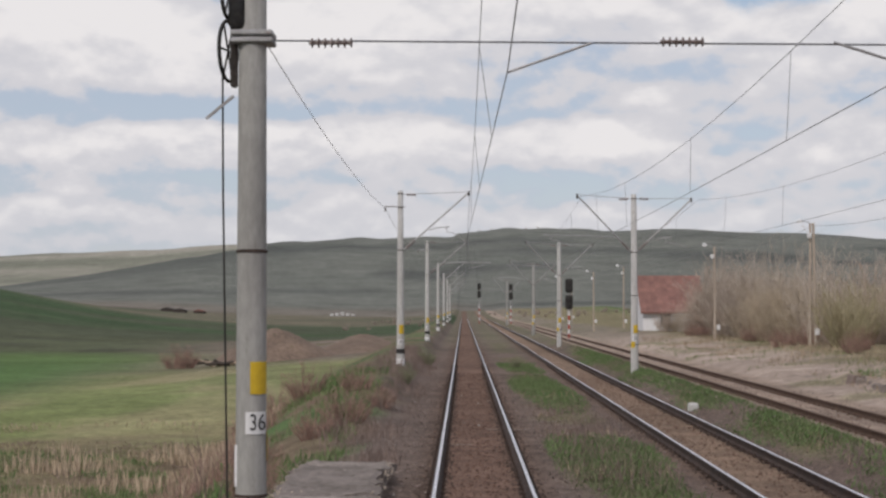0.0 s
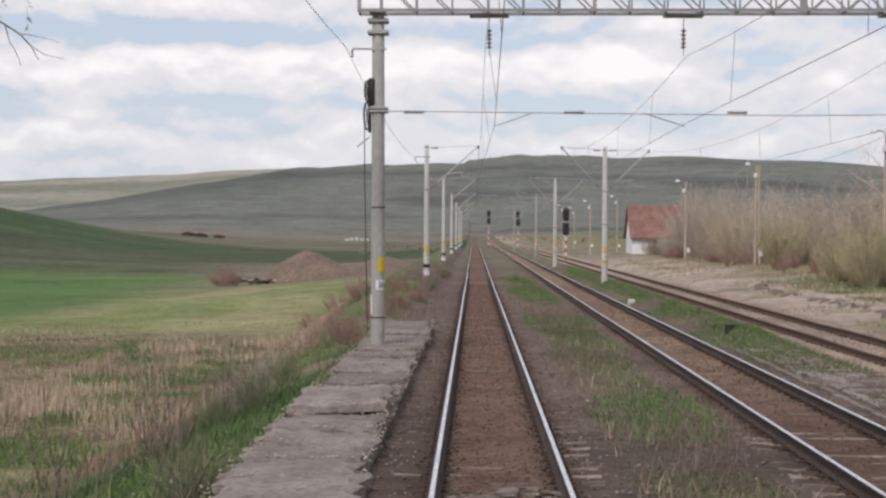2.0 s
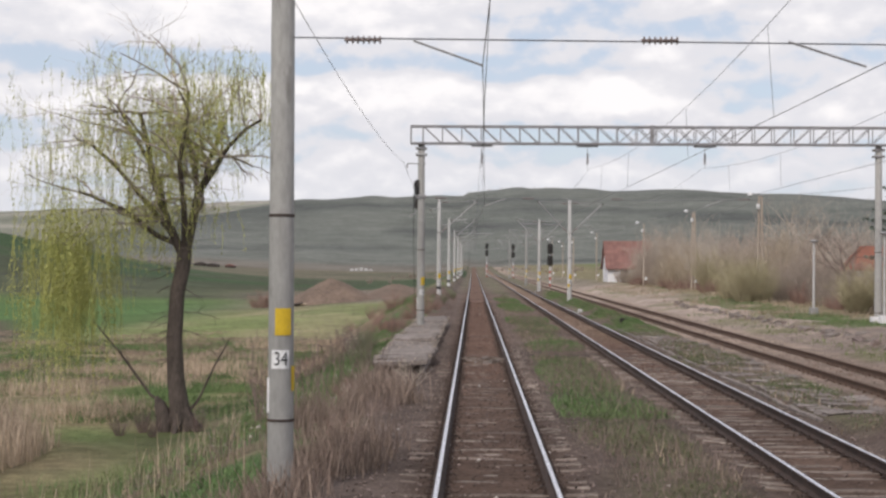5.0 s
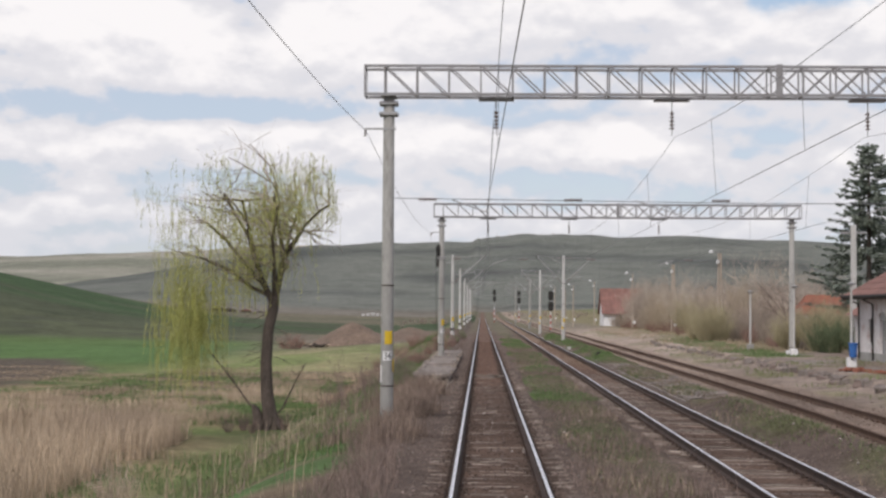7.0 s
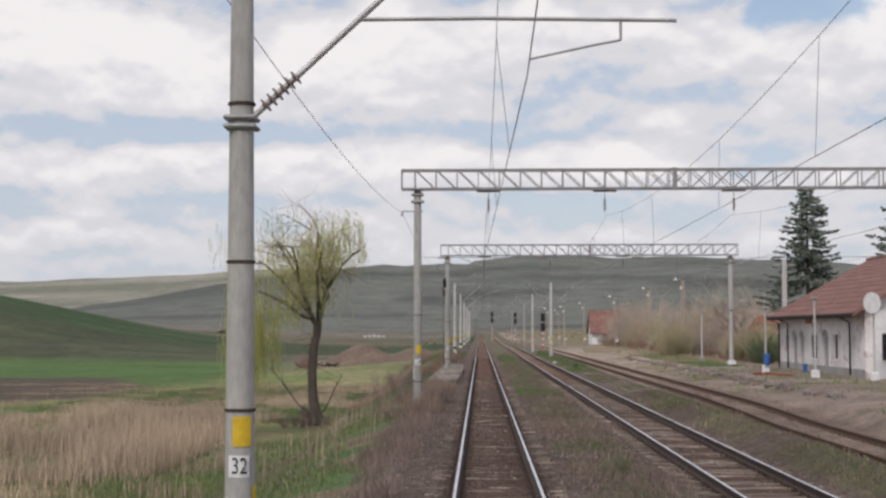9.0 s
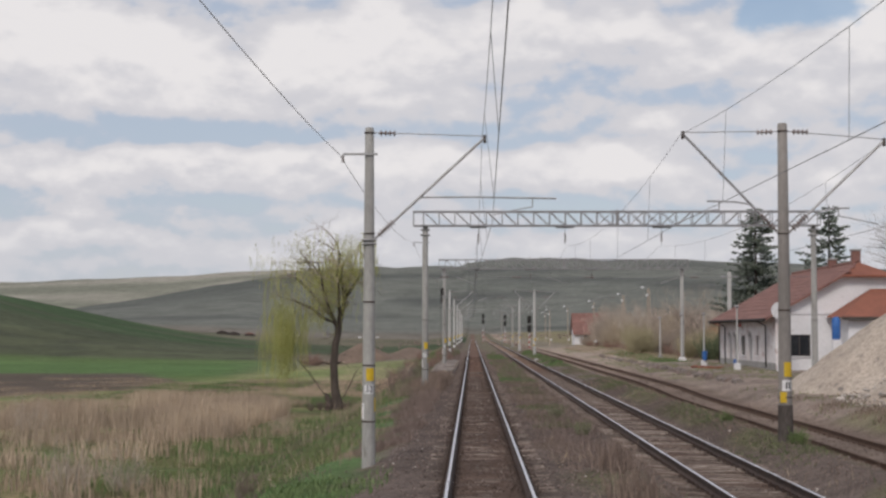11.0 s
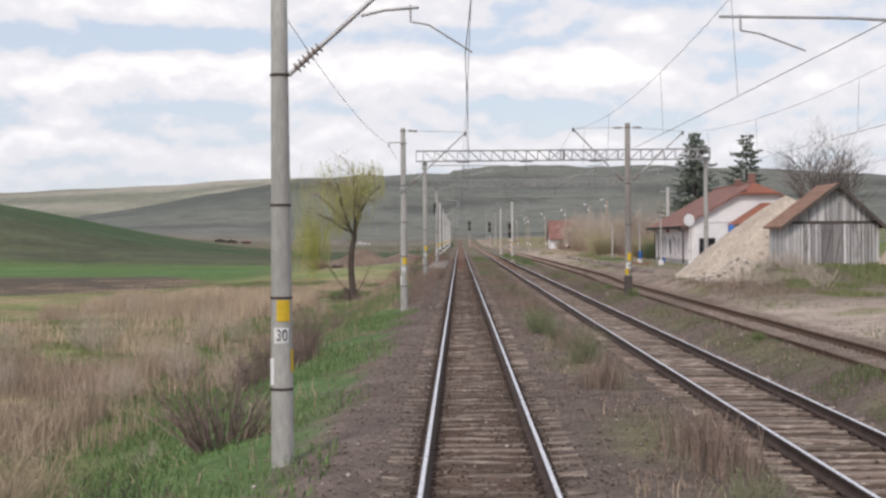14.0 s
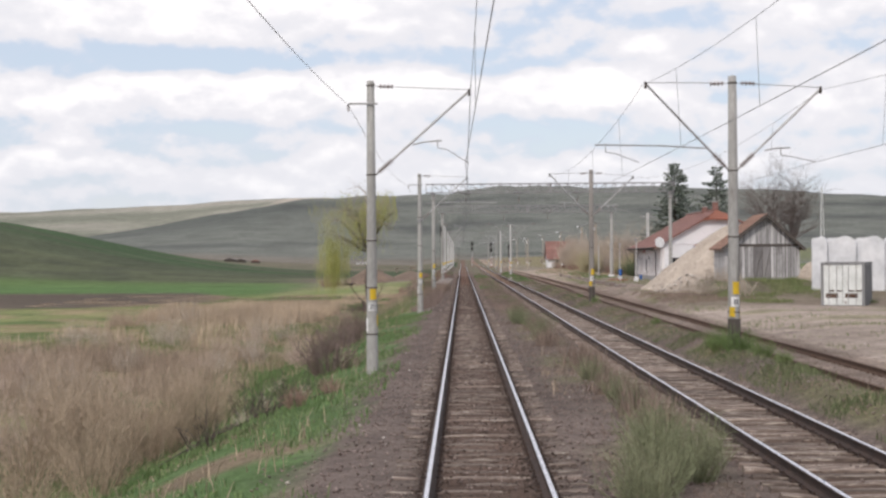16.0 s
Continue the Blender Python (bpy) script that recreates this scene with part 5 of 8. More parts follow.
def gantry(y, x0, x1, zb, zt, pl, pr, tops, text=""):
    """Lattice beam over all the tracks on two concrete poles."""
    g = thing("gantry_beam", 0, y, 0, "long grey steel lattice beam spanning the tracks", "gantry", "lattice gantries")
    dy = 0.32
    for z in (zb, zt):
        for q in (-dy, dy):
            part("chord", Build().bar((x0, q, z), (x1, q, z), 0.06, 0.07), M["truss"], g)
    n = round((x1 - x0 - 0.55) / 0.84)
    step = (x1 - x0 - 0.55) / n
    xs = [x0 + 0.02] + [x0 + 0.55 + i * step for i in range(n + 1)]
    upr = mesh_of("upright", Build().bar((0, 0, zb), (0, 0, zt), 0.04, 0.04), M["truss"])
    dn = mesh_of("diagonal", Build().bar((0.03, 0, zt), (step - 0.03, 0, zb), 0.028, 0.036), M["truss"])
    du = mesh_of("diagonal", Build().bar((0.03, 0, zb), (step - 0.03, 0, zt), 0.028, 0.036), M["truss"])
    cross = mesh_of("cross_bar", Build().bar((0, -dy, 0), (0, dy, 0), 0.04, 0.04), M["truss"])
    for q in (-dy, dy):
        for i, x in enumerate(xs):
            part("upright", upr, None, g).location = (x, q, 0)
            if 0 < i < len(xs) - 1:
                k = i / len(xs)
                if k < 0.62:
                    part("diagonal", dn, None, g).location = (x, q, 0)
                if k > 0.42:
                    part("diagonal", du, None, g).location = (x, q + 0.003, 0)
    for x in xs:
        for z in (zb, zt):
            part("cross_bar", cross, None, g).location = (x, 0, z)
    mid = x0 + (x1 - x0) * 0.503
    part("splice_plate", Build().box(mid - 0.09, -dy - 0.05, zb - 0.06, mid + 0.09, -dy - 0.037, zt + 0.06), M["truss"], g, "bolted splice plate")
    # hangers with insulators for the three wires
    for c in (0.05, 4.7, 9.85):
        part("hanger_plate", Build().box(c - 0.47, -0.2, zb - 0.12, c + 0.47, 0.2, zb - 0.05, 0.01), M["truss"], g)
        part("hanger_rod", Build().tube([(c, 0, zb - 0.1), (c, 0, zb - 0.42)], 0.014, 6), M["galv"], g)
        part("insulator", Build().insulator((c, 0, zb - 0.4), (c, 0, zb - 0.9), 0.07, 5), M["insul"], g, smooth=30)
        part("hanger_rod", Build().tube([(c, 0, zb - 0.88), (c, 0, zb - 1.05)], 0.012, 6), M["galv"], g)
    # cross wire with insulators, steady arms
    zc = 5.72
    part("cross_wire", Build().tube([(pl, 0, zc), ((pl + pr) / 2, 0, zc - 0.1), (pr, 0, zc)], 0.011, 6), M["wire"], g)
    for c in (-1.75, 2.1, 6.0, 11.6):
        part("cross_insulator", Build().insulator((c - 0.25, 0, zc - 0.03), (c + 0.25, 0, zc - 0.03), 0.055, 7), M["insul"], g, smooth=30)
    for c, e in ((1.1 if y > 0 else -1.1, 0.18 if y > 0 else -0.2), (3.75, 4.75), (10.7, 9.8)):
        part("steady_arm", Build().tube([(c, 0, zc - 0.04), (e, 0, 5.36)], 0.016, 6), M["galv"], g)
    for x, zbase, lab in ((pl, -0.3 if y < 0 else 0.1, "l"), (pr, 0.15, "r")):
        p = mast(x, y, zbase, zb - 0.05, 0.172, 0.145, "stout round concrete pole carrying the gantry beam", "concrete", (3.4, 0.75), (1.85, 2.2) if lab == "l" else None, (1.42, 1.66) if lab == "l" else None, text if lab == "l" else "", "gantry poles", 0.42 if y > 0 and lab == "l" else 0.0)
        if lab == "l":
            part("painted_stripe", Build().box(-0.165, -0.1, 0.85, -0.125, -0.085, 1.3), M["white"], p, "white painted stripe")
        for z in (zb - 0.22, zb - 0.5):
            part("collar", Build().box(-0.25, -0.2, z - 0.05, 0.25, 0.2, z + 0.05, 0.02), M["galv"], p, "bolted steel collar")
            for q in (-0.22, 0.22):
                part("bolt", Build().tube([(q, -0.24, z), (q, 0.24, z)], 0.025, 6), M["galv"], p)
        part("cap_plate", Build().box(-0.2, -0.36, zb - 0.05, 0.2, 0.36, zb - 0.045 + 0.0, 0.0), M["galv"], p)
        if lab == "l":
            feeder_bracket(p, zb - 0.9)
        if lab == "r":
            part("painted_foot", Build().box(-0.3, -0.3, zbase - 0.1, 0.3, 0.3, zbase + 0.42, 0.03), M["white"], p, "white painted foot block")
        if lab == "l" and y > 0:
            # tension wheels, cable and weights
            for z, r in ((6.2, 0.24), (5.6, 0.33)):
                b = Build().tube([(-0.27 + 0.15 * r * math.cos(i * math.pi / 10), 0.97 * r * math.cos(i * math.pi / 10), z + r * math.sin(i * math.pi / 10)) for i in range(21)], 0.022, 6)
                wl = part("wheel_rim", b, M["black"], p, "black tension wheel", 40)
                for i in range(3):
                    q = i * math.pi / 3
                    part("spoke", Build().tube([(-0.27 + 0.15 * r * math.cos(q), 0.97 * r * math.cos(q), z + r * math.sin(q)), (-0.27 - 0.15 * r * math.cos(q), -0.97 * r * math.cos(q), z - r * math.sin(q))], 0.012, 5), M["black"], wl)
            part("wheel_bracket", Build().box(-0.24, -0.06, 5.2, -0.165, 0.06, 6.25, 0.02), M["timber"], p)
            part("drum", Build().tube([(-0.15, -0.06, 5.84), (-0.15, -0.06, 5.88), (-0.15, -0.06, 6.44), (-0.15, -0.06, 6.5)], [0.08, 0.11, 0.11, 0.07], 14), M["black"], p, "dark steel weight drum", 40)
            for z in (5.78, 5.7):
                part("collar", Build().box(-0.22, -0.19, z - 0.03, 0.24, 0.19, z + 0.03, 0.015), M["galv"], p, "bolted steel collar")
            part("pull_cable", Build().tube([(-0.33, 0, 5.4), (-0.32, 0.02, 4.0), (-0.25, 0, 0.4)], 0.012, 5), M["black"], p)
            part("stay", Build().bar((-0.2, -0.05, 5.1), (-0.5, -0.05, 4.85), 0.03, 0.03), M["galv"], p)
    return g


make_masts()
gantry(G1, -3.45, 18.25, 8.45, 9.2, -2.8, 17.95, None, "34")
gantry(G2, -3.1, 17.95, 8.1, 8.85, -2.62, 17.45, None, "36")


def hang(b, p, q, sag, r, n=14):
    p, q = Vector(p), Vector(q)
    pts = [p.lerp(q, i / n) - Vector((0, 0, 4 * sag * (i / n) * (1 - i / n))) for i in range(n + 1)]
    b.tube(pts, r, 5)
    return pts


def make_wires():
    def line(name, supports, cx_alt, label):
        w = thing(name, 0, 0, 0, label, "wire", "overhead lines")
        for i in range(len(supports) - 1):
            (xa, ya, za), (xb, yb, zb_) = supports[i], supports[i + 1]
            mb, cb = Build(), Build()
            mpts = hang(mb, (xa, ya, za), (xb, yb, zb_), 0.75, 0.006)
            ca, cb_ = xa + cx_alt[i % 2], xb + cx_alt[(i + 1) % 2]
            hang(cb, (ca, ya, 5.38), (cb_, yb, 5.38), 0.03, 0.007, 6)
            for k in (2, 5, 9, 12):
                f = k / 14
                part("dropper", Build().tube([mpts[k], (ca + (cb_ - ca) * f, ya + (yb - ya) * f, 5.37)], 0.005, 4), M["wire"], w)
            part("messenger_wire", mb, M["wire"], w)
            part("contact_wire", cb, M["wire"], w)
    ys = [-162.3, -116.8, -71.2, G1, G2, 66.0, 111.5, 157.0, 202.0, 247.0, 292.0]
    zl = {G1: 7.38, G2: 7.05}
    line("overhead_line", [(-0.06, y, zl.get(y, 7.4)) for y in ys], (0.24, -0.14), "dark copper overhead line of the main track")
    ys2 = [-162.3, -116.6, -70.3, G1, G2, 70.0, 116.0, 160.0, 250.0]
    line("overhead_line", [(4.78, y, zl.get(y, 7.58)) for y in ys2], (-0.12, 0.15), "dark copper overhead line of the second track")
    line("overhead_line", [(9.75, y, zl.get(y, 7.4)) for y in ys2[:8]], (0.15, -0.15), "dark copper overhead line of the siding")
    fw = thing("feeder_wire", 0, 0, 0, "single dark feeder wire along the poles", "wire")
    fz = {-162.3: 6.98, -116.8: 7.05, -71.2: 6.98, G1: 7.5, G2: 7.25}
    pts = [(-3.45 if y not in (G1, G2) else -3.4, y - 0.12, fz.get(y, 6.82)) for y in ys]
    for p, q in zip(pts, pts[1:]):
        b = Build()
        hang(b, p, q, 0.42, 0.0075)
        part("wire_span", b, M["wire"], fw)
    lw = thing("lighting_cable", 0, 0, 0, "thin cable between the yard lamps", "wire")
    lamp = [(18.4, 54, 7.3), (19.4, 91, 7.4), (17.2, 111, 7.0), (17.3, 172, 7.3)]
    for p, q in zip([(30.0, 20, 8.6)] + lamp, lamp):
        b = Build()
        hang(b, p, q, 0.5, 0.01)
        part("wire_span", b, M["wire"], lw)


make_wires()


def yard_lamp(x, y, zb, zt, twin):
    p = thing("yard_lamp", x, y, 0, "tall slim concrete lamp post with white lamp heads", "lamp post", "yard lamps")
    for q in ((-0.17, 0.17) if twin else (0,)):
        part("post", Build().tube([(q, 0, zb - 0.2), (q * 0.5, 0, zt)], [0.1, 0.065], 10), M["post"], p, smooth=40)
    part("arm", Build().tube([(0, 0, zt - 0.1), (-0.35, -0.1, zt + 0.12), (-0.7, -0.15, zt + 0.14)], 0.025, 6), M["galv"], p)
    hd = part("lamp_head", Build().tube([(-0.7, -0.15, zt + 0.24), (-0.7, -0.15, zt + 0.15), (-0.7, -0.15, zt + 0.02)], [0.05, 0.14, 0.19], 12), M["white"], p, "white enamel lamp head", 40)
    part("floodlight", Build().box(-0.3, -0.3, zt - 0.85, -0.08, -0.12, zt - 0.55, 0.03), M["white"], p)
    part("switch_box", Build().box(0.1, -0.2, zb + 0.95, 0.34, -0.04, zb + 1.3, 0.02), M["white"], p)


for args in ((18.4, 54, 0.3, 7.35, True), (19.4, 91, 0.3, 7.55, True), (17.2, 111, 0.3, 7.05, False), (17.3, 172, 0.2, 7.3, False), (14.0, 172, 0.2, 6.7, False), (13.2, 215, 0.2, 7.0, False), (16.5, 240, 0.2, 7.0, False)):
    yard_lamp(*args)


def platform_post(x, y, zt, white_foot=True, dish=False):
    p = thing("platform_lamp", x, y, 0, "thin pale platform lamp post on a white block" if not dish else "thin post with a white round dish on a white block", "lamp post", "platform posts")
    zb = 0.26
    part("post", Build().tube([(0, 0, zb), (0, 0, zt)], [0.065, 0.05], 10), M["pale"], p, smooth=40)
    part("foot", Build().box(-0.2, -0.2, zb - 0.1, 0.2, 0.2, zb + 0.45, 0.03), M["white" if white_foot else "concrete"], p, "white painted foot block" if white_foot else "")
    if dish:
        b = Build().tube([(-0.28, -0.3, zt - 0.1), (-0.26, -0.36, zt - 0.1), (-0.2, -0.5, zt - 0.1)], [0.06, 0.36, 0.52], 20)
        part("dish", b, M["white"], p, "white satellite dish", 30)
    else:
        part("lamp_head", Build().tube([(0, 0, zt), (0, 0, zt + 0.05), (0, 0, zt + 0.1), (0, 0, zt + 0.16)], [0.05, 0.2, 0.22, 0.06], 12), M["galv"], p, "flat round lamp head", 40)


for args in ((16.75, 31, 3.95, False), (17.05, 19.0, 4.1), (16.6, 4.0, 4.0), (17.1, -7.0, 4.35), (19.0, -11.5, 4.2, True, True)):
    platform_post(*args)
for x, y, zt in ((22.54, 28.0, 7.9),):
    p = thing("utility_pole", x, y, 0.2, "pale square concrete utility pole behind the station", "pole")
    part("shaft", Build().box(-0.16, -0.13, -0.2, 0.16, 0.13, zt, 0.03), M["pale"], p)
    part("cross_arm", Build().box(-0.8, -0.05, zt - 0.5, 0.8, 0.05, zt - 0.38, 0.01), M["galv"], p)


def colour_signal(x, y, zb, zt, mast_r=0.07):
    s = thing("railway_signal", x, y, 0, "black two-head colour light signal on a red and white banded post", "signal", "railway signals")
    n = 6
    top = zb + (zt - zb) * 0.45
    for i in range(n):
        a, c = zb + (top - zb) * i / n, zb + (top - zb) * (i + 1) / n
        part("band", Build().tube([(0, 0, a), (0, 0, c)], mast_r + 0.012, 10), M["white" if i % 2 else "red"], s, smooth=40)
    part("post", Build().tube([(0, 0, zb - 0.2), (0, 0, zt - 0.1)], mast_r, 10), M["galv"], s, smooth=40)
    for k, z in enumerate((zt - 1.3, zt - 2.75)):
        hd = part("signal_head", Build().box(-0.33, -0.2, z, 0.33, 0.0, z + 1.25, 0.12), M["black"], s, "black signal head")
        for j in range(2):
            part("hood", Build().tube([(0, -0.2, z + 0.35 + 0.55 * j), (0, -0.45, z + 0.33 + 0.55 * j)], 0.13, 10), M["black"], hd)
    part("ladder", Build().bar((-0.1, 0.2, zb), (-0.1, 0.12, zt), 0.03, 0.03).bar((0.25, 0.2, zb), (0.25, 0.12, zt), 0.03, 0.03), M["galv"], s)


for args in ((9.0, 139, 0.1, 5.4), (2.63, 285, -0.1, 7.4), (7.75, 262, -0.1, 6.9)):
    colour_signal(*args)


# ---- far house ----
def make_house():
    h = thing("house", 17.3, 154, 0.2, "small white house with a brick-red tiled roof beyond the thicket", "house")
    W, D, H, R = 5.8, 7.0, 2.6, 5.75
    part("front_wall", Build().box(0, 0, 0, W, 0.35, H), M["white_wall"], h)
    part("back_wall", Build().box(0, D - 0.35, 0, W, D, H), M["white_wall"], h)
    for x in (0, W - 0.35):
        gb = Build()
        o = [(0.35, 0), (D - 0.35, 0), (D - 0.35, H), (D / 2, R - 0.15), (0.35, H)]
        v = [(x + q, y, z) for q in (0, 0.35) for y, z in o]
        gb.add(v, [(0, 1, 2, 3, 4)[::-1], (5, 6, 7, 8, 9)] + [(i, (i + 1) % 5, (i + 1) % 5 + 5, i + 5) for i in range(5)])
        part("gable_wall", gb, M["white_wall"], h)
    for s in (0, 1):
        y = -0.5 if s == 0 else D + 0.5
        k = (R - H) / (D / 2)
        top = [(-0.3, y, H - 0.5 * k), (W + 0.3, y, H - 0.5 * k), (W + 0.3, D / 2, R), (-0.3, D / 2, R)]
        v = top + [(p[0], p[1], p[2] - 0.15) for p in top]
        part("roof_slope", Build().add(v, [(0, 1, 2, 3), (7, 6, 5, 4), (0, 4, 5, 1), (1, 5, 6, 2), (2, 6, 7, 3), (3, 7, 4, 0)]), M["tile"], h, "brick-red tile slope")
    window(h, 2.2, 0.0, 0.9, 1.0, 1.2, "y", M["timber"], M["glass"], -0.01)
    roof_tiles(h, "roof_tile", (-0.3, -0.5, H - 0.45), (W + 0.6, 0, 0), Vector((0, D / 2 + 0.5, R - H + 0.45)), 11, 9, M["tile"])
    s = thing("outbuilding", 25.8, 58.0, 0.3, "low outbuilding with an orange tiled roof among bushes", "house")
    part("wall", Build().box(0, 0, 0, 6, 4, 2.2), M["plaster"], s)
    part("roof", Build().add([(-0.4, -0.4, 2.2), (6.4, -0.4, 2.2), (6.4, 4.4, 2.2), (-0.4, 4.4, 2.2), (0.6, 2, 3.9), (5.4, 2, 3.9)], [(3, 2, 1, 0), (0, 1, 5, 4), (1, 2, 5), (2, 3, 4, 5), (3, 0, 4)]), M["tile_new"], s, "orange tiled roof")
    s = thing("lean_to", 21.4, 18.4, 0.3, "low plastered lean-to with an old red roof behind the station", "shed")
    part("wall", Build().box(0, 0, 0, 4.5, 5, 2.3), M["plaster"], s)
    part("roof", Build().add([(-0.4, -0.4, 2.3), (4.9, -0.4, 2.3), (4.9, 5.4, 2.3), (-0.4, 5.4, 2.3), (1.2, 2.4, 3.8), (4.0, 2.4, 3.8)], [(3, 2, 1, 0), (0, 1, 5, 4), (1, 2, 5), (2, 3, 4, 5), (3, 0, 4)]), M["tile"], s, "old red tiled roof")


make_house()


# ---- tracks ----
def rail_outline(cx):
    o = [(-0.075, -0.172), (0.075, -0.172), (0.075, -0.16), (0.012, -0.135), (0.010, -0.05), (0.036, -0.035), (0.036, -0.008), (0.027, -0.002), (-0.027, -0.002), (-0.036, -0.008), (-0.036, -0.035), (-0.010, -0.05), (-0.012, -0.135), (-0.075, -0.16)]
    return [(cx + x, z) for x, z in o]


def sweep(outline, ys, sway):
    """An outline in x and z carried along the line; sway(y) gives its shift in x and z."""
    b, n, m = Build(), len(outline), len(ys)
    v = []
    for y in ys:
        dx, dz = sway(y)
        v += [(x + dx, y, z + dz) for x, z in outline]
    f = [(j * n + i, (j + 1) * n + i, (j + 1) * n + (i + 1) % n, j * n + (i + 1) % n) for j in range(m - 1) for i in range(n)]
    return b.add(v, f + [tuple(range(n)), tuple(range(m * n - 1, (m - 1) * n - 1, -1))])


def make_track(cx, label, shiny, seed):
    t = thing("railway_track", cx, 0, 0, label, "railway track", "parallel tracks")
    side = M["rust"] if shiny else M["oldrust"]
    ys = [-230, 430] if shiny else [-230] + [-168 + 3 * i for i in range(90)] + [430]
    for s in (-0.75, 0.75):
        def sway(y):
            return (0, 0) if shiny else (0.025 * rough(s * 9, y, 7.0, 71), siding_z(y) + 0.022 * rough(s * 5, y, 6.0, 72))
        r = part("rail", sweep(rail_outline(s), ys, sway), side, t, "rust-brown steel rail")
        part("running_surface", sweep([(s - 0.03, -0.004), (s + 0.03, -0.004), (s + 0.024, 0.0), (s - 0.024, 0.0)], ys, sway), M["head"] if shiny else M["oldrust"], r, "bright polished rail head" if shiny else "dull rusty rail head")
    rng = random.Random(seed)
    meshes = []
    for k in range(4):
        # one beam with a worn, uneven top
        b, m = Build(), 7
        v = []
        for q in range(m):
            x = -1.28 + 2.56 * q / (m - 1)
            top = -0.193 + (0.008 if cx == T2 else 0) + rng.uniform(-0.02, 0.012) + (0.022 if q in (0, m - 1) else 0)
            y0_, y1_ = -0.10 + rng.uniform(-0.015, 0.015), 0.10 + rng.uniform(-0.04, 0.01)
            v += [(x, y0_, -0.3), (x, y0_, top - 0.02), (x, y0_ + 0.03, top), (x, y1_ - 0.03, top + rng.uniform(-0.01, 0.01)), (x, y1_, top - 0.02), (x, y1_, -0.3)]
        f = [(q * 6 + i, q * 6 + 6 + i, q * 6 + 6 + (i + 1) % 6, q * 6 + (i + 1) % 6) for q in range(m - 1) for i in range(6)]
        b.add(v, f + [tuple(range(6)), tuple(range(6 * m - 1, 6 * m - 7, -1))])
        meshes.append(mesh_of("sleeper", b, M["sleeper"]))
    y0, n = -168.0, 300
    drop = (lambda y: 0.0) if shiny else siding_z
    for i in range(n):
        o = part("sleeper", meshes[i % 4], None, t)
        o.matrix_local = pose(rng.uniform(-0.03, 0.03), y0 + 0.6 * i + rng.uniform(-0.02, 0.02), rng.uniform(-0.006, 0.012) - 0.016 * ease(-95, -75, y0 + 0.6 * i) - 0.028 * ease(3, 12, y0 + 0.6 * i) + drop(y0 + 0.6 * i), rng.uniform(-2.5, 2.5), rng.uniform(-0.7, 0.7), rng.uniform(-0.8, 0.8))
    far = Build()
    for i in range(n, 560):
        y = y0 + 0.6 * i
        far.box(-1.28, y - 0.1, -0.3, 1.28, y + 0.1, -0.222 + rng.uniform(-0.015, 0.01))
    tagged(part("far_sleeper", far, M["sleeper"], t), kind="stuff")
    fx = Build()
    for i in range(420):
        y = y0 + 0.6 * i
        for s in (-0.75, 0.75):
            d = drop(y)
            fx.box(s - 0.15, y - 0.07, d - 0.2, s + 0.15, y + 0.07, d - 0.168)
            for q in (-0.11, 0.11):
                fx.box(s + q - 0.018, y - 0.018, d - 0.168, s + q + 0.018, y + 0.018, d - 0.13)
    tagged(part("rail_fixing", fx, side, t), kind="stuff")


make_track(T1, "main running track with bright worn rails on old sleepers", True, 1)
make_track(T2, "second running track with worn rails on old sleepers", True, 2)
make_track(T3, "rusty siding track half sunk in pale dirt", False, 3)


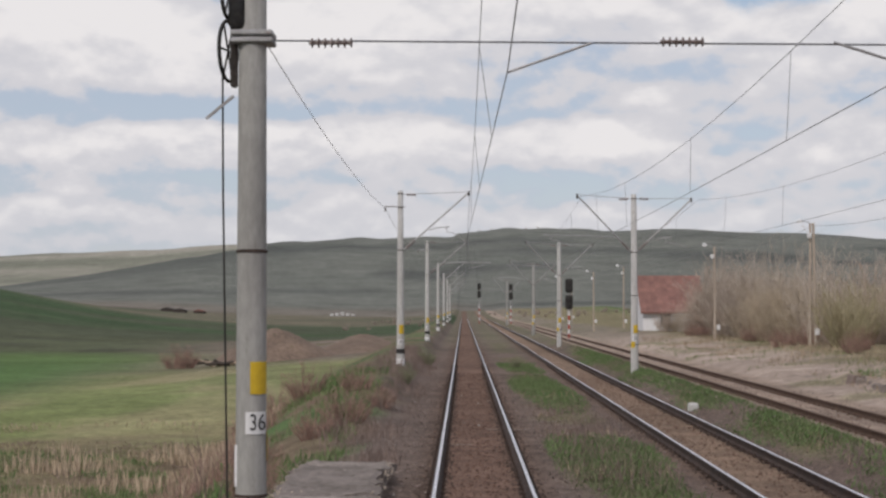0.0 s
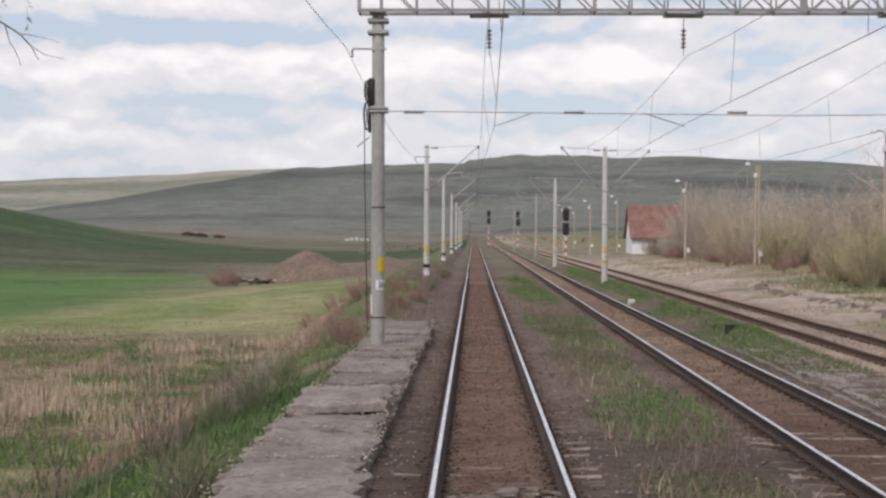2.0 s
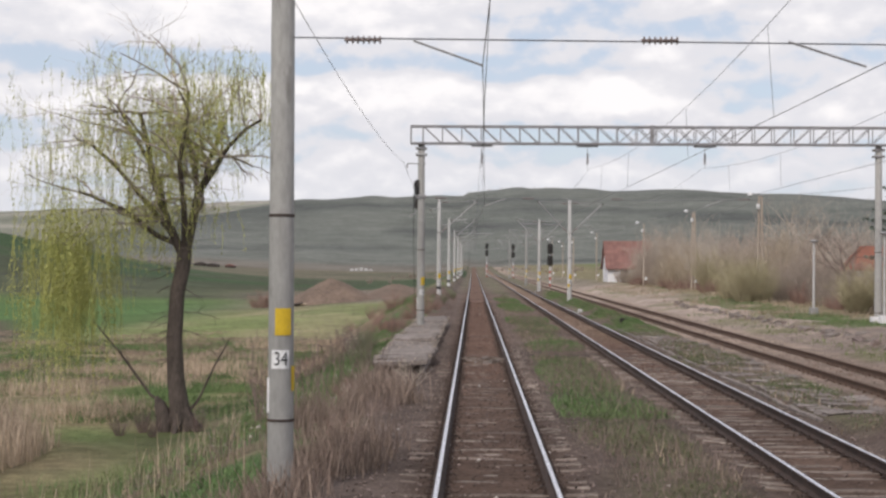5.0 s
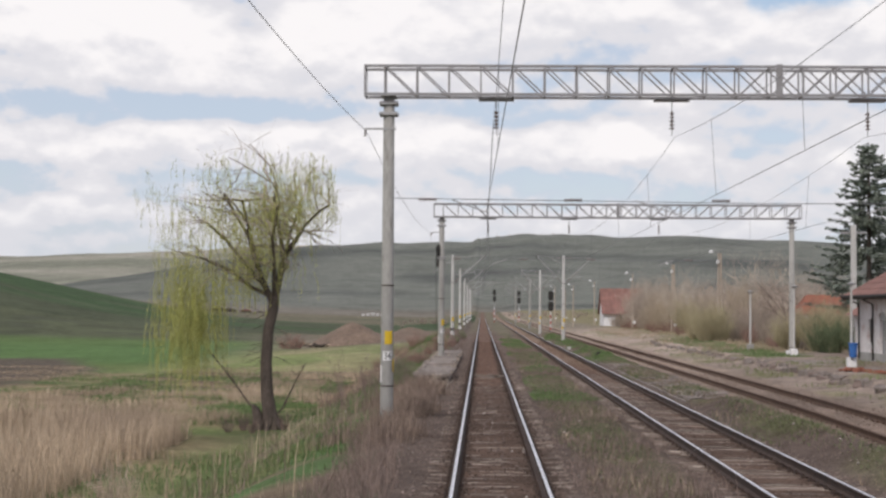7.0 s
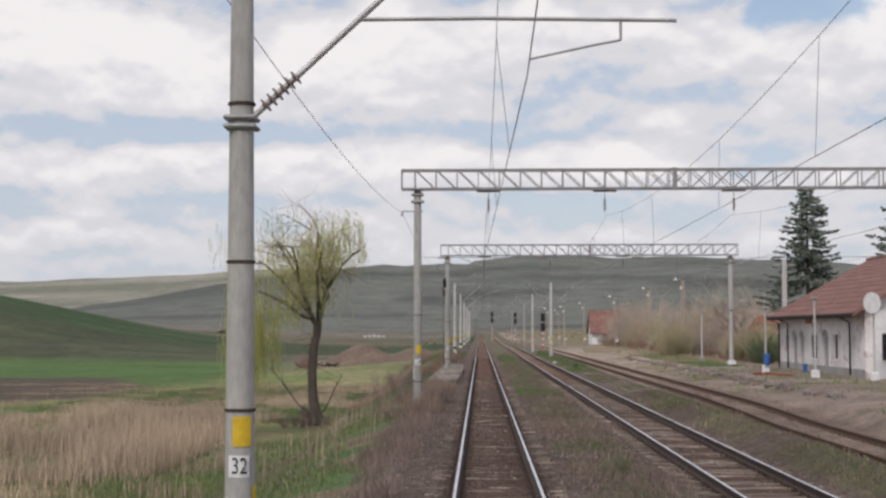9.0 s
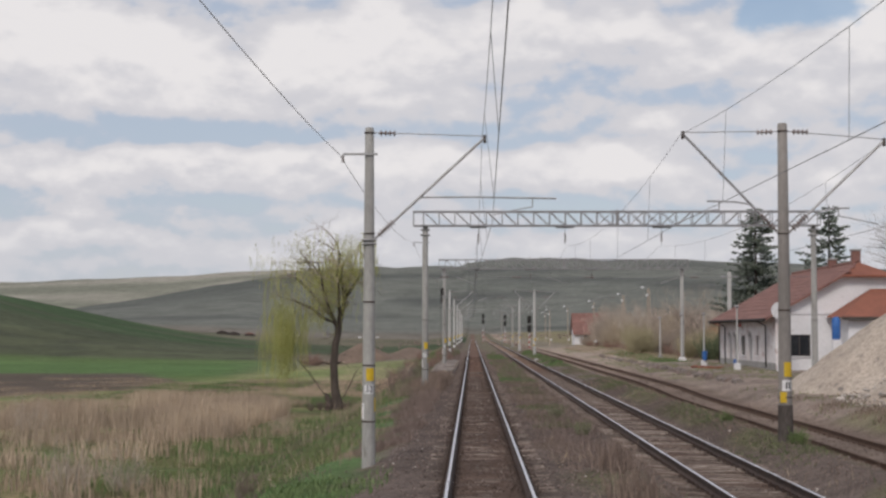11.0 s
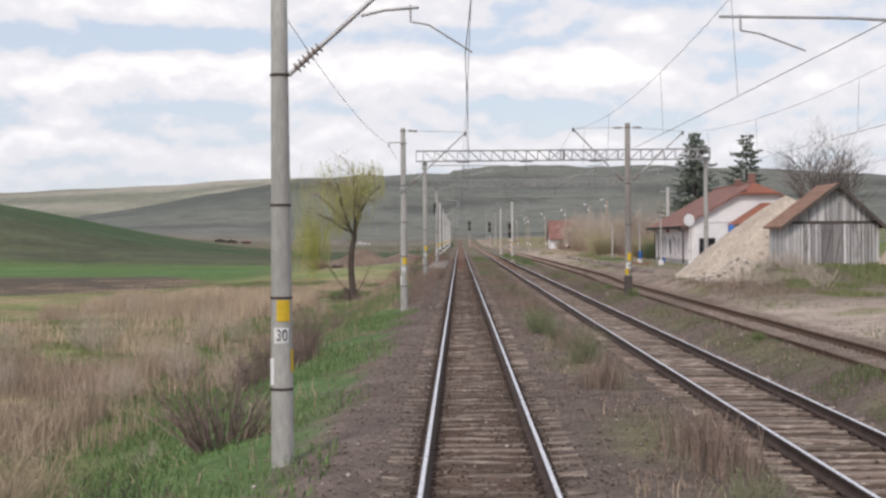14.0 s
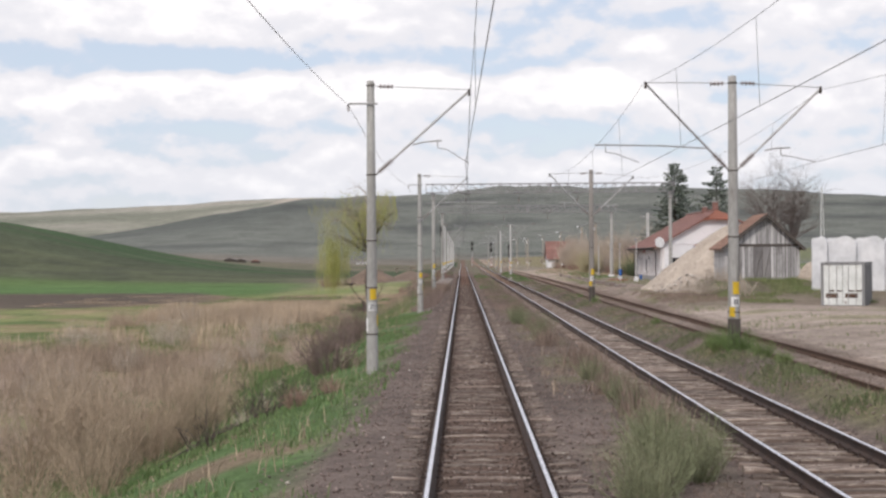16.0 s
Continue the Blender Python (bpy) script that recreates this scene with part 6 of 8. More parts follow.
def make_ballast():
    rng = random.Random(31)
    pts = []
    dark = []
    red = []
    for i in range(86000):
        c = rng.choice((T1, T1, T1, T2, T2, T3))
        x = c + rng.gauss(0, 1.3)
        y = -166 + 240 * rng.random() ** 1.45
        if x < -3.6 + 0.5 * rough(x, y, 2.5, 44):
            continue
        if abs(abs(x - c) - 0.75) < 0.24:
            if abs(abs(x - c) - 0.75) > 0.09:
                dark.append((x, y, ground_z(x, y) + rng.uniform(0.0, 0.02), rng.uniform(0.018, 0.034)))
            continue
        if y > -6 and abs(x - c) < 1.0:
            red.append((x, y, ground_z(x, y) + rng.uniform(0.005, 0.025), rng.uniform(0.014, 0.028)))
            continue
        if abs(x - c) < 0.55 and rng.random() < 0.82:
            dark.append((x, y, ground_z(x, y) + rng.uniform(0.0, 0.015), rng.uniform(0.012, 0.024)))
            continue
        if 1.1 < abs(x - c) < 1.3 and abs(((y + 168.0) / 0.6 + 0.5) % 1 - 0.5) < 0.22:
            continue
        onsl = abs(((y + 168.0) / 0.6 + 0.5) % 1 - 0.5) < 0.22 and abs(x - c) < 1.28
        if onsl and rng.random() < 0.6:
            continue
        pts.append((x, y, ground_z(x, y) + (0.02 if onsl else 0.0) + rng.uniform(0.0, 0.025), rng.uniform(0.016, 0.036)))
    for i in range(22000):
        c = rng.choice((T1, T1, T2))
        x = c + rng.choice((-0.75, 0.75)) + rng.choice((-1, 1)) * (0.05 + abs(rng.gauss(0, 0.13)))
        y = -166 + 240 * rng.random() ** 1.3
        dark.append((x, y, ground_z(x, y) + rng.uniform(0.005, 0.025), rng.uniform(0.012, 0.026)))
    # dark band by the rails: real grime plus rail shade put into the stones
    stones("ballast", dark, M["stained"], "rust-stained ballast along the rails, darkened further for the rails' shade", 7)
    stones("ballast", red, M["redstone"], "rust-red crushed stone between the rails", 6)
    stones("ballast", pts, M["stones"], "dirty brown crushed stone ballast", 8)
    pale = [(rng.choice((-1.6, 1.9, 2.4, 0.2, 6.8, -2.2, 12.8, 13.5)) + rng.gauss(0, 0.4), rng.uniform(-165, 60), 0, rng.uniform(0.014, 0.042)) for i in range(420)]
    stones("litter_stones", [(x, y, ground_z(x, y) + 0.03, s) for x, y, z, s in pale], M["rubble"], "scattered pale stones and chips", 9)


make_ballast()


def make_bank_litter():
    """Pale stones, rubble and bits of rubbish on the bank by the end of the platform."""
    rng = random.Random(37)
    pts = []
    for i in range(260):
        x, y = rng.uniform(-8.5, -3.3), rng.gauss(-5.5, 4.5) if i % 3 else rng.uniform(-12, 24)
        pts.append((x, y, ground_z(x, y) + 0.03, rng.choice((0.02, 0.03, 0.05, 0.08, 0.12))))
    stones("litter_stones", pts, M["rubble"], "pale stones and rubble on the bank by the platform", 21, 0.6)
    pts = []
    for i in range(240):
        y = rng.uniform(-78, -58)
        x = -6.4 - 0.06 * (y + 66) + rng.gauss(0, 0.45)
        pts.append((x, y, ground_z(x, y) + 0.03, rng.choice((0.02, 0.03, 0.05, 0.08))))
    stones("litter_stones", pts, M["gravel"], "pale stones washed out along the foot of the bank", 22, 0.6)
    for i in range(16):
        x, y = rng.uniform(-8.0, -3.4), rng.uniform(-10, 6)
        b = Build().box(-rng.uniform(0.04, 0.1), -0.05, 0, rng.uniform(0.04, 0.1), 0.05, rng.uniform(0.04, 0.09), 0.015)
        b.v = [(q[0] + rng.uniform(-0.02, 0.02), q[1] + rng.uniform(-0.02, 0.02), q[2] + rng.uniform(-0.01, 0.02)) for q in b.v]
        o = new("litter", mesh_of("litter", b, M["white"]))
        o.matrix_world = pose(x, y, ground_z(x, y) - 0.005, 0, 0, rng.uniform(0, 180))
        tagged(o, "scrap of white rubbish lying in the grass", "litter", "litter on the bank")


make_bank_litter()


def make_platform():
    p = thing("side_platform", -2.3, -4.2, 0, "low platform of cracked grey concrete slabs", "platform", kind="structure")
    rng = random.Random(13)
    def slab_mesh(l):
        """A slab with crumbled edges, a worn lip along both sides and a crack or two."""
        nx, ny = 10, max(6, int(l / 0.16))
        b = Build()
        top = []
        for j in range(ny + 1):
            for i in range(nx + 1):
                u, v = i / nx, j / ny
                ex, ey = (i in (0, nx)), (j in (0, ny))
                x = -0.76 + 1.52 * u + rng.uniform(-0.1, 0.07) * ex * (1 if i else -1) + rng.uniform(-0.015, 0.015)
                y = 0.08 + (l - 0.19) * v + rng.uniform(-0.035, 0.035) * ey + rng.uniform(-0.01, 0.01)
                z = rng.uniform(-0.008, 0.008) + (0.018 if i in (1, nx - 1) else 0) - (rng.uniform(0, 0.06) if ex or ey else 0)
                top.append((x, y, z))
        m = nx + 1
        rim = [i for i in range(m)] + [j * m + nx for j in range(1, ny + 1)] + [ny * m + i for i in range(nx - 1, -1, -1)] + [j * m for j in range(ny - 1, 0, -1)]
        f = [(j * m + i, j * m + i + 1, (j + 1) * m + i + 1, (j + 1) * m + i) for j in range(ny) for i in range(nx)]
        k = len(top)
        low = [(top[i][0] * 0.97, top[i][1], -0.14) for i in rim]
        n = len(rim)
        f += [(rim[(i + 1) % n], rim[i], k + i, k + (i + 1) % n) for i in range(n)] + [tuple(k + i for i in range(n - 1, -1, -1))]
        return b.add(top + low, f)
    y = 0.0
    while y < 35.5:
        l = rng.choice((1.1, 1.42, 1.42, 1.42, 2.6))
        o = part("slab", slab_mesh(l), M["slab"], p)
        o.matrix_local = pose(rng.uniform(-0.11, 0.09), y, 0.13 + rng.uniform(-0.08, 0.05), rng.uniform(-3, 3), rng.uniform(-2.5, 2.5), rng.uniform(-2.2, 2.2))
        y += l
    chips = [(-2.3 + rng.choice((-0.76, 0.76)) + rng.uniform(-0.1, 0.08), rng.uniform(-4.1, 31), 0.13 + rng.uniform(-0.05, 0.03), rng.uniform(0.008, 0.024)) for i in range(900)]
    chips += [(-2.3 + rng.uniform(-0.75, 0.75), -4.2 + 1.42 * rng.randint(0, 24) + rng.uniform(-0.05, 0.1), 0.12, rng.uniform(0.01, 0.032)) for i in range(420)]
    stones("crumbled_concrete", chips, M["gravel"], "pale crumbled concrete chips on the slabs", 12)
    for x in (-0.62, 0.55):
        part("footing", Build().box(x, 0.25, -0.9, x + 0.14, 35.8, 0.0), M["slab"], p)
    c = thing("crossing", 0, 1.3, -0.13, "broken stone slabs of a foot crossing between the rails", "crossing", kind="structure")
    for i in range(70):
        w, d = rng.uniform(0.04, 0.15), rng.uniform(0.05, 0.12)
        b = Build().box(-w, -d / 2, -0.08, w, d / 2, 0.02, 0.02)
        b.v = [(q[0] + rng.uniform(-0.04, 0.04), q[1] + rng.uniform(-0.03, 0.03), q[2]) for q in b.v]
        o = part("stone_slab", b, M["sleeper" if i % 5 else "slab"], c)
        o.matrix_local = pose(rng.uniform(-0.6, 0.62), rng.gauss(0, 0.55), rng.uniform(-0.05, 0.01), rng.uniform(-9, 9), rng.uniform(-9, 9), rng.uniform(-35, 35))
    # low worn platform between the second track and the siding
    pv = thing("old_paving", 7.2, 0, 0, "low worn platform of sunken grey paving slabs between tracks", "paving", kind="structure")
    for j in range(38):
        for i in range(3):
            x, y = -0.42 + 0.62 * i + rng.uniform(-0.04, 0.04), -15.5 + 1.02 * j + rng.uniform(-0.05, 0.05)
            if rng.random() < 0.22:
                continue
            w, d = rng.uniform(0.24, 0.3), rng.uniform(0.36, 0.49)
            b = Build().box(-w, -d, -0.08, w, d, 0.02, 0.015)
            b.v = [(q[0] + rng.uniform(-0.04, 0.04), q[1] + rng.uniform(-0.05, 0.05), q[2] + rng.uniform(-0.01, 0.01)) for q in b.v]
            o = part("paving_slab", b, M["slab"], pv)
            o.matrix_local = pose(x, y, ground_z(7.2 + x, y) + rng.uniform(-0.03, 0.012), rng.uniform(-2, 2), rng.uniform(-3, 3), rng.uniform(-5, 5))
    for j in range(42):
        y = -16 + 0.95 * j
        b = Build().box(-0.05, -0.45, -0.2, 0.05, 0.45, 0.05, 0.02)
        o = part("kerb_stone", b, M["slab"], pv)
        o.matrix_local = pose(-0.87 + rng.uniform(-0.03, 0.03), y, -0.16 + rng.uniform(-0.04, 0.02), rng.uniform(-2, 2), rng.uniform(-6, 6), rng.uniform(-2, 2))
    bits = [(7.2 + rng.uniform(-0.7, 1.1), rng.uniform(-15, 22), 0, rng.uniform(0.015, 0.06)) for i in range(160)]
    stones("crumbled_concrete", [(x, y, ground_z(x, y) + 0.03, q) for x, y, z, q in bits], M["gravel"], "pale broken bits on the old paving", 14, 0.4)


make_platform()


# ---- plants ----
def blades(name, n, place, hmin, hmax, width, lean, mat_, label, seed, category="grass", segs=2):
    """Blades of grass or reed in one mesh; place(rs, n) gives x and y."""
    rs = np.random.RandomState(seed)
    xy = place(rs, n)
    n = len(xy)
    z = np.array([ground_z(x, y) for x, y in xy]) - 0.02
    h = hmin + (hmax - hmin) * rs.rand(n) ** 1.3
    a, l = rs.rand(n) * 6.283, lean * h * (0.3 + rs.rand(n))
    side = np.stack([np.cos(a * 3.1), np.sin(a * 3.1), np.zeros(n)], 1) * (width * (0.6 + 0.8 * rs.rand(n)))[:, None]
    off = np.stack([np.cos(a) * l, np.sin(a) * l], 1)
    base = np.column_stack([xy, z])
    mid = base + np.column_stack([off * 0.3, h * 0.6])
    tip = base + np.column_stack([off, h])
    co = np.stack([base - side, base + side, mid + side * 0.8, mid - side * 0.8, tip], 1).reshape(-1, 3)
    k = np.arange(n)[:, None] * 5
    me = fast(name, co, k + np.array([[0, 1, 2, 3]]), k + np.array([[3, 2, 4]]))
    me.materials.append(mat_)
    return tagged(new(name, me), label, category, kind="stuff")


def scatter(x0, x1, y0, y1, s=6.0, cut=-0.1, seed=1.0, near=1.0):
    """Random places in a strip, thinned to patches; near > 1 crowds them towards the strip's first y."""
    def place(rs, n):
        out = []
        while len(out) < n:
            x, y = x0 + (x1 - x0) * rs.rand(), y0 + (y1 - y0) * rs.rand() ** near
            if rough(x, y, s, seed) > cut + 0.25 * (rs.rand() - 0.5):
                out.append((x, y))
        return np.array(out)
    return place


def verge(x0, x1, y0, y1, s, cut, seed):
    """Like scatter, but thinning out raggedly towards both long sides."""
    def place(rs, n):
        out = []
        while len(out) < n:
            x, y = x0 + (x1 - x0) * rs.rand(), y0 + (y1 - y0) * rs.rand()
            u = abs(2 * (x - x0) / (x1 - x0) - 1)
            if rough(x, y * 0.6, s, seed) + 0.6 * rough(x, y, 7.0, seed + 3) > cut + 0.7 * u * u * u + 0.75 * (rs.rand() - 0.5):
                out.append((x, y))
        return np.array(out)
    return place


def tufts(x0, x1, y0, y1, count, spread, seed):
    def place(rs, n):
        c = np.column_stack([x0 + (x1 - x0) * rs.rand(count), y0 + (y1 - y0) * rs.rand(count)])
        return c[rs.randint(0, count, n)] + rs.randn(n, 2) * spread
    return place


def make_grass():
    blades("reeds", 27000, scatter(-31, -13.2, -29, 9, 9.0, 0.0, 21), 0.5, 1.7, 0.013, 0.3, M["reed"], "dense bed of dry tan reeds", 1, "reeds")
    blades("reeds", 9000, scatter(-31, -13.2, 8, 36, 5.0, 0.1, 21), 0.2, 0.8, 0.011, 0.45, M["reed"], "thin low dry reeds in the meadow", 41, "reeds")
    blades("reeds", 28000, scatter(-31, -11.8, -106, -69, 6.0, 0.04, 21), 0.4, 1.4, 0.012, 0.32, M["reed_dark"], "bed of browner broken reeds", 24, "reeds")
    blades("reeds", 2600, scatter(-31, -13.0, -70, -28, 4.0, 0.22, 25), 0.5, 1.3, 0.022, 0.25, M["reed"], "scattered reeds in wet grass", 25, "reeds")
    blades("grass", 22000, scatter(-30, -9.5, -72, -26, 4.0, -0.1, 43), 0.1, 0.4, 0.016, 0.5, M["weed"], "olive wet grass between the reeds", 26)
    blades("reeds", 2000, scatter(-13, -9.5, -106, -6, 4.0, 0.16, 24), 0.4, 1.0, 0.016, 0.22, M["dry"], "thin fringe of dry reeds on the bank", 2, "reeds")
    blades("grass", 46000, verge(-11.0, -2.0, -168, -70, 3.2, -0.2, 20), 0.06, 0.22, 0.011, 0.5, M["grass"], "fresh green grass on the bank", 3)
    blades("grass", 26000, verge(-11.0, -3.6, -72, 2, 3.2, -0.1, 20), 0.06, 0.24, 0.011, 0.5, M["weed"], "dull green grass on the bank", 37)
    blades("grass", 26000, verge(-9.6, -2.9, -76, 2, 3.2, -0.02, 64), 0.05, 0.2, 0.011, 0.6, M["grass"], "fresh green patches on the bank", 43)
    blades("dry_grass", 9000, verge(-11.0, -3.0, -72, -4, 3.0, 0.08, 57), 0.06, 0.3, 0.008, 0.7, M["husk"], "dead brown grass among the green", 38)
    blades("grass", 24000, scatter(-14, -2.9, 10, 60, 4.0, -0.05, 26), 0.1, 0.3, 0.013, 0.5, M["grass"], "green grass beside the platform", 4)
    blades("grass", 24000, scatter(-15, -8, -168, -6, 4.0, -0.2, 36), 0.12, 0.4, 0.014, 0.5, M["grass"], "green grass at the foot of the bank", 16)
    blades("grass", 30000, scatter(-34, -11.5, 9, 66, 4.5, 0.04, 65), 0.08, 0.3, 0.016, 0.6, M["grass"], "fresh green patches in the meadow", 44)
    blades("reeds", 5200, scatter(-17, -6.6, 27, 66, 4.0, 0.06, 37), 0.25, 0.7, 0.016, 0.25, M["reed"], "strip of short dry reeds below the platform", 17, "reeds")
    blades("reeds", 3600, scatter(-9.6, -6.0, 20, 62, 4.0, -0.05, 38), 0.25, 0.6, 0.010, 0.4, M["russet"], "strip of dry reeds along the bank", 18, "reeds")
    blades("grass", 40000, scatter(-8.2, -3.05, -10, 24, 3.0, -0.3, 47), 0.06, 0.2, 0.011, 0.6, M["grass"], "fresh grass along the platform", 29)
    blades("dry_grass", 24000, scatter(-28, -8.5, 26, 70, 2.6, 0.02, 39), 0.05, 0.22, 0.012, 0.8, M["dead"], "matted dead grass on the slope", 19)
    blades("dry_grass", 1600, scatter(-10, -5.6, -30, 62, 3.0, 0.1, 27), 0.2, 0.6, 0.009, 0.45, M["dry"], "bleached dry grass beside the platform", 5)
    blades("dry_grass", 6500, tufts(-4.0, -1.9, -34, -5, 26, 0.32, 6), 0.25, 0.8, 0.008, 0.45, M["dead"], "dry grass tufts round the pole foot", 6)
    blades("dry_grass", 1800, scatter(-9, -3.0, -165, -40, 3.5, 0.15, 28), 0.15, 0.5, 0.009, 0.5, M["dry"], "dry stalks on the bank", 7)
    blades("weeds", 20000, verge(1.3, 3.6, -60, 95, 3.4, 0.2, 22), 0.03, 0.15, 0.008, 0.8, M["verge"], "low green weeds between the tracks", 8)
    blades("weeds", 16000, verge(1.2, 3.7, -165, 95, 1.3, 0.12, 23), 0.03, 0.12, 0.009, 0.9, M["dead"], "grey-brown dead weeds between the tracks", 27)
    blades("weeds", 36000, verge(6.0, 8.4, -165, 110, 3.4, 0.12, 29), 0.03, 0.14, 0.008, 0.8, M["verge"], "low green weeds beside the siding", 9)
    blades("weeds", 9000, verge(6.0, 8.4, -165, 80, 1.3, 0.15, 30), 0.03, 0.12, 0.009, 0.9, M["dead"], "grey-brown dead weeds beside the siding", 28)
    blades("weeds", 13000, verge(1.2, 3.9, -75, 50, 2.6, 0.05, 52), 0.08, 0.36, 0.005, 0.55, M["husk"], "wispy purplish dead weeds between the tracks", 32)
    blades("weeds", 6000, verge(6.0, 8.4, -120, 80, 2.6, 0.1, 53), 0.06, 0.26, 0.005, 0.55, M["husk"], "wispy purplish dead weeds beside the siding", 33)
    blades("weeds", 9500, verge(-3.5, -1.7, -68, -4, 2.6, 0.0, 54), 0.12, 0.5, 0.006, 0.5, M["husk"], "wispy dead grass on the ballast shoulder", 34)
    blades("weeds", 5000, verge(-4.2, -1.5, 30, 90, 2.6, -0.05, 55), 0.12, 0.5, 0.007, 0.5, M["husk"], "wispy dead grass beyond the platform", 35)
    blades("grass", 30000, verge(1.4, 3.7, -16, 86, 5.0, -0.08, 58), 0.04, 0.17, 0.009, 0.7, M["grass"], "fresh grass between the tracks", 39)
    blades("grass", 26000, verge(6.1, 8.5, 20, 100, 5.0, -0.25, 59), 0.04, 0.16, 0.011, 0.7, M["grass"], "fresh grass beside the siding", 40)
    blades("cattail_stalk", 260, scatter(-8.2, -3.4, -48, -6, 3.0, 0.0, 56), 0.6, 1.5, 0.009, 0.12, M["dry"], "tall single bleached stalks on the bank", 36)
    blades("dry_grass", 1100, scatter(1.6, 3.4, -165, 60, 2.6, 0.3, 30), 0.1, 0.35, 0.008, 0.5, M["dry"], "dead stalks between the tracks", 10)
    blades("dry_grass", 1000, scatter(6.2, 8.4, -165, 60, 2.6, 0.28, 31), 0.08, 0.3, 0.008, 0.5, M["dry"], "dead stalks beside the siding", 11)
    blades("grass", 9000, scatter(14.4, 17.6, 16, 64, 3.0, -0.05, 40), 0.05, 0.2, 0.013, 0.6, M["grass"], "grass along the old platform edge", 20)
    blades("dry_grass", 5000, scatter(-9.5, -4.6, -150, -40, 2.2, 0.16, 41), 0.03, 0.15, 0.010, 0.9, M["dry"], "matted dead stalks on the bank", 21)
    blades("weeds", 4500, scatter(6.3, 8.2, -136, -104, 2.5, 0.0, 42), 0.06, 0.24, 0.008, 0.5, M["verge"], "rank grass round the pole foot", 22)
    blades("dry_grass", 7000, scatter(12.2, 17.5, -68, -46, 3.0, -0.05, 63), 0.06, 0.3, 0.009, 0.6, M["dead"], "rough brown grass between the siding and the shed", 42)
    blades("grass", 9000, scatter(15.6, 24, -70, -52, 3.0, 0.05, 32), 0.08, 0.28, 0.013, 0.5, M["weed"], "rough grass on the bank below the shed", 12)
    blades("dry_grass", 6000, scatter(13.5, 22, 26, 130, 4.0, 0.05, 33), 0.1, 0.4, 0.014, 0.5, M["dry"], "dry grass at the edge of the thicket", 13)
    blades("grass", 9000, scatter(12.0, 19, -110, 120, 4.0, 0.12, 34), 0.06, 0.22, 0.013, 0.5, M["weed"], "patches of grass on the yard", 14)
    blades("dry_grass", 12000, scatter(-55, -12, 30, 80, 8.0, 0.1, 35), 0.08, 0.28, 0.02, 0.5, M["dry"], "pale tussocks in the meadow", 15)


def at_points(points, spread):
    def place(rs, n):
        c = np.array(points)
        return c[rs.randint(0, len(points), n)] + rs.randn(n, 2) * spread
    return place


make_grass()
blades("dead_stalk", 2600, at_points([(2.95, -117.5), (3.05, -119.0), (3.0, -131.0), (2.9, -126.2), (2.7, -98.0), (2.5, -108.0), (3.0, -134.0), (2.8, -74.0), (2.6, -80.0)], (0.22, 0.5)), 0.25, 0.85, 0.008, 0.35, M["dead"], "clumps of tall dead stalks beside the second track", 31)


def bush_mesh(name, stems, h, spread, mat_, seed, twigs=5, r=0.012, dome=0.25):
    """Stems that fan out from one root, with twigs and finer twigs; dome: how much lower the outer stems end."""
    rng = random.Random(seed)
    b = Build()
    for i in range(stems):
        a, o = rng.uniform(0, 6.283), rng.uniform(0.02, 1) ** 0.6
        hh = h * rng.uniform(0.6, 1.05) * (1 - dome * o * o)
        bx, by = math.cos(a) * spread * 0.25 * o, math.sin(a) * spread * 0.25 * o
        pts, q = [], Vector((bx, by, -0.1))
        out = Vector((math.cos(a), math.sin(a), 0))
        way = (out * o * spread / h + Vector((0, 0, 1.0))).normalized()
        for k in range(5):
            pts.append(q.copy())
            way = (way + Vector((rng.gauss(0, 0.13), rng.gauss(0, 0.13), 0.04)) + out * 0.1 * dome * o).normalized()
            q = q + way * hh / 4
        b.tube(pts, [r, r * 0.85, r * 0.65, r * 0.45, r * 0.2], 3, False)
        for j in range(twigs):
            k = rng.randint(1, 3)
            p = pts[k].lerp(pts[k + 1], rng.random())
            w = (way + Vector((rng.gauss(0, 0.7), rng.gauss(0, 0.7), rng.uniform(-0.2, 0.4)))).normalized()
            l = hh * rng.uniform(0.12, 0.3)
            b.spike(p, p + w * l, r * 0.55)
            p2, w2 = p + w * l * rng.uniform(0.3, 0.8), (w + Vector((rng.gauss(0, 0.7), rng.gauss(0, 0.7), rng.gauss(0, 0.4)))).normalized()
            b.spike(p2, p2 + w2 * l * 0.65, r * 0.42)
    return mesh_of(name, b, mat_)


BROOM = [(2.2, -88.5, 0.9), (2.9, -63, 0.55), (2.6, -102.5, 1.0), (2.75, -122.5, 0.75), (2.1, -139.9, 1.2), (2.75, -139.0, 1.0), (1.85, -141.3, 0.95), (3.0, -137.6, 0.9), (2.45, -137.2, 1.0), (2.75, -134.6, 0.8), (2.85, -130.5, 0.8), (2.85, -127.5, 0.7), (7.1, -114.9, 0.85), (7.7, -116, 0.8), (7.2, -62, 0.5), (8.0, -84, 0.4), (2.55, -55, 0.6), (-2.2, 82, 1.1), (2.3, 80, 0.75), (-2.4, 60, 0.7), (7.2, -100, 0.4), (12.6, -122, 0.6), (7.5, -122, 0.6), (2.2, -91, 1.0), (2.5, -94, 0.8), (-3.75, 3.5, 1.2)]


def place_bushes(name, meshes, places, label, group, category="bush"):
    rng = random.Random(len(places) + 17)
    for i, (x, y, s) in enumerate(places):
        o = new(name, meshes[i % len(meshes)])
        o.matrix_world = pose(x, y, ground_z(x, y), 0, 0, rng.uniform(0, 360)) @ Matrix.Diagonal((s, s, s * rng.uniform(0.85, 1.15), 1))
        tagged(o, label, category, group)


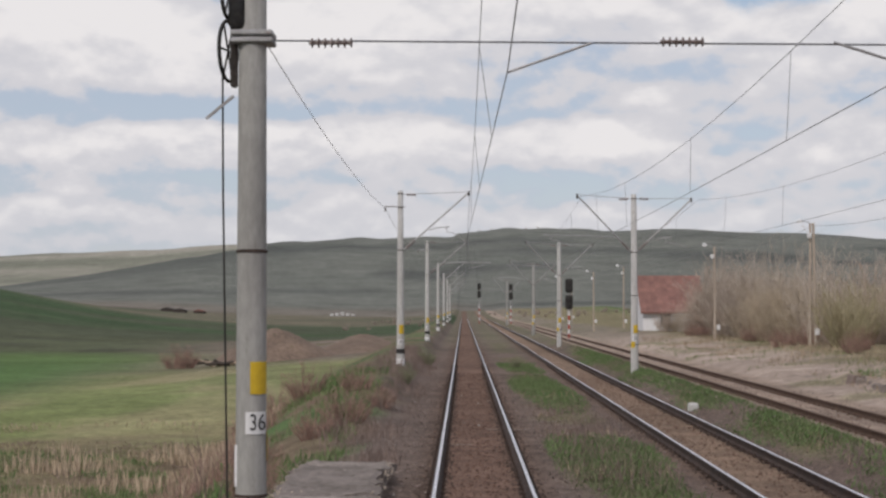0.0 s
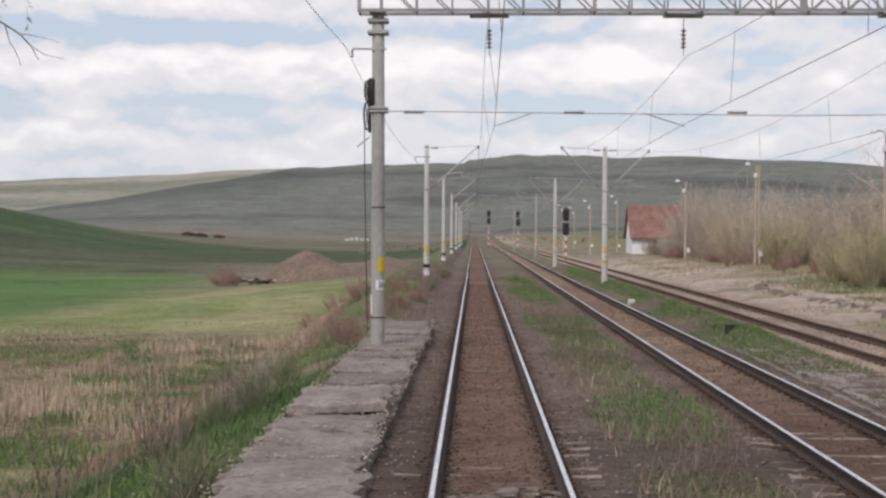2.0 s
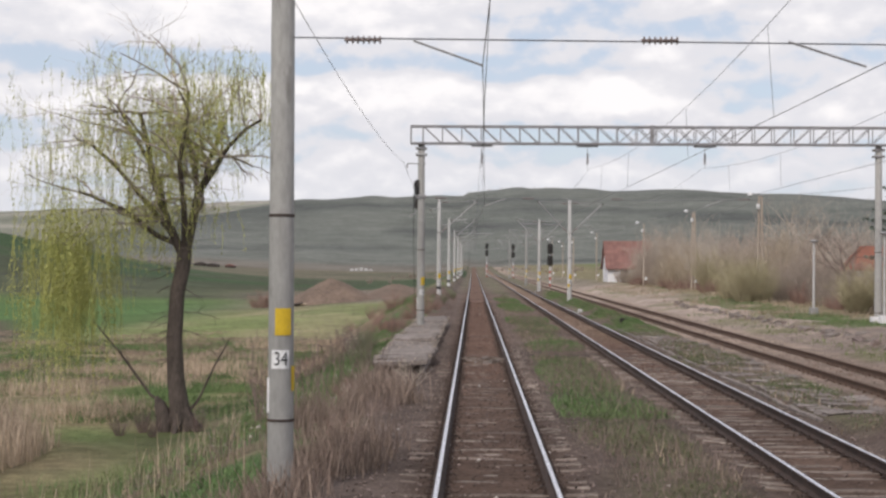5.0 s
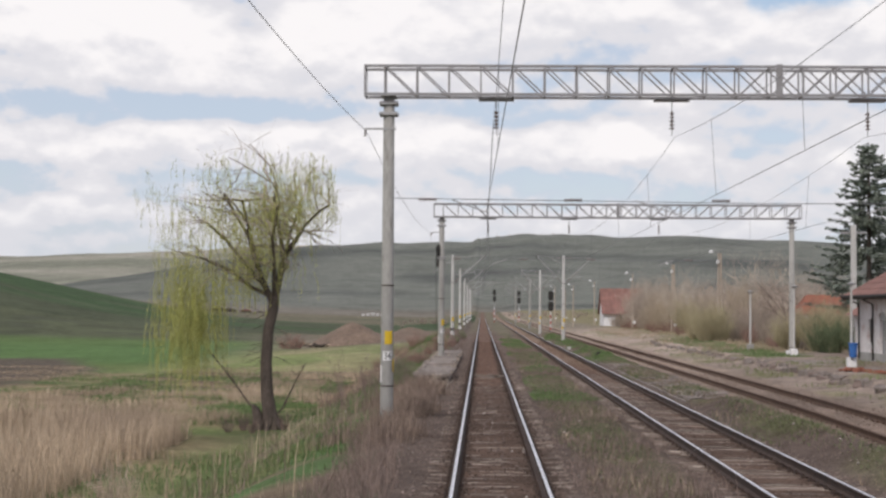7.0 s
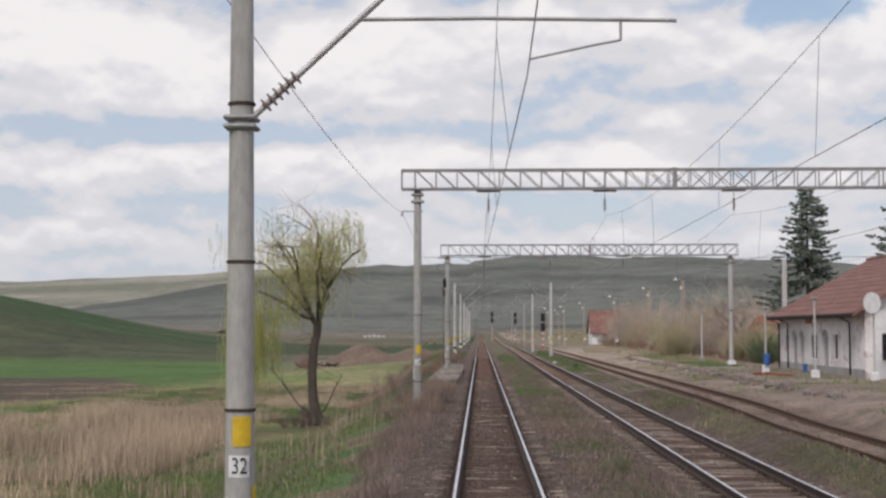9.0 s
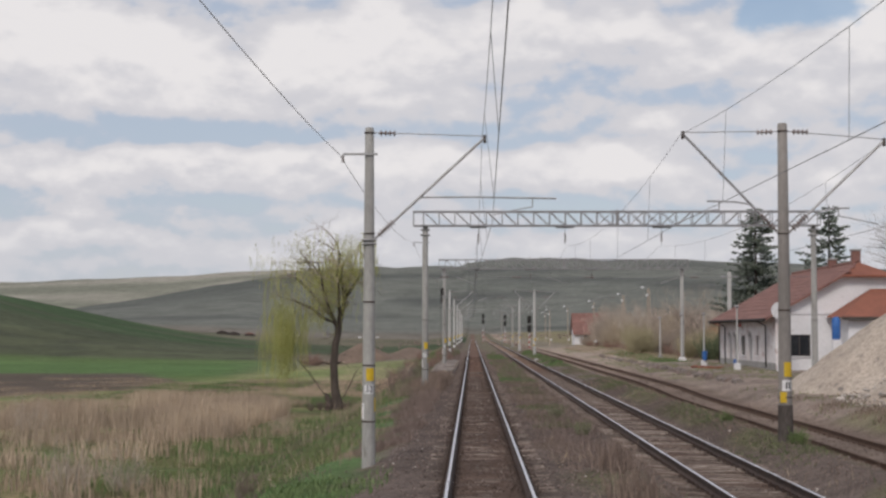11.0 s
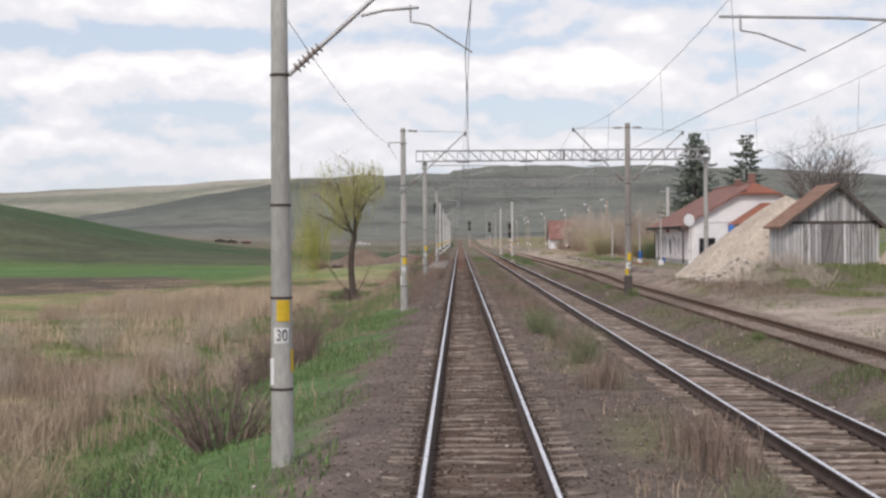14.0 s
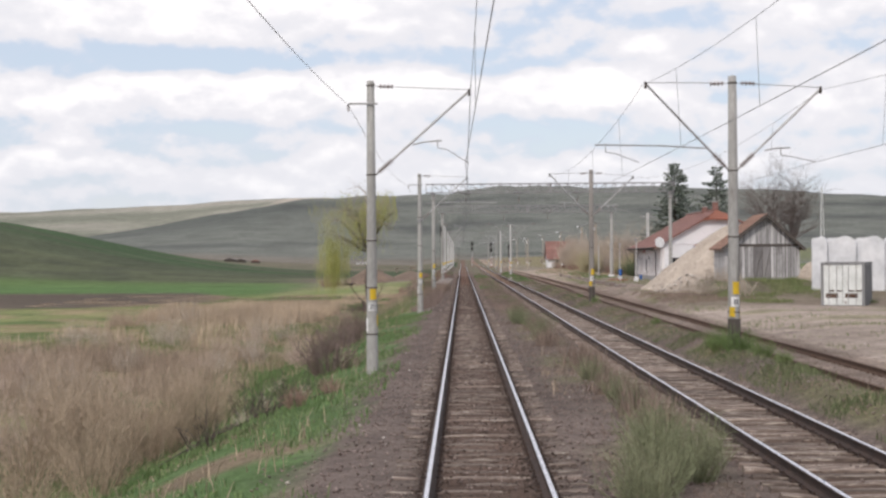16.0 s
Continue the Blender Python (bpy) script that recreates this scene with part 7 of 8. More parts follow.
def thicket(name, meshes, places, label):
    """A far stand of bushes that nobody could count, as one mesh."""
    rng = random.Random(len(places) + 5)
    co, quads, tris, n = [], [], [], 0
    for i, (x, y, s) in enumerate(places):
        me = meshes[i % len(meshes)]
        v = np.empty(len(me.vertices) * 3)
        me.vertices.foreach_get("co", v)
        q = np.empty(len(me.loops), dtype=np.int32)
        me.loops.foreach_get("vertex_index", q)
        first, size = np.empty(len(me.polygons), dtype=np.int32), np.empty(len(me.polygons), dtype=np.int32)
        me.polygons.foreach_get("loop_start", first)
        me.polygons.foreach_get("loop_total", size)
        m = np.array(pose(x, y, ground_z(x, y), 0, 0, rng.uniform(0, 360)) @ Matrix.Diagonal((s, s, s, 1)))
        co.append(v.reshape(-1, 3) @ m[:3, :3].T + m[:3, 3])
        quads.append(q[first[size == 4][:, None] + np.arange(4)] + n)
        tris.append(q[first[size == 3][:, None] + np.arange(3)] + n)
        n += len(me.vertices)
    me = fast(name, np.concatenate(co), np.concatenate(quads), np.concatenate(tris))
    me.materials.append(meshes[0].materials[0])
    tagged(new(name, me), label, "bushes", kind="stuff")


def make_bushes():
    rng = random.Random(41)
    tall = [bush_mesh("bush", 62, 3.5, 2.4, M["twig"], k, 12, 0.012, 0.5) for k in range(4)]
    gold = [bush_mesh("bush", 72, 3.3, 2.1, M["twig_gold"], 10 + k, 11, 0.012, 0.5) for k in range(2)]
    redd = [bush_mesh("bush", 64, 3.2, 2.3, M["twig_red"], 20 + k, 12, 0.012, 0.5) for k in range(2)]
    low = [bush_mesh("bush", 90, 1.2, 1.1, M["russet"], 30 + k, 8, 0.009, 0.5) for k in range(3)]
    dark = [bush_mesh("bush", 90, 4.4, 3.0, M["hedge"], 80 + k, 12, 0.015, 0.5) for k in range(2)]
    fan = bush_mesh("bush", 120, 1.5, 1.6, M["scorched"], 40, 3, 0.013)
    thin = [bush_mesh("bush", 9, 2.4, 0.9, M["scorched"], 50 + k, 3, 0.011) for k in range(3)]
    broom = [bush_mesh("broom_bush", 130, 0.95, 0.75, M["broom"], 70 + k, 5, 0.007) for k in range(3)]
    clump = [bush_mesh("grass_clump", 150, 0.8, 0.8, M["rank"], 140 + k, 4, 0.008, 0.4) for k in range(2)]
    place_bushes("broom_bush", broom, [p for p in BROOM if p[0] < 6.9], "upright wispy green broom bush beside the rails", "broom bushes")
    place_bushes("grass_clump", clump, [p for p in BROOM if p[0] > 6.9] + [(7.3, -116.9, 1.0), (7.0, -115.9, 0.9), (7.6, -119, 0.7), (7.4, -71, 0.6)], "rank fresh green clump round a pole foot", "green clumps", "weeds")
    # thicket beyond the siding
    pl = [(rng.uniform(20.0, 31), rng.uniform(60, 140), rng.uniform(1.05, 2.0)) for i in range(84)]
    pl += [(rng.uniform(19.5, 27), rng.uniform(36, 62), rng.uniform(0.65, 0.95)) for i in range(22)]
    pl += [(rng.uniform(19.4, 24), rng.uniform(128, 152), rng.uniform(0.6, 1.0)) for i in range(16)] + [(rng.uniform(20.4, 25), rng.uniform(108, 138), rng.uniform(1.4, 1.95)) for i in range(18)]
    pl += [(rng.uniform(18.3, 21.5), rng.uniform(145, 151), rng.uniform(0.5, 0.8)) for i in range(8)]
    shade_side = [p for p in pl if p[1] < 62]
    pl = [p for p in pl if p[1] >= 62]
    far = [(rng.uniform(24, 60), rng.uniform(130, 240), rng.uniform(1.0, 1.5)) for i in range(34)] + [p for p in pl if p[0] > 24 and p[1] > 60]
    pl = [p for p in pl if not (p[0] > 24 and p[1] > 60)]
    thicket("thicket", tall, far[0::2], "leafless grey-brown thicket behind the siding")
    thicket("thicket", redd, far[1::2], "leafless reddish thicket behind the siding")
    place_bushes("bush", tall, pl[0::2], "tall leafless grey-brown bush in a thicket", "thicket beyond the siding")
    place_bushes("bush", redd, pl[1::4], "tall leafless reddish bush in a thicket", "thicket beyond the siding")
    place_bushes("bush", dark, [(x, y, q * 0.72) for x, y, q in pl[3::8]], "dark brown domed bush in a thicket", "thicket beyond the siding")
    place_bushes("bush", tall, pl[5::16], "tall leafless grey-brown bush in a thicket", "thicket beyond the siding")
    place_bushes("bush", gold, pl[7::8] + [(19.6, 104, 1.35), (20.6, 100, 1.4), (19.0, 108, 1.15), (21.6, 106, 1.4)], "tall golden twiggy bush in a thicket", "thicket beyond the siding")
    # shade-side bushes take the darker twig colour in place of real shade
    place_bushes("bush", dark, [(x, y, q * 0.78) for x, y, q in shade_side], "brown leafless bush behind the platform, shade put into its darker twigs", "thicket beyond the siding")
    yew = [bush_mesh("bush", 90, 3.0, 1.9, M["leaf"], 130 + k, 14, 0.02, 0.45) for k in range(2)]
    place_bushes("bush", yew, [(20.6, 25.0, 0.85), (21.6, 23.6, 0.75), (20.3, 27.0, 0.7)], "round dark green bush beside the station", "green bushes by the station")
    place_bushes("bush", dark, [(rng.uniform(19.5, 30), rng.uniform(34, 66), rng.uniform(0.5, 0.78)) for i in range(22)], "tall dark leafless bush behind the platform", "thicket beyond the siding")
    place_bushes("bush", low, [(rng.uniform(17.5, 21), rng.uniform(40, 135), rng.uniform(0.8, 1.4)) for i in range(26)], "low brown bush at the thicket's edge", "thicket edge")
    # scrub below the bank on the field side
    pl = [(rng.uniform(-17, -8.0), rng.uniform(-142, -111), rng.uniform(0.65, 0.98)) for i in range(84)]
    scrub = [bush_mesh("scrub_willow", 72, 3.3, 2.1, M["scrub"], 150 + k, 11, 0.012, 0.5) for k in range(2)]
    place_bushes("scrub_willow", scrub, pl[0::2], "leafless tan willow scrub below the bank", "scrub below the bank")
    place_bushes("scrub_willow", redd, pl[1::8], "leafless reddish scrub below the bank", "scrub below the bank")
    place_bushes("scrub_willow", scrub, pl[3::4] + pl[5::8], "leafless brown scrub below the bank", "scrub below the bank")
    pl = [(rng.uniform(-30, -9), rng.uniform(-112, -20), rng.uniform(0.5, 0.75)) for i in range(26)] + [(-7.8, -88, 0.6), (-9, -80, 0.6)]
    place_bushes("bush", tall[:2] + redd, pl, "leafless brown bush among the reeds", "bushes in the reeds")
    budding = [bush_mesh("bush", 120, 3.2, 1.9, M["bud"], 90 + k, 9, 0.017) for k in range(2)]
    place_bushes("bush", budding, [(rng.uniform(16.3, 18.8), rng.uniform(51, 59), rng.uniform(0.65, 1.0)) for i in range(8)] + [(rng.uniform(19.2, 24), rng.uniform(31, 38), rng.uniform(0.7, 1.0)) for i in range(7)] + [(20.5, 88, 1.2), (23, 95, 1.3)], "bushy shrub with fresh yellow-green buds", "thicket beyond the siding")
    grey = [bush_mesh("bush", 60, 1.9, 1.0, M["scorched"], 97 + k, 6, 0.012) for k in range(2)]
    mixed = [bush_mesh("bush", 90, 1.6, 0.9, M["broom"], 160, 6, 0.008, 0.4), bush_mesh("bush", 70, 1.5, 1.0, M["twig"], 161, 7, 0.008, 0.4)]
    twigs = [bush_mesh("bush", 16, 0.9, 0.8, M["bark"], 120 + k, 4, 0.012) for k in range(2)]
    place_bushes("bush", twigs, [(-4.5, -122.5, 1.0), (-4.9, -124.0, 0.9), (-5.5, -121.0, 1.1), (-4.2, -119.5, 0.8), (-5.9, -125.5, 1.0), (-6.6, -123.0, 1.2), (-5.2, -117.5, 0.9), (-6.0, -119.0, 1.3)], "small dark dead bush on the grassy bank", "dead bushes on the bank")
    place_bushes("bush", grey, [(-5.0, -91.5, 0.95), (-5.6, -92.6, 1.0), (-5.5, -90.4, 0.9), (-6.3, -90.6, 0.9), (-6.4, -94, 0.85), (-6.0, -69.0, 0.5), (-11.6, 6.4, 0.5), (-12.2, 5.6, 0.45), (-9.6, 6.0, 0.45), (-11.0, 5.2, 0.4)], "dark leafless thorn bush on the bank", "thorn bushes")
    place_bushes("bush", mixed, [(-4.7, 15.4, 0.95), (-5.1, 16.6, 0.8), (-4.9, 22.0, 0.8), (-5.6, 23.5, 0.9), (-6.4, 20.0, 0.7)], "wispy olive-brown shrub beside the platform", "shrubs beside the platform")
    place_bushes("bush", [fan], [(-4.45, -112.0, 1.1)], "dark fan-shaped bush with scorched red stems on the bank", "")
    place_bushes("bush", low, [(-3.6, -121.5, 0.5), (-4.2, -124, 0.55), (-3.3, 44, 1.15), (-4.0, 42, 0.9), (-2.6, 48, 0.8), (-3.6, 52, 1.0), (-5.5, 55, 1.2), (-4.6, 36, 0.8), (-5.2, 40, 1.1), (-28, 151, 2.3), (-26.5, 149, 2.0), (-2.3, -12, 0.45), (-2.6, -19, 0.5), (-3.3, -9, 0.6), (-4.2, 33, 0.9), (-7, 60, 1.2), (-9, 66, 1.3)], "low reddish-brown leafless bush", "low bushes on the bank")
    brush = [bush_mesh("bush", 26, 0.75, 0.7, M["twig"], 95 + k, 6, 0.008) for k in range(2)]
    place_bushes("brushwood", brush, [(rng.uniform(-3.2, -1.75), rng.uniform(-10.5, -5.6), rng.uniform(0.6, 1.0)) for i in range(6)] + [(rng.uniform(14.2, 17.6), rng.uniform(-66, -55), rng.uniform(1.0, 1.9)) for i in range(26)] + [(rng.uniform(-6.6, -4.2), rng.uniform(-126, -106), rng.uniform(0.5, 0.9)) for i in range(5)], "low tangled grey-brown brushwood", "brushwood on the banks")
    place_bushes("bush", thin, [(-5.6, 11, 0.9), (-6.4, 13.5, 1.0), (-5.2, 15, 0.8), (-7.0, 17, 1.0), (-6.0, 20, 0.9), (-4.9, 8, 0.7), (-7.6, 10, 0.9), (-4.0, 22, 0.8), (-3.9, 27, 0.9), (-8.3, 14, 1.0), (-3.6, 2.5, 0.6), (-4.0, -10, 0.5), (-5.2, -16, 0.6)] + [(rng.uniform(-6.4, -3.3), rng.uniform(-9.5, 1.5), rng.uniform(0.75, 1.15)) for i in range(9)], "sparse clump of thin bare shoots", "bare shoots by the platform")


make_bushes()


def grow(b, p, way, length, r, rng, depth, tips, droop=0.0, kids=3, wander=0.2):
    """A limb that bends, tapers and forks; remembers the points of its fine ends."""
    pts, rad = [p.copy()], [r]
    n = 5
    for i in range(n):
        way = (way + Vector((rng.gauss(0, wander), rng.gauss(0, wander), rng.gauss(0, wander * 0.6) - droop))).normalized()
        p = p + way * length / n
        pts.append(p.copy())
        rad.append(r * (1 - 0.62 * (i + 1) / n))
    b.tube(pts, rad, 7 if r > 0.06 else (5 if r > 0.02 else 3), False)
    if depth <= 1:
        tips += pts[1:]
    if depth == 0:
        return
    for k in range(kids):
        i = rng.randint(2, n)
        side = Vector((rng.gauss(0, 1), rng.gauss(0, 1), rng.gauss(0.25, 0.5))).normalized()
        grow(b, pts[i], (way * 0.6 + side * 0.75).normalized(), length * rng.uniform(0.55, 0.8), rad[i] * 0.72, rng, depth - 1, tips, droop, kids, wander)


def make_willow():
    x, y = -10.4, 7.0
    w = thing("willow", x, y, -2.85, "old willow with a dark leaning trunk and fresh yellow-green hanging shoots", "tree")
    rng = random.Random(3)
    b, fine_, tips = Build(), Build(), []
    trunk = [(0.06, 0, -0.3), (0.0, 0, 0.2), (-0.2, 0.05, 1.6), (-0.26, 0.05, 3.0), (-0.16, 0, 4.6), (0.04, 0, 5.5), (0.1, 0, 6.1)]
    b.tube(trunk, [0.5, 0.38, 0.3, 0.28, 0.26, 0.26, 0.25], 12)
    b.tube([(-0.55, -0.1, -0.3), (-0.6, -0.1, 0.35), (-0.72, -0.12, 0.75), (-0.85, -0.1, 1.0)], [0.34, 0.27, 0.2, 0.06], 9)
    for k in range(6):
        q = k * 1.05 + 0.4
        b.tube([(math.cos(q) * 0.15, math.sin(q) * 0.15, 0.7), (math.cos(q) * 0.4, math.sin(q) * 0.4, 0.1), (math.cos(q) * 0.85, math.sin(q) * 0.85, -0.25)], [0.12, 0.16, 0.08], 6)
    limbs = [([(0.1, 0, 6.0), (0.35, 0.1, 7.2), (0.6, 0.1, 8.2), (1.1, 0, 8.9), (1.35, 0, 9.3)], 0.2), ([(0.0, 0, 5.9), (-0.5, -0.2, 7.1), (-1.0, -0.3, 8.6), (-1.2, -0.1, 9.7), (-1.5, 0, 10.8)], 0.16),
             ([(0.5, 0.1, 8.0), (0.35, 0.2, 9.2), (0.0, 0.3, 10.4), (0.1, 0.4, 11.6)], 0.12), ([(0.0, 0, 6.2), (-1.0, 0.3, 6.6), (-2.0, 0.4, 7.4), (-3.2, 0.4, 7.9)], 0.11), ([(0.1, 0, 6.1), (0.2, -0.8, 7.5), (0.2, -1.6, 9.0), (0.5, -2.0, 10.4)], 0.12), ([(0.1, 0.1, 6.4), (0.4, 1.0, 7.8), (0.6, 1.8, 9.3), (1.0, 2.2, 10.5)], 0.12), ([(0, 0, 6.2), (-1.2, 0.2, 7.6), (-2.3, 0.2, 8.9), (-3.2, 0.2, 9.7)], 0.1), ([(-0.5, 0, 7.0), (-1.0, 0.8, 8.6), (-2.0, 1.2, 10.2), (-2.6, 1.3, 11.2)], 0.1), ([(1.0, 0, 8.8), (1.6, 0.1, 9.7), (2.2, 0.1, 10.3), (2.7, 0.1, 10.6)], 0.08)]
    for pts, r in limbs:
        b.tube(pts, [r * (1 - 0.14 * i) for i in range(len(pts))], 9)
        for k in range(9):
            i = rng.randint(1, len(pts) - 1)
            right = pts[i][0] > 0.5
            side = Vector((rng.gauss(0, 0.9) if not right else rng.gauss(-0.2, 0.45), rng.gauss(0, 0.9), rng.uniform(0.2, 1.0))).normalized()
            grow(fine_, Vector(pts[i]), side, rng.uniform(1.7, 2.9) * (0.7 if right else 1), r * 0.36, rng, 2, tips, 0.03, 3, 0.22)
    for end, r in (((-3.0, -0.3, 3.6), 0.05), ((1.65, 0.2, 3.0), 0.05)):
        e = Vector(end)
        b.tube([(0, 0, 0.2), e * 0.35 + Vector((0, 0, -0.2)), e * 0.7, e], [r * 1.3, r, r * 0.8, r * 0.4], 6)
        for k in range(5):
            grow(b, e * rng.uniform(0.5, 1), Vector((rng.gauss(0, 0.6), rng.gauss(0, 0.5), 0.8)).normalized(), 0.7, 0.015, rng, 1, [], 0.0, 2)
    for k in range(14):
        z = rng.uniform(2.4, 5.6)
        grow(b, Vector((0, 0, z)), Vector((rng.choice((-1, -1, 1)), rng.gauss(0, 0.6), -0.1)).normalized(), rng.uniform(0.8, 1.6), 0.02, rng, 1, [], 0.08, 2)
    part("trunk", b, M["bark"], w, "dark furrowed bark", 50)
    part("crown_twig", fine_, M["hedge"], w, "lighter brown branching twigs")
    s, lv = Build(), Build()
    spots = [t + Vector((rng.gauss(0.15, 0.35), rng.gauss(0, 0.35), rng.gauss(0, 0.15))) for t in rng.sample(tips, min(2500, len(tips)))]
    spots += [Vector((max(rng.gauss(-4.0, 0.75), -6.2), rng.gauss(0.2, 0.9), rng.uniform(4.6, 8.3))) for i in range(430)]
    for t in spots:
        if t.x > 3.1 or t.z > 13.2 or (t.x > 0.2 and t.z < 10.0 and rng.random() < 0.6):
            continue
        l = rng.uniform(0.5, 1.5) + (rng.uniform(0.8, 3.0) if t.x < -2.4 and t.z < 8.2 else 0)
        d = Vector((rng.gauss(0, 0.25), rng.gauss(0, 0.25), 0))
        pts = [t, t + d * 0.3 * l + Vector((0, 0, -0.28 * l)), t + d * 0.42 * l + Vector((0, 0, -0.62 * l)), t + d * 0.45 * l + Vector((0, 0, -l))]
        s.tube(pts, [0.006, 0.005, 0.004, 0.002], 3, False)
        for k in range(int((11 if t.z > 8.2 else 14) * l)):
            f = rng.uniform(0.05, 1.0) * 2.999
            q = pts[int(f)].lerp(pts[int(f) + 1], f % 1)
            u, v = Vector((rng.gauss(0, 1), rng.gauss(0, 1), -0.9)).normalized() * 0.115, Vector((rng.gauss(0, 1), rng.gauss(0, 1), 0)).normalized() * 0.018
            lv.add([q, q + u * 0.5 + v, q + u, q + u * 0.5 - v], [(0, 1, 2, 3)])
    tagged(part("hanging_shoot", s, M["willow"], w, "thin yellowish hanging shoots"), kind="stuff")
    tagged(part("foliage", lv, M["willow"], w, "fresh yellow-green leaves"), kind="stuff")


make_willow()


def make_spruce(x, y, zt, spread, seed, gaps=0.1):
    z0 = 0.2
    h = zt - z0
    t = thing("spruce", x, y, z0, "tall dark green spruce behind the station" if gaps < 0.2 else "tall thin ragged spruce behind the station", "tree", "spruces behind the station")
    part("trunk", Build().tube([(0, 0, -0.2), (0, 0, h * 0.5), (0, 0, h)], [0.26, 0.16, 0.02], 9), M["bark"], t, smooth=40)
    rng, b = random.Random(seed), Build()
    levels = int(h * 2.6)
    for i in range(levels):
        f = i / levels
        z = h * (0.10 + 0.9 * f)
        reach = spread * ((1 - f) ** 0.62) * (0.45 + 0.55 * min(1, f * 5)) * (0.72 + 0.4 * abs(math.sin(i * 0.55 + seed))) + 0.15
        for k in range(9):
            if rng.random() < gaps:
                continue
            a, r = rng.uniform(0, 6.283), reach * rng.uniform(0.55, 1.12)
            d = Vector((math.cos(a), math.sin(a), 0))
            sd = Vector((-d.y, d.x, 0))
            pts = [Vector((0, 0, z)), d * r * 0.55 + Vector((0, 0, z - 0.16 * r)), d * r + Vector((0, 0, z - 0.10 * r + 0.12))]
            for m in range(max(12, int(r * 24))):
                q = rng.uniform(0.12, 1.0) * 1.999
                p = pts[int(q)].lerp(pts[int(q) + 1], q % 1)
                l = rng.uniform(0.3, 0.6) * (0.7 + 0.4 * (1 - q / 2))
                o = (sd * rng.choice((-1, 1)) * rng.uniform(0.4, 1.0) + d * 0.6 + Vector((0, 0, rng.uniform(-0.6, 0.45)))).normalized() * l
                wv = Vector((rng.gauss(0, 1), rng.gauss(0, 1), rng.gauss(0, 1))).normalized() * 0.11
                b.add([p - wv * 0.4, p + o * 0.5 - wv, p + o, p + o * 0.5 + wv], [(0, 1, 2, 3)])
    part("crown", b, M["needle"], t, "dark drooping needle branches")


make_spruce(28.8, 49, 15.6, 5.0, 1, 0.3)
make_spruce(30.0, 22, 13.6, 4.3, 2, 0.6)


def far_hedges():
    rng = random.Random(77)
    ms = [bush_mesh("hedge_bush", 60, 3.2, 3.4, M["hedge"], 60 + k, 5, 0.07, 0.7) for k in range(3)]
    pl = [(rng.uniform(-30, 70), rng.uniform(365, 520), rng.uniform(0.28, 0.55)) for i in range(60)]
    place_bushes("hedge_bush", ms, [p for p in pl if not -3 < p[0] < 12 or p[1] > 440], "dark leafless hedge bush across the valley", "far hedges")
    ridge = [(rng.choice((30, 60, 210, 260, -330, -520)) + rng.uniform(-18, 18), rng.uniform(1370, 1400), rng.uniform(0.3, 0.7)) for i in range(26)]
    place_bushes("hedge_bush", ms, ridge, "dark tree clump on the hill crest", "trees on the crest", "tree")


far_hedges()


def make_bare_tree(x, y, h, seed, label, lean=0.0, stems=2):
    z = ground_z(x, y)
    t = thing("bare_tree", x, y, z, label, "tree", "leafless trees")
    rng, b, tips = random.Random(seed), Build(), []
    for s in range(stems):
        grow(b, Vector((0.3 * s, 0.1 * s, -0.2)), Vector((lean + rng.gauss(0, 0.15), rng.gauss(0, 0.1), 1)).normalized(), h * 0.5, 0.2 if h > 7 else 0.1, rng, 4, tips, -0.03, 5 if h > 10 else 4, 0.12)
    part("trunk", b, M["twig" if x > 23 else "scorched"], t, "bare grey-brown limbs and twigs") if h < 10 else part("trunk", b, M["bark"], t, "bare dark limbs and twigs")


def make_fan_tree(x, y, h, width, seed, label):
    """A leafless tree whose limbs rise in a fan to a rounded crown."""
    z = ground_z(x, y)
    t = thing("bare_tree", x, y, z, label, "tree", "leafless trees")
    rng, b, tips = random.Random(seed), Build(), []
    b.tube([(0, 0, -0.3), (0.05, 0, h * 0.18), (0, 0, h * 0.34)], [0.34, 0.26, 0.2], 9)
    for k in range(9):
        a, o = k * 2.4 + rng.uniform(-0.3, 0.3), 0.15 + 1.5 * (k + 0.5) / 9
        way = Vector((math.cos(a) * o * width / h, math.sin(a) * o * width / h, 1)).normalized()
        grow(b, Vector((0, 0, h * rng.uniform(0.22, 0.34))), way, h * (0.42 - 0.12 * o), 0.125, rng, 3, tips, -0.02, 5, 0.1)
    part("trunk", b, M["greybark"], t, "bare grey-brown limbs and fine twigs")


make_fan_tree(32.7, 4, 13.4, 3.4, 4, "large leafless tree with rounded crown beyond the yard")
make_fan_tree(35.3, 5, 12.0, 3.0, 5, "leafless tree with a fan of fine twigs beyond the yard")
make_bare_tree(22.8, 47, 6.5, 6, "crooked leafless tree at the thicket's edge", -0.35, 2)
make_bare_tree(24.0, 75, 8.0, 7, "leafless tree in the thicket", 0.1, 2)
make_bare_tree(28.0, 88, 9.0, 8, "leafless tree in the thicket", 0.0, 2)

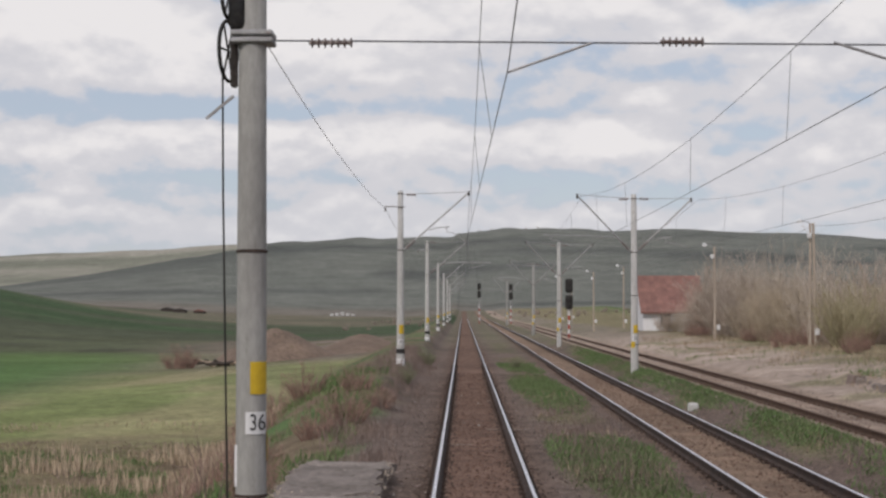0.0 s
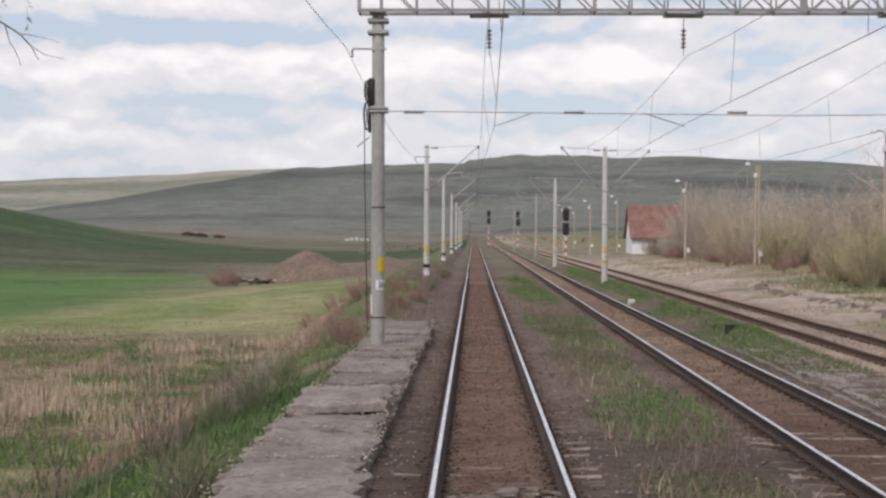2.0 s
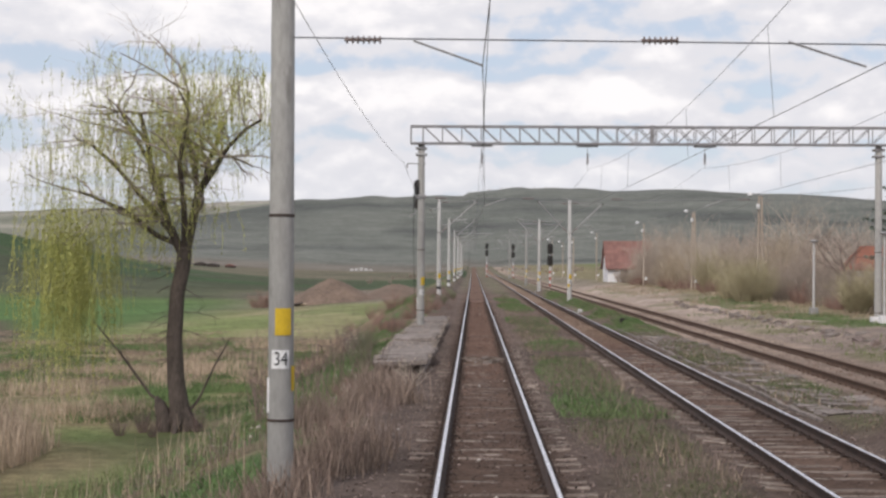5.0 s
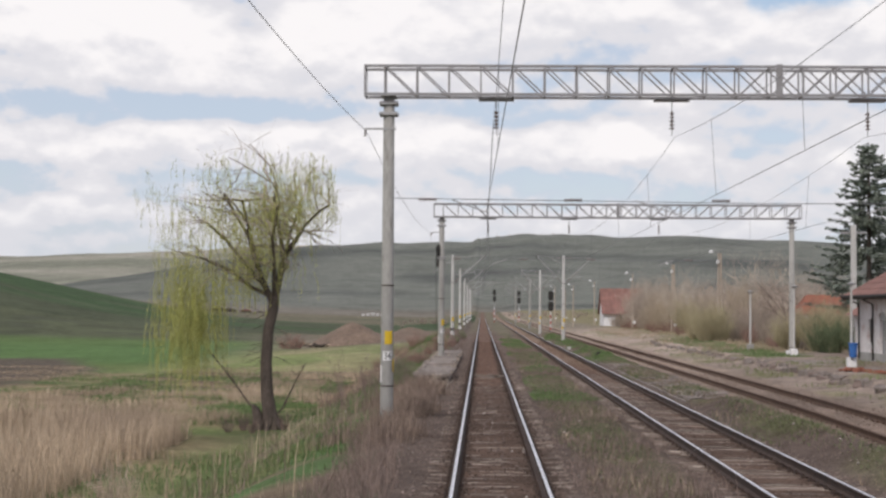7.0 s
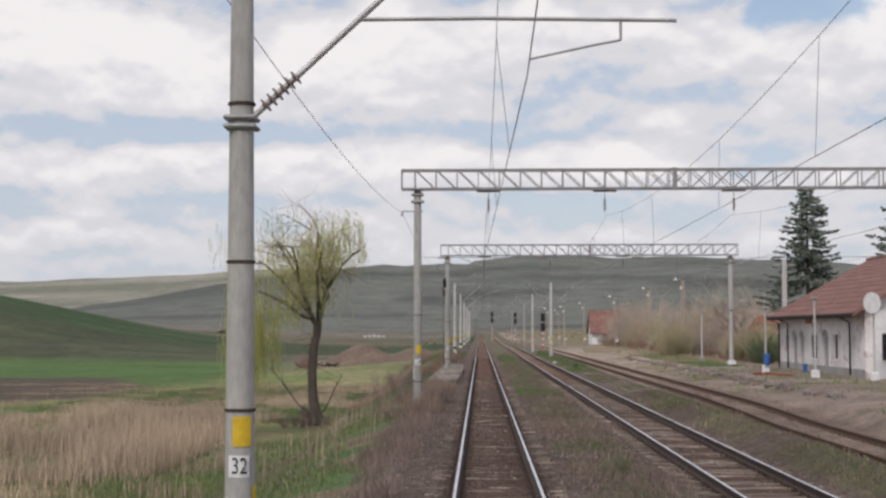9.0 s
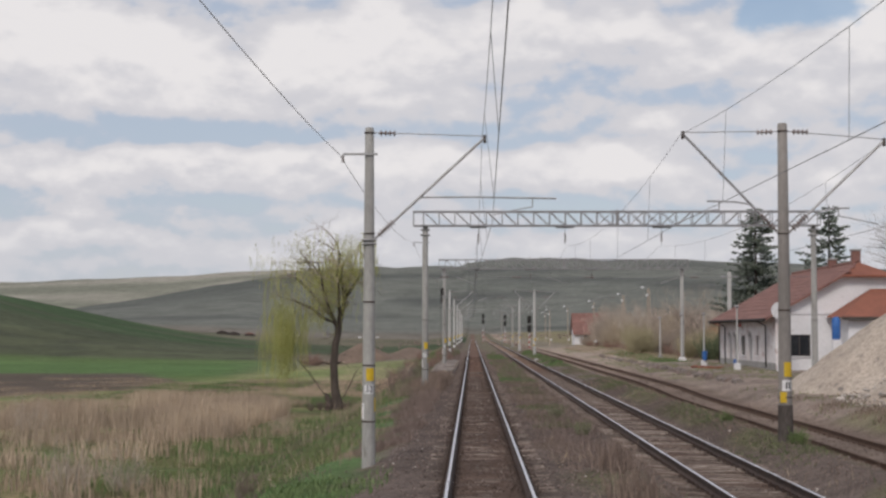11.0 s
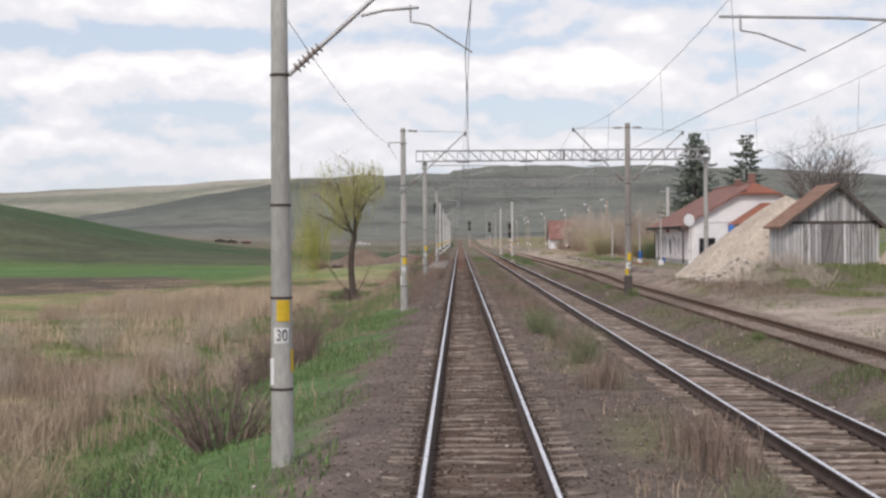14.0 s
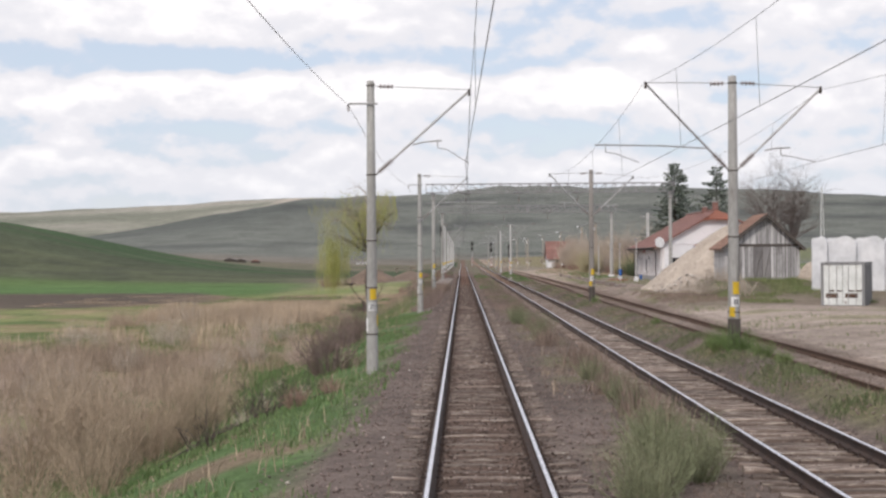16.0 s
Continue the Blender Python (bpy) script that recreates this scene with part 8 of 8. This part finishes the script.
# ---- field side: earth heap, logs, far sheds ----
heap("earth_mound", -19.5, 160, -3.1, 7.4, 9, 3.9, M["soil"], "heap of bare brown earth in the field", 9.0, 1.05)
heap("earth_mound", -11.5, 175, -2.3, 6.0, 12, 2.2, M["soil"], "low bank of dug brown earth beside the line", 5.0, 1.2)
lg = thing("log_pile", -24.3, 150.5, ground_z(-24.3, 150.5), "small pile of pale cut logs and brush in the field", "logs")
rng_l = random.Random(2)
for i in range(12):
    o = part("log", Build().tube([(-0.9, 0, 0), (0.9, 0, 0)], [0.14, 0.11], 8), M["dry" if i % 3 == 0 else "bark"], lg, smooth=40)
    o.matrix_local = pose(rng_l.uniform(-1.6, 1.6), rng_l.uniform(-0.6, 0.6), rng_l.uniform(0.1, 0.5), 0, rng_l.uniform(-20, 25), rng_l.uniform(-30, 30))
for x, y, w_, h_, mt, lab in ((-112, 590, 4.5, 1.3, "timber", "distant dark-roofed farm shed"), (-106, 600, 4, 1.2, "tile", "distant red-roofed farm shed"), (-120, 605, 5, 1.3, "timber", "distant dark-roofed farm shed")):
    f = thing("farm_shed", x, y, ground_z(x, y), lab, "shed", "distant farm sheds")
    part("wall", Build().box(0, 0, -0.5, w_, 5, h_ * 0.6), M["timber"], f)
    part("roof", Build().prism([(-0.4, h_ * 0.6), (w_ + 0.4, h_ * 0.6), (w_ * 0.5, h_ * 1.25)], -0.4, 5.4), M[mt], f)
for i in range(5):
    f = thing("white_block", -56 + 2.1 * i, 640 + i, ground_z(-58, 640), "distant white masonry block in the valley", "building", "distant white blocks")
    part("body", Build().box(0, 0, -0.5, 1.5, 3, (0.8, 1.1, 1.5, 1.0, 0.7)[i], 0.1), M["pale"], f)
tw = thing("lattice_mast", 59, 92, ground_z(59, 92), "thin pale lattice radio mast on the slope", "mast")
for s in ((-0.4, -0.3), (0.4, -0.3), (0, 0.4)):
    part("leg", Build().tube([(s[0], s[1], -0.5), (s[0] * 0.3, s[1] * 0.3, 12.8)], 0.05, 5), M["white"], tw)
for k in range(12):
    z, q = k * 1.05, 1 - 0.7 * k / 12
    part("brace", Build().bar((-0.4 * q, -0.3 * q, z), (0.4 * q, -0.3 * q, z + 1.0), 0.04, 0.04), M["white"], tw)

pb = thing("relay_box", 6.95, 27.7, ground_z(6.95, 27.7), "small black iron relay box in the grass", "box")
part("body", Build().box(-0.2, -0.14, -0.12, 0.2, 0.14, 0.13, 0.04), M["black"], pb)
part("lid", Build().box(-0.22, -0.16, 0.133, 0.22, 0.16, 0.165, 0.012), M["black"], pb)
ms_ = thing("marker_stone", 6.35, 49.2, ground_z(6.35, 49.2), "short pale concrete marker stone beside the track", "marker")
part("stone", Build().box(-0.15, -0.11, -0.1, 0.15, 0.11, 0.24, 0.05), M["pale"], ms_)

db = thing("fallen_branch", -5.2, -122.0, ground_z(-5.2, -122.0), "dark dead branches lying on the grassy bank", "branch")
rng_b = random.Random(8)
for i in range(11):
    x, y, a_, l_ = rng_b.uniform(-1.6, 1.0), rng_b.uniform(-1.8, 1.8), rng_b.uniform(-0.7, 0.7), rng_b.uniform(0.7, 1.9)
    g0 = ground_z(-5.2, -122.0)
    ends = [(x + math.cos(a_) * l_ * k, y + math.sin(a_) * l_ * k) for k in (-0.5, -0.15, 0.2, 0.5)]
    part("branch", Build().tube([(u, v, ground_z(-5.2 + u, -122.0 + v) - g0 + 0.05 + 0.06 * (k % 2)) for k, (u, v) in enumerate(ends)], [0.03, 0.026, 0.02, 0.008], 6), M["bark"], db)
